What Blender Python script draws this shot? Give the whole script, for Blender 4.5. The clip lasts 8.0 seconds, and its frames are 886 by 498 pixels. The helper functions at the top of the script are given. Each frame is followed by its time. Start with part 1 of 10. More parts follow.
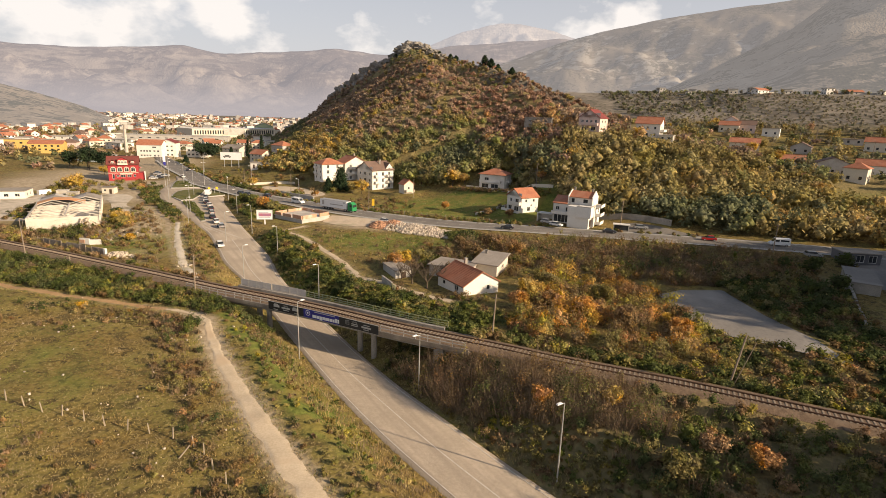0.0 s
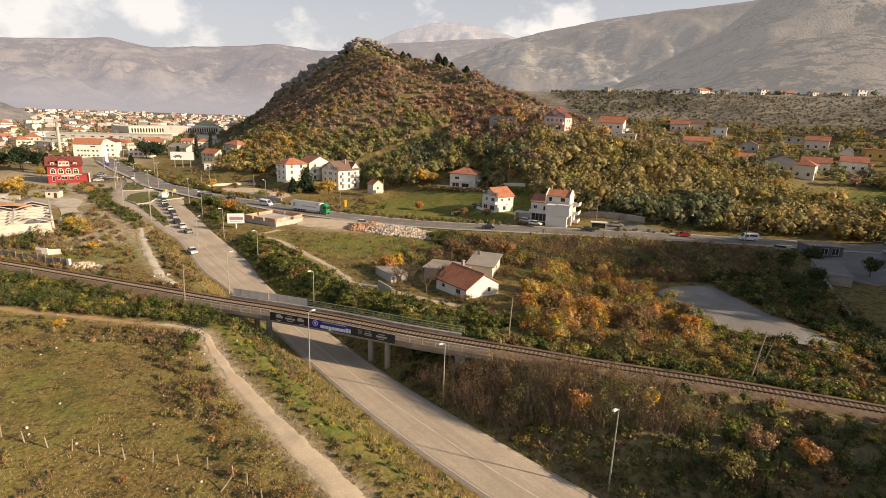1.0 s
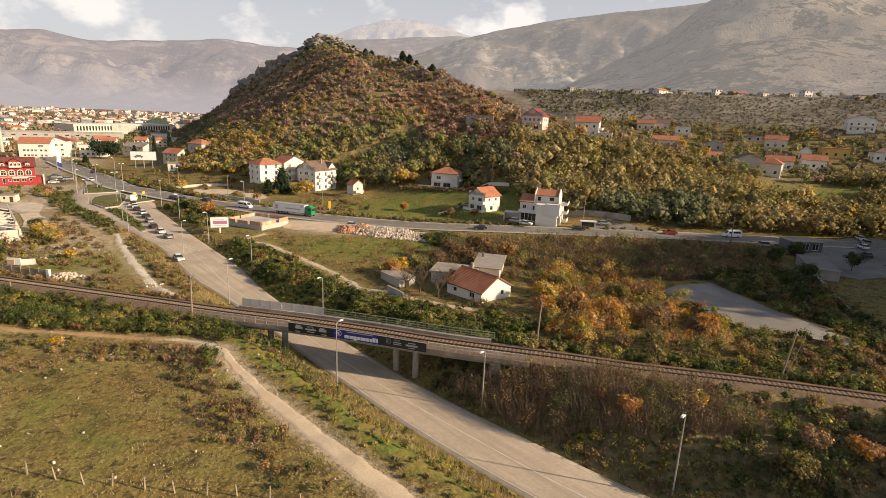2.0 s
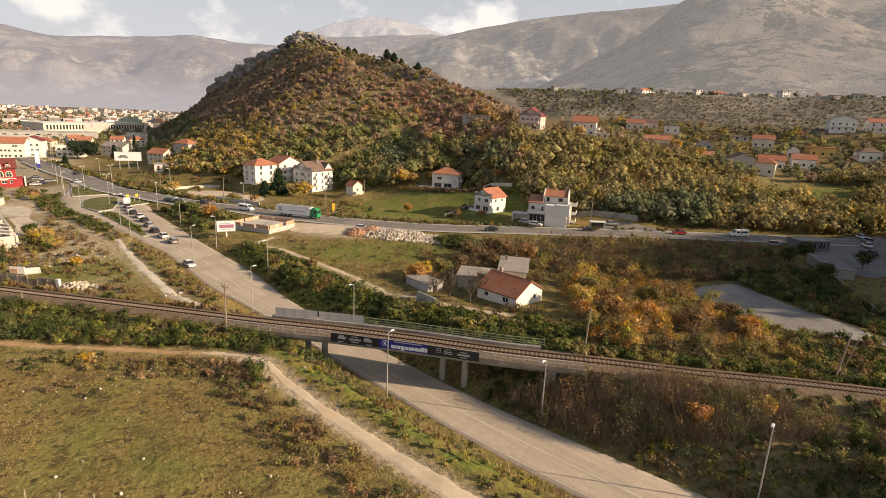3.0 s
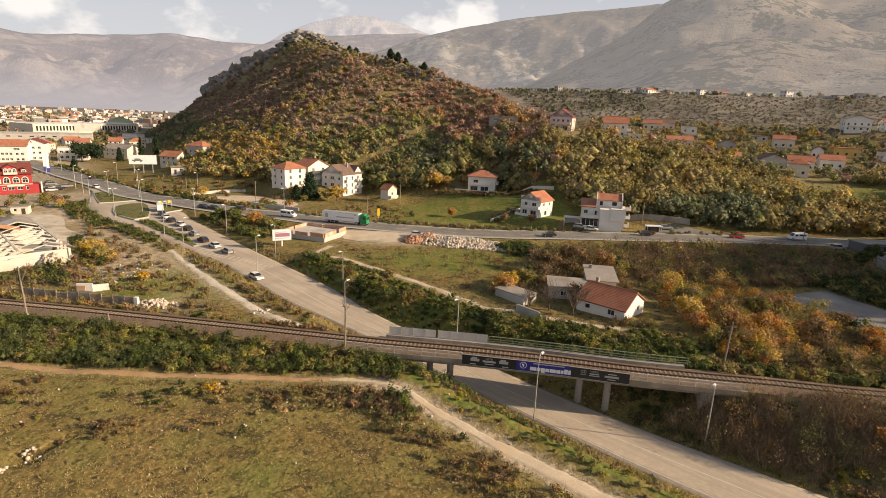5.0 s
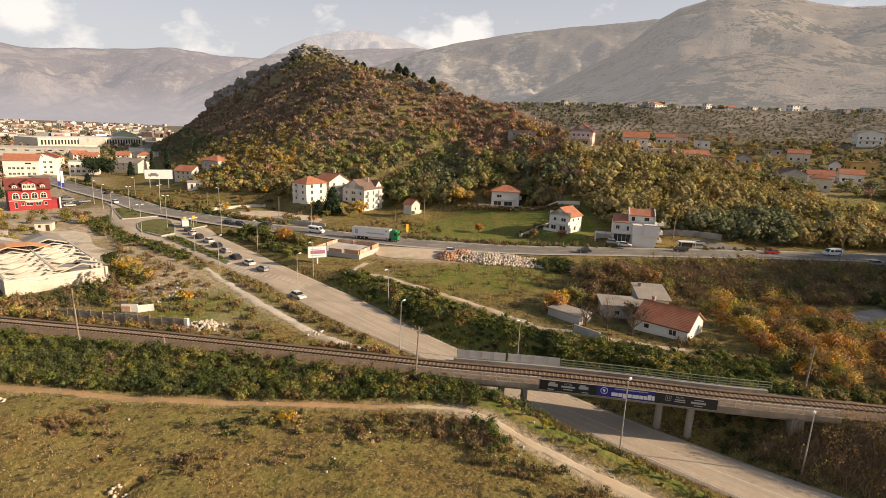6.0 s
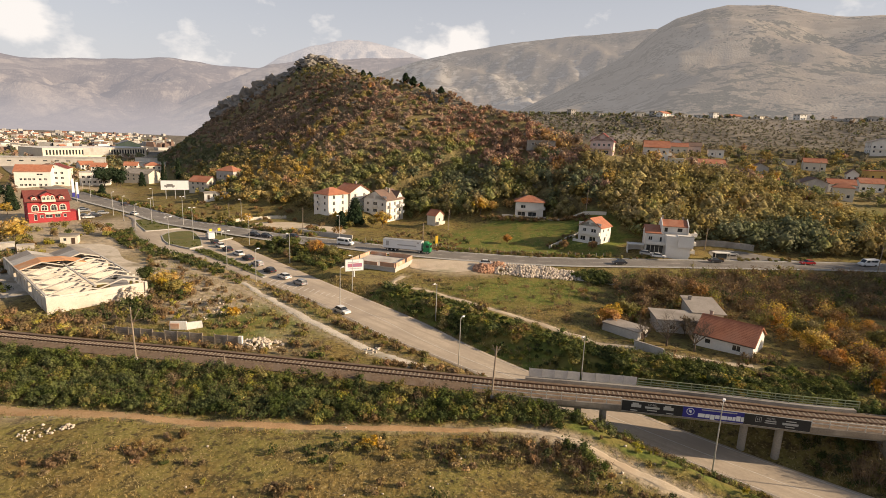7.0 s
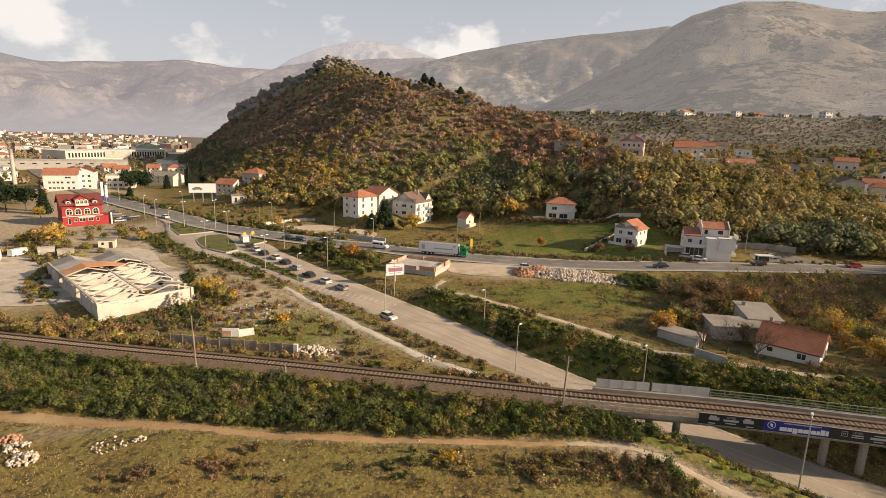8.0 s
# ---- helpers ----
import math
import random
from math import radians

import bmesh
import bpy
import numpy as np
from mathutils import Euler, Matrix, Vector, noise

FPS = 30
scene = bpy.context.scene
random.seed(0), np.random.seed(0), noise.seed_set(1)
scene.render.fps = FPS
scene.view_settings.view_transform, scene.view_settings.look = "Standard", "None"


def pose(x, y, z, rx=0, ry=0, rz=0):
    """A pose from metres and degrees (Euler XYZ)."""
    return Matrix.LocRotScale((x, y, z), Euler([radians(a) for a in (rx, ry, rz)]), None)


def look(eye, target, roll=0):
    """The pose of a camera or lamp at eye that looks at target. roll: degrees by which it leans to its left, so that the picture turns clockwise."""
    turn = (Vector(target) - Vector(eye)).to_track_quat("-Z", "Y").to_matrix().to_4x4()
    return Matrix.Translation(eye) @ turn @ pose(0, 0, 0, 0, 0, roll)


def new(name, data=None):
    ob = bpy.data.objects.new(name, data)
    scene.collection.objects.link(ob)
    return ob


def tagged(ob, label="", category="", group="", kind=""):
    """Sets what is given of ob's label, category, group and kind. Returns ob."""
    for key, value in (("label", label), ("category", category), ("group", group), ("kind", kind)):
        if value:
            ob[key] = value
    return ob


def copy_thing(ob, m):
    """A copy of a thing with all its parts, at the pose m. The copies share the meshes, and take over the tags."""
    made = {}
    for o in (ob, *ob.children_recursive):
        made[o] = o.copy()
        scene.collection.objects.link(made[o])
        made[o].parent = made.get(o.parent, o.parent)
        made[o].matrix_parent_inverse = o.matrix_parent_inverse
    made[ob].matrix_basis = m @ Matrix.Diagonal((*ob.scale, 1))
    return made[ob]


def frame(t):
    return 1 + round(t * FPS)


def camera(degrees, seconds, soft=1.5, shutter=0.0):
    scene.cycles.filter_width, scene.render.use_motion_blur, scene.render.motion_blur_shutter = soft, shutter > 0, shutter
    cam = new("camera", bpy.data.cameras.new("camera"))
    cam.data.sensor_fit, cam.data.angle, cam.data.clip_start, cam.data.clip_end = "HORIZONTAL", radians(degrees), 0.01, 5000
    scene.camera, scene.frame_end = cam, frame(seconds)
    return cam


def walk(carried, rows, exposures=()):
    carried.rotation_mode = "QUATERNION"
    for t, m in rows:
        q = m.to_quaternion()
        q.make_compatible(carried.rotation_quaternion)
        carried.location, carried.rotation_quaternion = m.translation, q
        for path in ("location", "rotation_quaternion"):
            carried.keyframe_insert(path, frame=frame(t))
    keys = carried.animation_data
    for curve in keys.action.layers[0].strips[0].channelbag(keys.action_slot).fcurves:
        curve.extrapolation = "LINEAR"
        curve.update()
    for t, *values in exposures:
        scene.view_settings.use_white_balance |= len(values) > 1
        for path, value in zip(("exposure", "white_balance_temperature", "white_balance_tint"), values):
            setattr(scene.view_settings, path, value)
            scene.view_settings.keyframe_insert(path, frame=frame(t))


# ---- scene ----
# ---- the camera and its flight ----
cam = camera(79.2, 8.0, 0.85)
METRES, EYE, TILT, LEAN, TURN = 90.0, 36.0, -14.0, -2.0, 0.0
ROWS = [
    (0.0, 0.0, 0.0, 0.0, 0.0, 0.0, -0.0),
    (0.5, -0.062, 0.0147, 0.0062, -2.87, -0.13, 0.62),
    (1.0, -0.1233, 0.0319, 0.013, -5.75, -0.3, 1.23),
    (1.5, -0.1851, 0.0521, 0.0206, -8.38, -0.49, 1.76),
    (3.0, -0.3645, 0.1271, 0.0465, -13.12, -0.92, 2.69),
    (3.5, -0.4225, 0.1558, 0.0559, -13.98, -1.05, 2.87),
    (4.0, -0.4806, 0.1855, 0.0657, -14.48, -1.15, 2.98),
    (5.5, -0.6517, 0.2746, 0.0952, -15.16, -0.91, 3.26),
    (6.0, -0.7086, 0.3039, 0.1053, -15.38, 0.21, 3.31),
    (6.5, -0.7653, 0.3333, 0.1147, -15.59, 1.17, 3.39),
    (7.0, -0.8212, 0.3614, 0.1253, -15.75, 1.09, 3.51),
    (7.5, -0.8677, 0.3848, 0.1359, -15.43, 1.06, 3.57),
    (8.0, -0.9005, 0.4018, 0.1439, -14.58, 1.13, 3.62),
]
walk(cam, [(t, pose(0, 0, EYE, TILT, LEAN, TURN) @ pose(METRES * x, METRES * y, METRES * z, 90 + pitch, roll, yaw)) for t, x, y, z, yaw, pitch, roll in ROWS],
     exposures=[(0.0, 0.60), (4.0, 0.64), (6.3, 0.63), (8.0, 0.54)])

# ---- sky and sun ----
SUN_AZ, SUN_EL = 115.5, 21.5          # degrees clockwise from +y, and above the horizon
world = bpy.data.worlds.new("sky")
scene.world = world
world.use_nodes = True
wn, wl = world.node_tree.nodes, world.node_tree.links
wn.clear()
w_out = wn.new("ShaderNodeOutputWorld")
w_bg = wn.new("ShaderNodeBackground")
w_bg.inputs["Strength"].default_value = 0.074
w_sky = wn.new("ShaderNodeTexSky")
w_sky.sky_type = "NISHITA"
w_sky.sun_disc = False
w_sky.sun_elevation, w_sky.sun_rotation = radians(SUN_EL), radians(SUN_AZ)
w_sky.dust_density, w_sky.air_density = 2.5, 1.0
# cumulus that stands low over the mountains, in banks: soft noise, denser round a few directions
w_co = wn.new("ShaderNodeTexCoord")
w_map = wn.new("ShaderNodeMapping")
w_map.inputs["Scale"].default_value = (1.0, 1.0, 1.7)
w_noise = wn.new("ShaderNodeTexNoise")
w_noise.inputs["Scale"].default_value = 15.0
w_noise.inputs["Detail"].default_value = 9.0
w_noise.inputs["Roughness"].default_value = 0.56
w_sum = w_noise.outputs["Fac"]
wl.new(w_co.outputs["Generated"], w_map.inputs["Vector"])
wl.new(w_map.outputs["Vector"], w_noise.inputs["Vector"])
# banks: azimuth and elevation in degrees, half width, weight
for b_az, b_el, b_w, b_k in ((18.6, 9.6, 2.6, 0.34), (16.2, 8.8, 2.6, 0.28), (13.0, 8.0, 3.0, 0.22), (-21.2, 8.4, 3.2, 0.34), (-24.5, 8.6, 2.6, 0.24), (-33, 6.6, 5.0, 0.26), (-37, 7.2, 4.0, 0.24), (-28, 6.2, 4.0, 0.22), (-18, 6.0, 4.0, 0.18), (-30, 10.5, 4.0, 0.16), (-8, 6.9, 3.6, 0.12), (3.5, 8.8, 3.0, 0.14), (150, 20, 30, 0.2), (-120, 24, 30, 0.2)):
    e_, a_ = radians(b_el), radians(b_az)
    w_dot = wn.new("ShaderNodeVectorMath")
    w_dot.operation = "DOT_PRODUCT"
    w_dot.inputs[1].default_value = (math.sin(a_) * math.cos(e_), math.cos(a_) * math.cos(e_), math.sin(e_))
    wl.new(w_co.outputs["Generated"], w_dot.inputs[0])
    w_near = wn.new("ShaderNodeMapRange")
    w_near.interpolation_type = "SMOOTHSTEP"
    w_near.inputs["From Min"].default_value, w_near.inputs["From Max"].default_value = math.cos(radians(b_w)), 1.0
    w_near.inputs["To Max"].default_value = b_k
    wl.new(w_dot.outputs["Value"], w_near.inputs["Value"])
    w_add = wn.new("ShaderNodeMath")
    w_add.operation = "ADD"
    wl.new(w_sum, w_add.inputs[0])
    wl.new(w_near.outputs["Result"], w_add.inputs[1])
    w_sum = w_add.outputs[0]
w_ramp = wn.new("ShaderNodeMapRange")
w_ramp.inputs["From Min"].default_value, w_ramp.inputs["From Max"].default_value = 0.60, 0.84
w_ramp.inputs["To Max"].default_value = 0.92
wl.new(w_sum, w_ramp.inputs["Value"])
w_mix = wn.new("ShaderNodeMix")
w_mix.data_type = "RGBA"
w_mix.inputs["B"].default_value = (9.2, 8.6, 8.1, 1)
wl.new(w_ramp.outputs["Result"], w_mix.inputs["Factor"])
# a pale veil of haze that thickens towards the horizon
w_sep = wn.new("ShaderNodeSeparateXYZ")
w_el = wn.new("ShaderNodeMapRange")
w_el.inputs["From Min"].default_value, w_el.inputs["From Max"].default_value = 0.0, 0.65
w_el.inputs["To Min"].default_value, w_el.inputs["To Max"].default_value = 0.88, 0.0
w_veil = wn.new("ShaderNodeMix")
w_veil.data_type = "RGBA"
w_veil.inputs["B"].default_value = (6.75, 6.5, 6.7, 1)
wl.new(w_co.outputs["Generated"], w_sep.inputs[0])
wl.new(w_sep.outputs["Z"], w_el.inputs["Value"])
wl.new(w_el.outputs["Result"], w_veil.inputs["Factor"])
wl.new(w_sky.outputs["Color"], w_veil.inputs["A"])
wl.new(w_veil.outputs["Result"], w_mix.inputs["A"])
wl.new(w_mix.outputs["Result"], w_bg.inputs["Color"])
wl.new(w_bg.outputs["Background"], w_out.inputs["Surface"])

sun_data = bpy.data.lights.new("sun", "SUN")
sun_data.energy, sun_data.angle, sun_data.color = 5.0, radians(0.6), (1.0, 0.785, 0.54)
sun = new("sun", sun_data)
s_el, s_az = radians(SUN_EL), radians(SUN_AZ)
sun.matrix_world = look((200, -100, 300), (200 - math.sin(s_az) * math.cos(s_el), -100 - math.cos(s_az) * math.cos(s_el), 300 - math.sin(s_el)))


# ---- materials ----
def mat(name, c1, c2=None, scale=1.0, rough=0.8, bump=0.0, metal=0.0, c3=None, fine=9.0, island=0.0, spec=0.3):
    """Two scales of noise between c1 and c2 (and stains of c3), at real-world size; island: lightness spread from piece to piece."""
    m = bpy.data.materials.new(name)
    m.use_nodes = True
    n, l = m.node_tree.nodes, m.node_tree.links
    b = n["Principled BSDF"]
    b.inputs["Roughness"].default_value, b.inputs["Metallic"].default_value = rough, metal
    b.inputs["Specular IOR Level"].default_value = spec
    c2 = c2 or tuple(v * 0.8 for v in c1)
    g = n.new("ShaderNodeNewGeometry")
    n1, n2 = n.new("ShaderNodeTexNoise"), n.new("ShaderNodeTexNoise")
    n1.inputs["Scale"].default_value, n2.inputs["Scale"].default_value = scale, scale * fine
    n1.inputs["Detail"].default_value, n2.inputs["Detail"].default_value = 5, 3
    for k in (n1, n2):
        l.new(g.outputs["Position"], k.inputs["Vector"])
    add = n.new("ShaderNodeMath")
    add.operation = "MULTIPLY_ADD"
    add.inputs[1].default_value = 0.5
    half = n.new("ShaderNodeMath")
    half.operation = "MULTIPLY"
    half.inputs[1].default_value = 0.5
    l.new(n1.outputs["Fac"], half.inputs[0])
    l.new(n2.outputs["Fac"], add.inputs[0])
    l.new(half.outputs[0], add.inputs[2])
    ramp = n.new("ShaderNodeValToRGB")
    ramp.color_ramp.elements[0].position, ramp.color_ramp.elements[1].position = 0.38, 0.62
    ramp.color_ramp.elements[0].color, ramp.color_ramp.elements[1].color = (*c1, 1), (*c2, 1)
    l.new(add.outputs[0], ramp.inputs["Fac"])
    col = ramp.outputs["Color"]
    if c3:
        n3 = n.new("ShaderNodeTexNoise")
        n3.inputs["Scale"].default_value, n3.inputs["Detail"].default_value = scale * 0.35, 6
        l.new(g.outputs["Position"], n3.inputs["Vector"])
        r3 = n.new("ShaderNodeValToRGB")
        r3.color_ramp.elements[0].position, r3.color_ramp.elements[1].position = 0.52, 0.68
        l.new(n3.outputs["Fac"], r3.inputs["Fac"])
        mx = n.new("ShaderNodeMix")
        mx.data_type = "RGBA"
        l.new(r3.outputs["Color"], mx.inputs["Factor"])
        l.new(col, mx.inputs["A"])
        mx.inputs["B"].default_value = (*c3, 1)
        col = mx.outputs["Result"]
    if island:
        hsv = n.new("ShaderNodeHueSaturation")
        mr = n.new("ShaderNodeMapRange")
        mr.inputs["To Min"].default_value, mr.inputs["To Max"].default_value = 1 - island, 1 + island
        l.new(g.outputs["Random Per Island"], mr.inputs["Value"])
        l.new(mr.outputs["Result"], hsv.inputs["Value"])
        l.new(col, hsv.inputs["Color"])
        col = hsv.outputs["Color"]
    l.new(col, b.inputs["Base Color"])
    if bump:
        bp = n.new("ShaderNodeBump")
        bp.inputs["Strength"].default_value = bump
        bp.inputs["Distance"].default_value = 0.3 / scale
        l.new(add.outputs[0], bp.inputs["Height"])
        l.new(bp.outputs["Normal"], b.inputs["Normal"])
    return m


def leaf_mat(name, c1, c2, scale=0.12, island=0.2, cell=0.45, spray_lo=0.72, spray_hi=1.28):
    """Leaves: shade varies from leaf to leaf, and hue and lightness from plant to plant (cells of 1/cell metres)."""
    m = mat(name, c1, c2, scale=scale, rough=0.85, island=island, spec=0.05)
    n, l = m.node_tree.nodes, m.node_tree.links
    b = n["Principled BSDF"]
    col = b.inputs["Base Color"].links[0].from_socket
    g = n.new("ShaderNodeNewGeometry")
    vo = n.new("ShaderNodeTexVoronoi")
    vo.inputs["Scale"].default_value = cell
    l.new(g.outputs["Position"], vo.inputs["Vector"])
    sep = n.new("ShaderNodeSeparateColor")
    l.new(vo.outputs["Color"], sep.inputs["Color"])
    hsv = n.new("ShaderNodeHueSaturation")
    for out, key, lo, hi in (("Red", "Value", 0.82, 1.2), ("Green", "Hue", 0.488, 0.512), ("Blue", "Saturation", 0.8, 1.05)):
        mr = n.new("ShaderNodeMapRange")
        mr.inputs["To Min"].default_value, mr.inputs["To Max"].default_value = lo, hi
        l.new(sep.outputs[out], mr.inputs["Value"])
        l.new(mr.outputs["Result"], hsv.inputs[key])
    l.new(col, hsv.inputs["Color"])
    # sprays of leaves within a plant
    spray = n.new("ShaderNodeTexNoise")
    spray.inputs["Scale"].default_value, spray.inputs["Detail"].default_value = cell * 6.0, 4
    l.new(g.outputs["Position"], spray.inputs["Vector"])
    sr = n.new("ShaderNodeMapRange")
    sr.inputs["From Min"].default_value, sr.inputs["From Max"].default_value = 0.36, 0.64
    sr.inputs["To Min"].default_value, sr.inputs["To Max"].default_value = spray_lo, spray_hi
    l.new(spray.outputs["Fac"], sr.inputs["Value"])
    dim = n.new("ShaderNodeHueSaturation")
    l.new(sr.outputs["Result"], dim.inputs["Value"])
    l.new(hsv.outputs["Color"], dim.inputs["Color"])
    hsv = dim
    bp = n.new("ShaderNodeBump")
    bp.inputs["Strength"].default_value, bp.inputs["Distance"].default_value = 0.9, 0.12 / cell
    l.new(spray.outputs["Fac"], bp.inputs["Height"])
    l.new(bp.outputs["Normal"], b.inputs["Normal"])
    l.new(hsv.outputs["Color"], b.inputs["Base Color"])
    tr = n.new("ShaderNodeBsdfTranslucent")
    mx = n.new("ShaderNodeMixShader")
    mx.inputs["Fac"].default_value = 0.25
    l.new(hsv.outputs["Color"], tr.inputs["Color"])
    l.new(b.outputs["BSDF"], mx.inputs[1])
    l.new(tr.outputs["BSDF"], mx.inputs[2])
    l.new(mx.outputs["Shader"], n["Material Output"].inputs["Surface"])
    return m


def streaked(m, angle, dark):
    """Wheel tracks and drips drawn out along a road that runs at the given angle."""
    n, l = m.node_tree.nodes, m.node_tree.links
    b = n["Principled BSDF"]
    g = n.new("ShaderNodeNewGeometry")
    mp = n.new("ShaderNodeMapping")
    mp.vector_type = "TEXTURE"
    mp.inputs["Rotation"].default_value = (0, 0, angle)
    mp.inputs["Scale"].default_value = (28.0, 1.1, 10.0)
    l.new(g.outputs["Position"], mp.inputs["Vector"])
    t = n.new("ShaderNodeTexNoise")
    t.inputs["Scale"].default_value, t.inputs["Detail"].default_value = 1.0, 5
    l.new(mp.outputs["Vector"], t.inputs["Vector"])
    r = n.new("ShaderNodeMapRange")
    r.inputs["From Min"].default_value, r.inputs["From Max"].default_value = 0.40, 0.66
    r.inputs["To Max"].default_value = 0.75
    l.new(t.outputs["Fac"], r.inputs["Value"])
    x = n.new("ShaderNodeMix")
    x.data_type = "RGBA"
    l.new(r.outputs["Result"], x.inputs["Factor"])
    l.new(b.inputs["Base Color"].links[0].from_socket, x.inputs["A"])
    x.inputs["B"].default_value = (*dark, 1)
    l.new(x.outputs["Result"], b.inputs["Base Color"])
    return m


M_ASPHALT = streaked(mat("asphalt_pale", (0.52, 0.425, 0.325), (0.42, 0.345, 0.26), 0.25, 0.9, 0.1, c3=(0.37, 0.30, 0.23)), radians(123), (0.36, 0.295, 0.225))
M_YARD = mat("cracked_concrete_yard", (0.58, 0.50, 0.40), (0.44, 0.375, 0.29), 0.35, 0.95, 0.2, c3=(0.24, 0.20, 0.13), fine=5.0)
M_ASPHALT_DARK = mat("asphalt_grey", (0.215, 0.19, 0.163), (0.165, 0.147, 0.126), 0.3, 0.85, 0.1, c3=(0.26, 0.23, 0.198))
M_DIRT = mat("dirt_track", (0.60, 0.49, 0.35), (0.48, 0.38, 0.26), 0.5, 0.95, 0.08, c3=(0.50, 0.38, 0.255))
M_GRAVEL = mat("gravel_yard", (0.60, 0.49, 0.36), (0.48, 0.385, 0.275), 0.4, 0.95, 0.3, c3=(0.28, 0.25, 0.15))
M_REDDIRT = mat("red_dirt_track", (0.46, 0.30, 0.155), (0.34, 0.205, 0.10), 0.5, 0.95, 0.1, c3=(0.42, 0.30, 0.17))
M_CONCRETE = mat("concrete", (0.36, 0.33, 0.29), (0.27, 0.25, 0.22), 0.6, 0.9, 0.2, c3=(0.2, 0.18, 0.16))
M_STAINED = mat("stained_concrete", (0.27, 0.225, 0.175), (0.19, 0.155, 0.12), 0.7, 0.95, 0.25, c3=(0.34, 0.30, 0.25))
M_CONCRETE_LIGHT = mat("pale_concrete", (0.55, 0.51, 0.45), (0.44, 0.40, 0.35), 0.5, 0.9, 0.2, c3=(0.34, 0.3, 0.26))
M_LOT = mat("grey_yard", (0.23, 0.21, 0.19), (0.185, 0.17, 0.152), 0.2, 0.9, 0.1, c3=(0.31, 0.285, 0.255))
M_BALLAST = mat("ballast", (0.23, 0.16, 0.105), (0.12, 0.08, 0.052), 1.5, 0.95, 0.6, c3=(0.19, 0.14, 0.10))
M_RAIL = mat("rusty_rail", (0.10, 0.055, 0.035), (0.07, 0.04, 0.028), 2.0, 0.6, 0, 0.4)
M_SLEEPER = mat("sleeper_concrete", (0.33, 0.265, 0.20), (0.23, 0.18, 0.135), 1.2, 0.9, 0.2)
M_KERB = mat("kerb_stone", (0.45, 0.43, 0.39), (0.36, 0.34, 0.31), 1.0, 0.9)
M_PAINT = mat("worn_road_paint", (0.66, 0.61, 0.54), (0.46, 0.405, 0.33), 1.2, 0.8)
M_WHITE = mat("white_render", (0.74, 0.71, 0.66), (0.66, 0.63, 0.58), 0.35, 0.9, 0.05, c3=(0.60, 0.56, 0.5))
M_CREAM = mat("cream_render", (0.66, 0.60, 0.50), (0.58, 0.52, 0.43), 0.35, 0.9, 0.05)
M_GREYWALL = mat("grey_render", (0.48, 0.45, 0.42), (0.38, 0.36, 0.33), 0.4, 0.9, 0.1, c3=(0.33, 0.30, 0.27))
M_PINK = mat("pink_render", (0.68, 0.52, 0.46), (0.60, 0.45, 0.40), 0.35, 0.9)
M_REDWALL = mat("red_render", (0.36, 0.04, 0.045), (0.29, 0.032, 0.036), 0.35, 0.7)
M_YELLOWWALL = mat("ochre_render", (0.62, 0.42, 0.14), (0.55, 0.36, 0.12), 0.35, 0.9)
M_ROOF = mat("red_roof_tiles", (0.44, 0.18, 0.10), (0.31, 0.12, 0.07), 0.6, 0.85, 0.2, c3=(0.40, 0.19, 0.12))
M_ROOF_DARK = mat("maroon_roof_tiles", (0.22, 0.05, 0.045), (0.16, 0.04, 0.035), 0.5, 0.8, 0.2)
M_ROOF_BROWN = mat("brown_roof_tiles", (0.20, 0.13, 0.10), (0.15, 0.10, 0.08), 0.5, 0.85, 0.2)
M_ROOF_GREY = mat("grey_fibre_cement", (0.34, 0.30, 0.26), (0.26, 0.225, 0.19), 0.4, 0.9, 0.2, c3=(0.21, 0.18, 0.15))
M_BRICK = mat("bare_brick", (0.50, 0.30, 0.20), (0.42, 0.24, 0.155), 1.2, 0.9, 0.2, c3=(0.56, 0.44, 0.34))
M_GLASS = mat("dark_glass", (0.035, 0.04, 0.045), (0.025, 0.03, 0.035), 0.5, 0.12, spec=0.6)
M_FRAME = mat("white_frame", (0.72, 0.70, 0.66), (0.66, 0.64, 0.60), 0.8, 0.5)
M_DARKFRAME = mat("dark_wood", (0.08, 0.05, 0.035), (0.06, 0.04, 0.03), 1.2, 0.6)
M_STEEL = mat("galvanised_steel", (0.50, 0.49, 0.47), (0.42, 0.41, 0.39), 1.0, 0.5, 0, 0.5)
M_WOOD = mat("weathered_pole", (0.30, 0.24, 0.18), (0.22, 0.17, 0.13), 2.0, 0.9)
M_GREENRAIL = mat("green_railing_paint", (0.22, 0.28, 0.14), (0.30, 0.28, 0.17), 0.8, 0.6)
M_BARK = mat("bark", (0.14, 0.105, 0.075), (0.09, 0.07, 0.05), 2.5, 0.95, 0.4)
M_TWIG = mat("bare_twigs", (0.27, 0.195, 0.13), (0.17, 0.12, 0.08), 0.4, 0.95, island=0.35)
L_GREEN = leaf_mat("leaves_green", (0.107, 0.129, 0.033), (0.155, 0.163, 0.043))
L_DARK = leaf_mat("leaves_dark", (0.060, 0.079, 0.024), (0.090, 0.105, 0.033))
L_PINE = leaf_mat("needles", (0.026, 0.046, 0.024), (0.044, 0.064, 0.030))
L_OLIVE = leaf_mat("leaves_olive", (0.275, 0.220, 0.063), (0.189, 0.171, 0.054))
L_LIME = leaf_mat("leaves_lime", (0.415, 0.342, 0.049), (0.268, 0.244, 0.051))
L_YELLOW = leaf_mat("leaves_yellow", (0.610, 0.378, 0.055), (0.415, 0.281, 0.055))
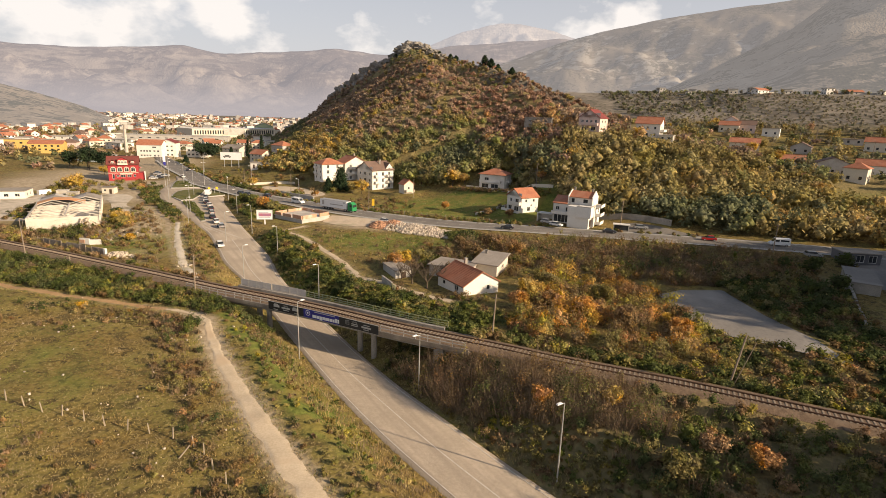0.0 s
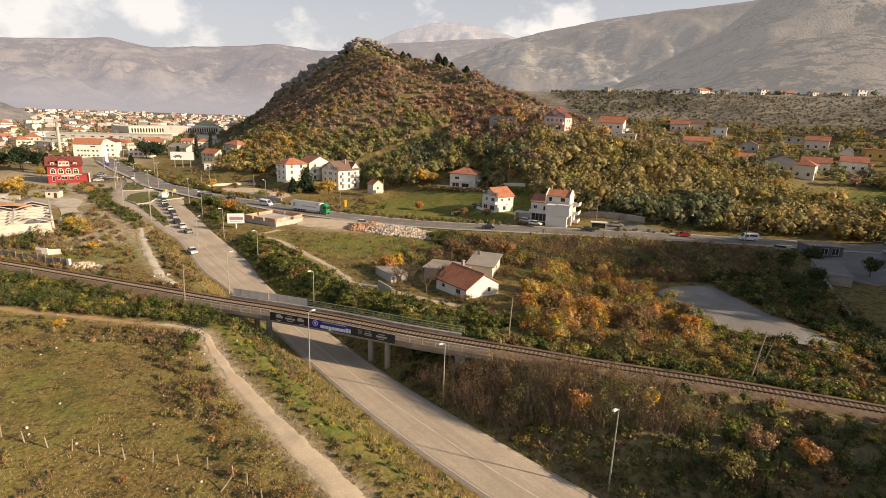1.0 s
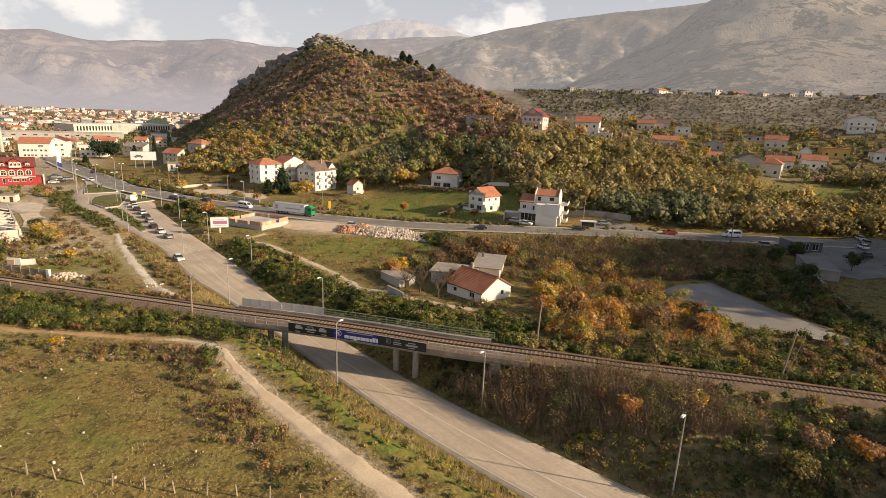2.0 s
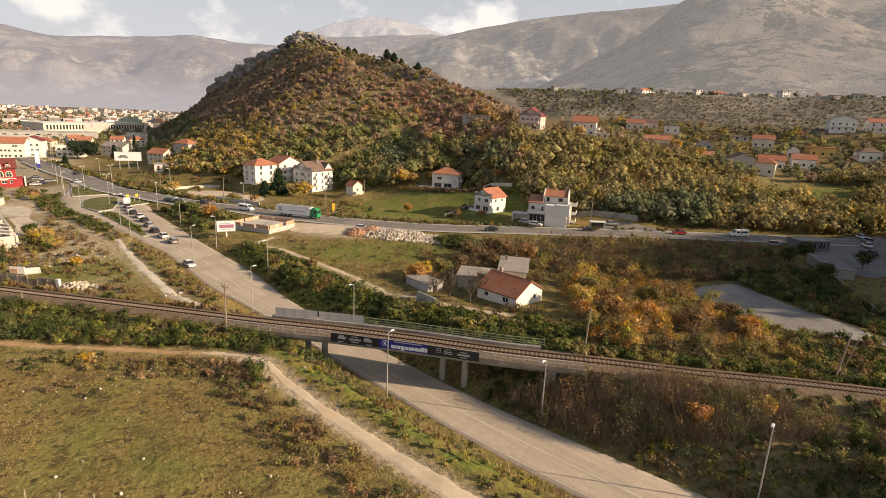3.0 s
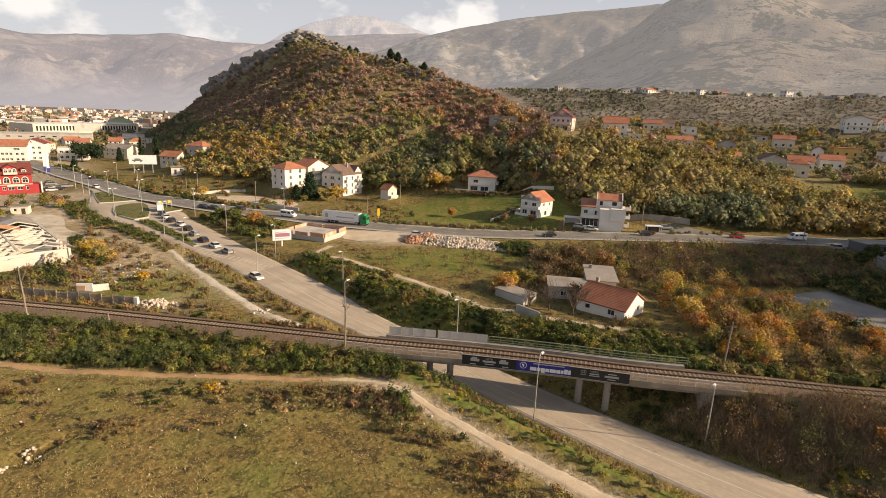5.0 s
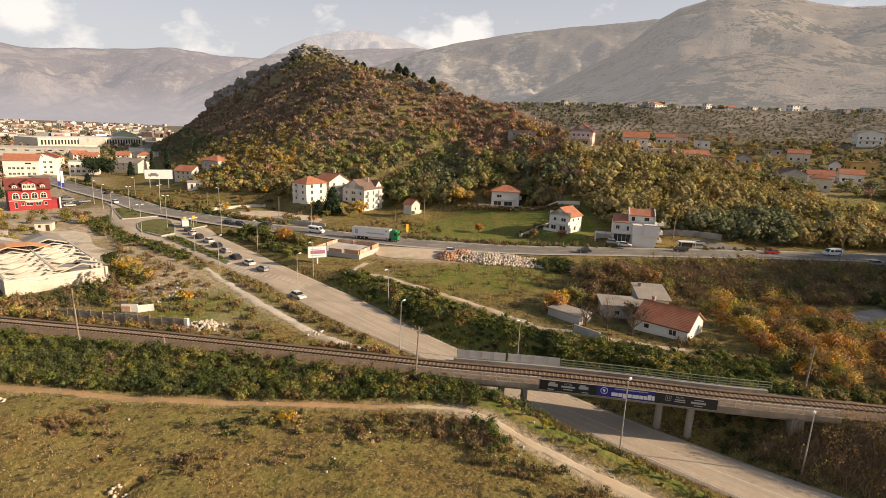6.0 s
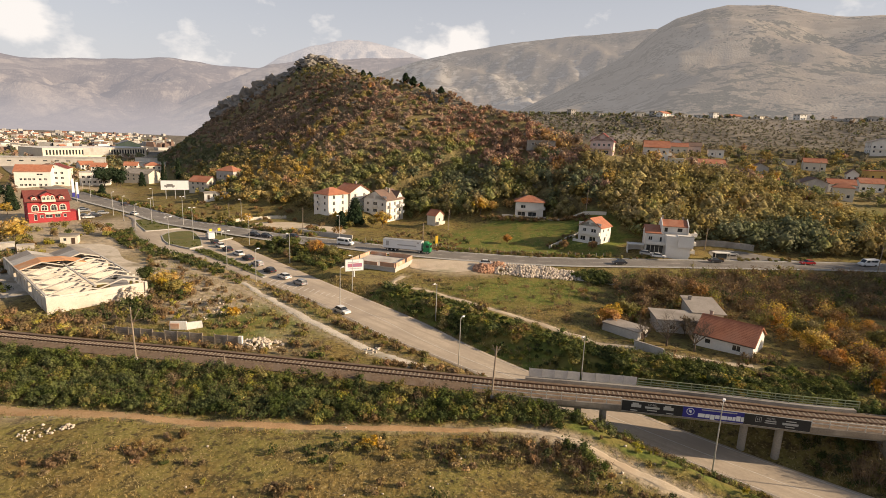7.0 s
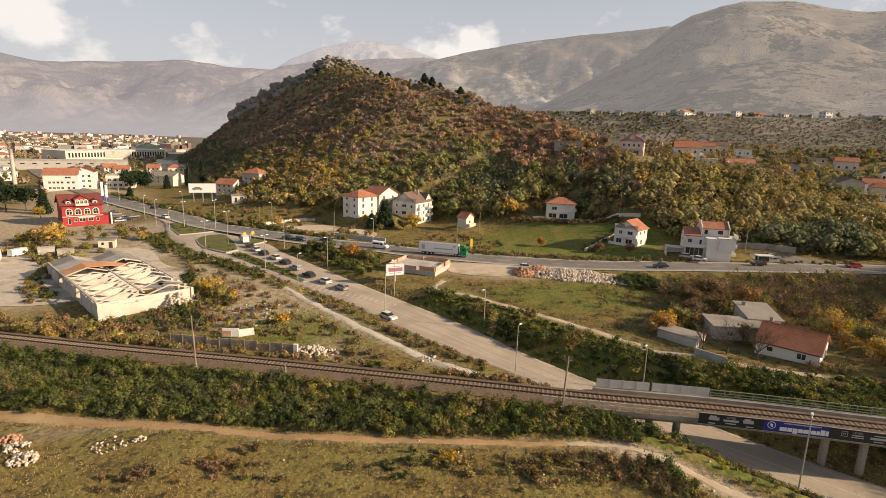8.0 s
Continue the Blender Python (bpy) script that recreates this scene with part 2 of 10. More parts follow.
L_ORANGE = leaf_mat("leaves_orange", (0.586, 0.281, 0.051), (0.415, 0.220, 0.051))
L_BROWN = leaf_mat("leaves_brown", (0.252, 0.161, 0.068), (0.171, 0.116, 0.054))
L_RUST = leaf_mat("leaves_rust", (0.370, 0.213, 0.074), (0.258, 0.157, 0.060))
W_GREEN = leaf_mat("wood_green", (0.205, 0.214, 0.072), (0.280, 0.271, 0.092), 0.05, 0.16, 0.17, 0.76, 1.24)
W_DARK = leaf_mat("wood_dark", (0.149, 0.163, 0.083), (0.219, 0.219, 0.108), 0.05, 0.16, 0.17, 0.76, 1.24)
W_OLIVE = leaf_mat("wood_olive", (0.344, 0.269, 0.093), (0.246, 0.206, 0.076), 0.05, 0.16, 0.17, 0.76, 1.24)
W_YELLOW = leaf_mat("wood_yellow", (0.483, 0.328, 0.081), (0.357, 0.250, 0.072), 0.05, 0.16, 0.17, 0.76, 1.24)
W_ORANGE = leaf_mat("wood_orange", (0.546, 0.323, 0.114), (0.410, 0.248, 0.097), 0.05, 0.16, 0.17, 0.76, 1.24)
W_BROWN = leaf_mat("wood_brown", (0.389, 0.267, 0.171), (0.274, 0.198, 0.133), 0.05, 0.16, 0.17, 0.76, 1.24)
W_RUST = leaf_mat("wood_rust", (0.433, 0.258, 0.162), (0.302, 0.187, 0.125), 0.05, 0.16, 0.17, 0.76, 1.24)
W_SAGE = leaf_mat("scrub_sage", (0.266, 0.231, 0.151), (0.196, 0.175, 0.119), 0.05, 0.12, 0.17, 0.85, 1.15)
L_GRASS = leaf_mat("grass_blades", (0.269, 0.246, 0.073), (0.168, 0.196, 0.045), 0.2)
L_STRAW = leaf_mat("dry_grass_blades", (0.448, 0.336, 0.134), (0.314, 0.224, 0.090), 0.2)
M_ROCK = mat("limestone", (0.30, 0.27, 0.235), (0.18, 0.165, 0.145), 0.25, 0.95, 0.6)
M_RUBBLE = mat("rubble_stone", (0.62, 0.53, 0.43), (0.46, 0.385, 0.30), 0.9, 0.95, 0.3, island=0.25)
M_RUBBLE_RED = mat("rubble_brick", (0.46, 0.27, 0.17), (0.38, 0.21, 0.13), 0.9, 0.95, 0.3, island=0.25)


# ---- mesh building ----
class Geo:
    """Collects vertices and faces of one mesh."""

    def __init__(self):
        self.v, self.f = [], []

    def face(self, pts):
        k = len(self.v)
        self.v += [tuple(p) for p in pts]
        self.f.append(tuple(range(k, k + len(pts))))

    def box(self, c, s, rz=0.0, taper=1.0):
        k, (cx, cy, cz), (sx, sy, sz) = len(self.v), c, s
        ca, sa = math.cos(rz), math.sin(rz)
        for z, q in ((-0.5, 1.0), (0.5, taper)):
            for x, y in ((-0.5, -0.5), (0.5, -0.5), (0.5, 0.5), (-0.5, 0.5)):
                u, w = x * sx * q, y * sy * q
                self.v.append((cx + u * ca - w * sa, cy + u * sa + w * ca, cz + z * sz))
        self.f += [tuple(k + i for i in q) for q in ((3, 2, 1, 0), (4, 5, 6, 7), (0, 1, 5, 4), (1, 2, 6, 5), (2, 3, 7, 6), (3, 0, 4, 7))]
        return self

    def tube(self, a, b, r0, r1=None, n=6, cap=True):
        r1 = r0 if r1 is None else r1
        a, b = Vector(a), Vector(b)
        d = (b - a).normalized()
        u = d.orthogonal().normalized()
        w = d.cross(u)
        k = len(self.v)
        for p, r in ((a, r0), (b, r1)):
            for i in range(n):
                t = 2 * math.pi * i / n
                self.v.append(tuple(p + u * (math.cos(t) * r) + w * (math.sin(t) * r)))
        for i in range(n):
            j = (i + 1) % n
            self.f.append((k + i, k + j, k + n + j, k + n + i))
        if cap:
            self.f.append(tuple(k + i for i in reversed(range(n))))
            self.f.append(tuple(k + n + i for i in range(n)))
        return self

    def prism(self, outline, z0, z1):
        """An upright prism over an outline of (x, y) in turn."""
        k, n = len(self.v), len(outline)
        self.v += [(x, y, z0) for x, y in outline] + [(x, y, z1) for x, y in outline]
        self.f += [tuple(k + i for i in reversed(range(n))), tuple(k + n + i for i in range(n))]
        self.f += [(k + i, k + (i + 1) % n, k + n + (i + 1) % n, k + n + i) for i in range(n)]
        return self

    def slab(self, pts, t):
        """A plate of thickness t under the given top face."""
        k, n = len(self.v), len(pts)
        self.v += [tuple(p) for p in pts] + [(p[0], p[1], p[2] - t) for p in pts]
        self.f += [tuple(range(k, k + n)), tuple(k + n + i for i in reversed(range(n)))]
        self.f += [(k + i, k + n + i, k + n + (i + 1) % n, k + (i + 1) % n) for i in range(n)]
        return self

    def mesh(self, name, material, smooth=False):
        me = bpy.data.meshes.new(name)
        me.from_pydata(self.v, [], self.f)
        if material:
            me.materials.append(material)
        if smooth:
            me.polygons.foreach_set("use_smooth", [True] * len(me.polygons))
        me.update()
        return me


def part(name, geo, material, parent=None, label="", smooth=False):
    ob = new(name, geo if isinstance(geo, bpy.types.Mesh) else geo.mesh(name, material, smooth))
    if parent:
        ob.parent = parent
    return tagged(ob, label)


def thing(name, x, y, z, rz, label, category, group="", kind=""):
    ob = new(name)
    ob.empty_display_size = 0.5
    ob.matrix_basis = pose(x, y, z, 0, 0, rz)
    return tagged(ob, label, category, group, kind)


def fast_mesh(name, verts, quads, material, smooth=False):
    """A mesh from numpy arrays: (n, 3) vertices and (m, 3 or 4) faces."""
    me = bpy.data.meshes.new(name)
    verts, quads = np.asarray(verts, np.float32), np.asarray(quads, np.int32)
    n, k = quads.shape
    me.vertices.add(len(verts))
    me.vertices.foreach_set("co", verts.ravel())
    me.loops.add(n * k)
    me.loops.foreach_set("vertex_index", quads.ravel())
    me.polygons.add(n)
    me.polygons.foreach_set("loop_start", np.arange(0, n * k, k, dtype=np.int32))
    if smooth:
        me.polygons.foreach_set("use_smooth", np.ones(n, bool))
    if material:
        me.materials.append(material)
    me.update(calc_edges=True)
    return me


# ---- the plan: lines of roads, rail and ridges (x, y, z) ----
ROAD_L = [(40, 3), (30, 15), (19, 29), (10, 40.5), (2.1, 50.2), (-5.3, 59.6), (-12.9, 70.2), (-19.1, 79.8), (-26, 91), (-36, 107), (-47, 123), (-55.5, 134.5), (-62, 146), (-72, 163), (-80, 173.5), (-88.4, 185), (-98, 197), (-108.7, 209), (-120.5, 229), (-128, 252), (-132, 268), (-140, 284)]
ROAD_R = [(52, 4), (42, 16), (31, 30), (22, 41), (14, 50.7), (8.1, 57.9), (1.9, 65.8), (-6, 75.9), (-12.7, 85.6), (-21, 98.5), (-29.5, 111), (-39, 126.5), (-46, 141), (-56, 158), (-65, 173), (-72, 185.6), (-79.3, 198.8), (-87, 213), (-90.5, 222.5), (-107, 244), (-118, 256), (-134, 279)]
ROAD_Z = lambda y: np.interp(y, [40, 60, 95, 110, 140, 175, 210, 260], [-4.4, -4.7, -4.8, -4.3, -2.95, -1.6, -0.6, 0.0])
HIGHWAY = [(-330, 640, -1), (-252, 480, -1), (-190, 372, -0.5), (-157, 321, 0), (-130, 283, 0.2), (-114, 258.5, 0.3), (-99, 244, 0.4), (-86, 231, 0.5), (-72, 219, 0.6), (-57, 210, 0.6), (-47, 202, 0.6), (-29, 191, 0.6), (-15.3, 184.4, 0.6), (-5, 179.5, 0.7), (10.6, 174.5, 0.9), (27, 171, 1.1), (58.5, 162.2, 1.7), (85, 156, 2.0), (131, 142, 2.6), (260, 104, 4)]
RAIL = [(-330, 220.5, 1.75), (-200, 170, 1.75), (-130.2, 139.8, 1.7), (-110.5, 131.0, 1.65), (-91.5, 123.0, 1.65), (-73, 114.7, 1.65), (-55, 106.4, 1.7), (-41, 99.9, 1.75), (-28, 94.4, 1.8), (-17, 89.2, 1.83), (-7, 84.1, 1.82), (2.6, 79.9, 1.8), (11, 76.3, 1.82), (19, 72.5, 1.84), (26.2, 69.6, 1.85), (33, 66.9, 1.86), (39, 64.3, 1.86), (50.2, 59.2, 1.86), (90, 40.3, 1.86), (200, -12.7, 1.86)]
TRACK = [(-150, 124.5), (-130, 117.8), (-119, 114.2), (-111.8, 111.9), (-104.7, 109.6), (-97.6, 107), (-88, 103.3), (-81.6, 100.8), (-73, 98.3), (-65.5, 96.2), (-57, 94.2), (-49.4, 92.4), (-44, 90.6), (-40.2, 87.6), (-37.5, 82.8), (-34, 76.8), (-30.8, 71.8), (-25, 63.3), (-20, 56), (-15.1, 49.3), (-11, 44), (-3, 34), (6, 22), (16, 8)]
LOWPATH = [(-53, 112.5), (-58, 119), (-65, 131), (-72, 144), (-78, 156), (-84.5, 170)]
UPPATH = [(-44, 171), (-48, 165), (-39.4, 154.4), (-30.3, 139.5), (-23.8, 129.5), (-21, 123.4), (-17.5, 117.2), (-11.7, 114.2), (-5, 108), (3, 102)]
HILL = [(-235, 900, -2, 0.6), (-205, 890, 24, 0.7), (-165, 865, 51, 0.78), (-131, 803, 75, 0.80), (-42, 682, 110, 0.72), (-18, 520, 85, 0.58), (2, 387, 62, 0.47), (55, 328, 47, 0.43), (72, 262, 30, 0.38), (102, 248, 27, 0.33), (165, 225, 18, 0.27), (235, 210, 14, 0.22), (420, 190, 13, 0.2)]


HILL_BACK = [(-42, 682, 110, 0.66), (-20, 650, 108, 0.64), (20, 600, 93, 0.6), (45, 555, 84, 0.6), (80, 480, 65, 0.55), (115, 415, 42, 0.5)]
SHADE_KNOLL = [(135, 66, 38), (146, 82, 42), (160, 100, 38), (185, 125, 30)]
DITCH = [(-84.5, 77.6), (-82.4, 80.2), (-80.2, 81.2), (-79.2, 83.6), (-78.6, 84.6)]
PADS = [(24.4, 239.5, 5.2, 9), (30.8, 198.6, 2.4, 7), (46.5, 178.5, 2.4, 10), (-32.6, 267.3, -0.2, 10), (-50, 269, 3.2, 10), (-15.5, 243, 1.2, 5), (72, 264, 31.2, 8), (97, 256, 29.4, 9), (-165, 280, -2.1, 14), (33, 229, 4.9, 6)]


def along(line, X, Y):
    """Distance to a line of points and the values interpolated on it."""
    P = np.array(line, float)
    best, vals = np.full(X.shape, 1e9), np.zeros(X.shape + (P.shape[1] - 2,))
    for a, b in zip(P[:-1], P[1:]):
        d = b[:2] - a[:2]
        t = np.clip(((X - a[0]) * d[0] + (Y - a[1]) * d[1]) / (d @ d), 0, 1)
        q = np.hypot(X - a[0] - t * d[0], Y - a[1] - t * d[1])
        near = q < best
        best = np.where(near, q, best)
        for k in range(P.shape[1] - 2):
            vals[..., k] = np.where(near, a[2 + k] + t * (b[2 + k] - a[2 + k]), vals[..., k])
    return best, vals


def step(a, b, x):
    t = np.clip((x - a) / (b - a), 0, 1)
    return t * t * (3 - 2 * t)


def waves(X, Y, seed, size, octaves=4):
    """Smooth uneven ground between about -1 and 1."""
    rng, out, amp = np.random.RandomState(seed), np.zeros(X.shape), 1.0
    for o in range(octaves):
        for k in range(3):
            a, p = rng.uniform(0, 6.283, 2)
            f = 6.283 / (size * rng.uniform(0.7, 1.4) / 2 ** o)
            out = out + amp / 3 * np.sin((X * math.cos(a) + Y * math.sin(a)) * f + p + 1.3 * np.sin((X * math.sin(a) - Y * math.cos(a)) * f * 0.6 + p))
        amp *= 0.5
    return out


def inside(poly, X, Y):
    """Whether points lie inside a polygon."""
    hit = np.zeros(X.shape, bool)
    for (x0, y0), (x1, y1) in zip(poly, poly[1:] + poly[:1]):
        if y0 != y1:
            hit ^= ((y0 > Y) != (y1 > Y)) & (X < (x1 - x0) * (Y - y0) / (y1 - y0) + x0)
    return hit


ROAD_POLY = ROAD_L + ROAD_R[::-1]
ROAD_MID = [((a[0] + b[0]) / 2, (a[1] + b[1]) / 2) for a, b in zip(ROAD_L, ROAD_R)]


def road_gap(X, Y):
    """Distance outside the main road's asphalt."""
    d = np.minimum(along(ROAD_L, X, Y)[0], along(ROAD_R, X, Y)[0])
    return np.where(inside(ROAD_POLY, X, Y), 0, d)


def height(X, Y):
    X, Y = np.asarray(X, float), np.asarray(Y, float)
    base = 0.22 * waves(X, Y, 3, 26, 3) - 0.5 * step(95, 115, Y) * (1 - step(30, 45, X))
    base = base + step(20, 60, X) * step(75, 120, Y) * 0.8
    base = base - 1.6 * step(230, 300, Y) * step(110, 170, -X)
    # the wooded hill
    d, v = along(HILL, X, Y)
    d2, v2 = along(HILL_BACK, X, Y)
    second = v2[..., 0] - v2[..., 1] * d2 > v[..., 0] - v[..., 1] * d
    d, v = np.where(second, d2, d), np.where(second[..., None], v2, v)
    hill = v[..., 0] - v[..., 1] * d + (3.0 * waves(X, Y, 5, 90, 3)) * step(0, 60, v[..., 0] - v[..., 1] * d)
    hill = hill + 4.5 * np.exp(-((X + 40) ** 2 + (Y - 680) ** 2) / 1500)
    # broken crags on the steep western flank
    hill = hill + 5.0 * np.abs(waves(X, Y, 6, 34, 2)) * step(25, 60, hill) * step(20, 60, -X) * step(560, 640, Y)
    # rising land on the right and the slope behind it
    u = 0.6 * X + 0.8 * Y
    rise = 22 + 0.18 * (u - 328) + 2 * waves(X, Y, 8, 160, 3)
    rise = np.where(u > 560, np.minimum(rise, 64 + 0.03 * (u - 560)), rise)
    flank = step(-210, -60, X - 0.27 * Y)
    rise = rise * flank - 40 * (1 - flank)
    k = 2.2
    land = k * np.log(np.exp(np.clip(hill / k, -60, 200)) + np.exp(np.clip(rise / k, -60, 200)) + 1.0) - k * 0.1
    land = np.where(land < 0, 0, land)
    H = base + land
    # levelled ground round the houses
    for px, py, pz, r in PADS:
        w = 1 - step(r, r * 1.9, np.hypot(X - px, Y - py))
        H = H * (1 - w) + pz * w
    # highway bench
    d, v = along(HIGHWAY, X, Y)
    w = 1 - step(6.5, 15, d)
    H = H * (1 - w) + (v[..., 0] - 0.12) * w
    # railway bank
    d, v = along(RAIL, X, Y)
    bank = v[..., 0] - 0.55 - np.maximum(0, d - 2.6) * 0.42
    H = np.maximum(H, bank)
    # the main road lies in a cutting
    g = road_gap(X, Y)
    zr = ROAD_Z(Y)
    cut = zr + np.maximum(0, g - 1.2) * 0.60
    w = 1 - step(0.5, 1.5, g)
    near = (Y < 300) & (Y > -60) & (np.abs(X) < 250)
    H = np.where(near, np.minimum(H, cut), H)
    H = np.where(near & (g < 2.0), (zr - 0.14) * w + H * (1 - w), H)
    # added wooded knoll beyond the car park, outside the view, to shade the yard
    d, v = along(SHADE_KNOLL, X, Y)
    H = np.maximum(H, v[..., 0] - 1.1 * d)
    # grey yard, a level terrace
    w = 1 - step(0, 6, np.where(inside(LOT, X, Y), 0, along(LOT + LOT[:1], X, Y)[0]))
    H = H * (1 - w) + 0.95 * w
    # eroded ditch in the field
    d = along(DITCH, X, Y)[0]
    H = H - 0.9 * (1 - step(0.25, 0.95, d))
    # tracks
    for line, half in ((TRACK, 2.2), (LOWPATH, 1.6), (UPPATH, 1.6)):
        d = along(line, X, Y)[0]
        H = H - 0.10 * (1 - step(half, half + 1.2, d))
    return H


# thickets: between road and railway, the orchard, the road's slope, the scrub below the highway, and round the grey yard
THICKETS = [
    [(16, 48), (9, 58.5), (2, 67), (-5, 77.5), (4, 78), (14, 73.3), (26, 68), (38, 62.5), (52, 56.5), (75, 45.5), (62, 22), (40, 22), (28, 34)],
    [(12, 86), (20, 82), (44, 73), (47, 92), (46, 108), (38, 124), (24, 126), (19, 116), (17, 100)],
    [(-20, 99), (-28, 110), (-38, 126), (-47, 145), (-55, 158), (-50, 163), (-40, 152), (-31, 137), (-25, 128), (-22, 121), (-16, 113), (-8, 107), (0, 101), (12, 92), (6, 84), (-6, 88)],
    [(-4, 128), (8, 150), (16, 158), (30, 158), (58, 150), (82, 146), (96, 138), (84, 118), (66, 116), (52, 114), (40, 124), (24, 130), (10, 134)],
    [(63, 116), (92, 140), (96, 120), (86, 104), (78, 90), (76, 60), (64, 60), (66, 74), (67, 84), (64.5, 98)],
    [(44, 73), (58, 66), (64, 60), (64, 72), (58, 77), (49, 84), (45.5, 92)],
]
LOT = [(46.5, 107), (52.6, 110.5), (62.3, 111.5), (62.8, 96), (65.1, 84.4), (64.3, 74.8), (60.2, 78.5), (56, 82.1), (50.1, 85.6), (46.9, 93.2)]


def hz(x, y):
    return float(height(np.array([x]), np.array([y]))[0])


# ---- ground: one sheet out to the horizon ----
def spread(lo, hi, fine, far_lo, far_hi, grow=1.11):
    a = list(np.arange(lo, hi + fine, fine))
    s, x = fine, a[-1]
    while x < far_hi:
        s *= grow
        x += s
        a.append(x)
    s, x = fine, a[0]
    while x > far_lo:
        s *= grow
        x -= s
        a.insert(0, x)
    return np.array(a)


gx, gy = spread(-140, 72, 1.5, -4700, 4700, 1.085), spread(36, 210, 1.5, -900, 4700, 1.06)
GX, GY = np.meshgrid(gx, gy)
GH = height(GX, GY)
idx = np.arange(GX.size).reshape(GX.shape)
quads = np.stack([idx[:-1, :-1], idx[:-1, 1:], idx[1:, 1:], idx[1:, :-1]], -1).reshape(-1, 4)


def ground_material():
    m = bpy.data.materials.new("rough_grassland")
    m.use_nodes = True
    n, l = m.node_tree.nodes, m.node_tree.links
    b = n["Principled BSDF"]
    b.inputs["Roughness"].default_value, b.inputs["Specular IOR Level"].default_value = 0.95, 0.1
    g = n.new("ShaderNodeNewGeometry")

    def noise_tex(scale, detail=5):
        t = n.new("ShaderNodeTexNoise")
        t.inputs["Scale"].default_value, t.inputs["Detail"].default_value = scale, detail
        l.new(g.outputs["Position"], t.inputs["Vector"])
        return t.outputs["Fac"]

    def mix(fac, a, b2, lo=0.42, hi=0.6):
        r = n.new("ShaderNodeMapRange")
        r.inputs["From Min"].default_value, r.inputs["From Max"].default_value = lo, hi
        l.new(fac, r.inputs["Value"])
        x = n.new("ShaderNodeMix")
        x.data_type = "RGBA"
        l.new(r.outputs["Result"], x.inputs["Factor"])
        for key, c in (("A", a), ("B", b2)):
            if isinstance(c, tuple):
                x.inputs[key].default_value = (*c, 1)
            else:
                l.new(c, x.inputs[key])
        return x.outputs["Result"]

    def attr(name):
        a = n.new("ShaderNodeAttribute")
        a.attribute_name = name
        return a.outputs["Fac"]

    dry = mix(noise_tex(1.1), (0.24, 0.168, 0.056), (0.15, 0.105, 0.036))
    dry = mix(noise_tex(0.11), dry, (0.205, 0.17, 0.052))
    dry = mix(noise_tex(0.33, 9), dry, (0.115, 0.085, 0.034), 0.52, 0.62)
    dry = mix(noise_tex(3.2, 4), dry, (0.33, 0.25, 0.11), 0.54, 0.68)
    dry = mix(noise_tex(2.3, 5), dry, (0.085, 0.068, 0.028), 0.60, 0.68)
    dry = mix(noise_tex(0.9, 6), dry, (0.075, 0.058, 0.028), 0.57, 0.66)
    green = mix(noise_tex(0.9), (0.165, 0.185, 0.042), (0.115, 0.135, 0.032))
    green = mix(noise_tex(2.6, 5), green, (0.09, 0.098, 0.026), 0.60, 0.70)
    green = mix(noise_tex(0.2), green, (0.21, 0.175, 0.05), 0.46, 0.62)
    both = n.new("ShaderNodeMath")
    both.operation = "MULTIPLY_ADD"
    both.inputs[1].default_value = 0.9
    l.new(noise_tex(0.16, 7), both.inputs[0])
    l.new(attr("green"), both.inputs[2])
    col = mix(both.outputs[0], dry, green, 0.80, 1.1)
    bare = mix(noise_tex(0.8), (0.46, 0.37, 0.255), (0.33, 0.26, 0.17))
    col = mix(attr("bare"), col, bare, 0.2, 0.9)
    wood = mix(noise_tex(0.9), (0.25, 0.195, 0.09), (0.17, 0.14, 0.065))
    wood = mix(noise_tex(0.07, 8), wood, (0.26, 0.235, 0.20), 0.63, 0.68)
    col = mix(attr("wood"), col, wood, 0.2, 0.8)
    scrub = mix(noise_tex(0.05, 9), (0.245, 0.21, 0.168), (0.17, 0.147, 0.118), 0.40, 0.58)
    scrub = mix(noise_tex(0.22, 6), scrub, (0.115, 0.105, 0.08), 0.50, 0.58)
    scrub = mix(noise_tex(0.012, 6), scrub, (0.28, 0.245, 0.205), 0.55, 0.70)
    col = mix(attr("scrub"), col, scrub, 0.2, 0.8)
    l.new(col, b.inputs["Base Color"])
    bp = n.new("ShaderNodeBump")
    bp.inputs["Strength"].default_value, bp.inputs["Distance"].default_value = 0.7, 0.35
    l.new(noise_tex(1.4, 6), bp.inputs["Height"])
    l.new(bp.outputs["Normal"], b.inputs["Normal"])
    return m


ground_me = fast_mesh("ground", np.stack([GX, GY, GH], -1).reshape(-1, 3), quads, ground_material(), True)


def blob(x, y, rx, ry, rot=0.0):
    c, s = math.cos(rot), math.sin(rot)
    return np.exp(-(((GX - x) * c + (GY - y) * s) / rx) ** 2 - (((GX - x) * -s + (GY - y) * c) / ry) ** 2)


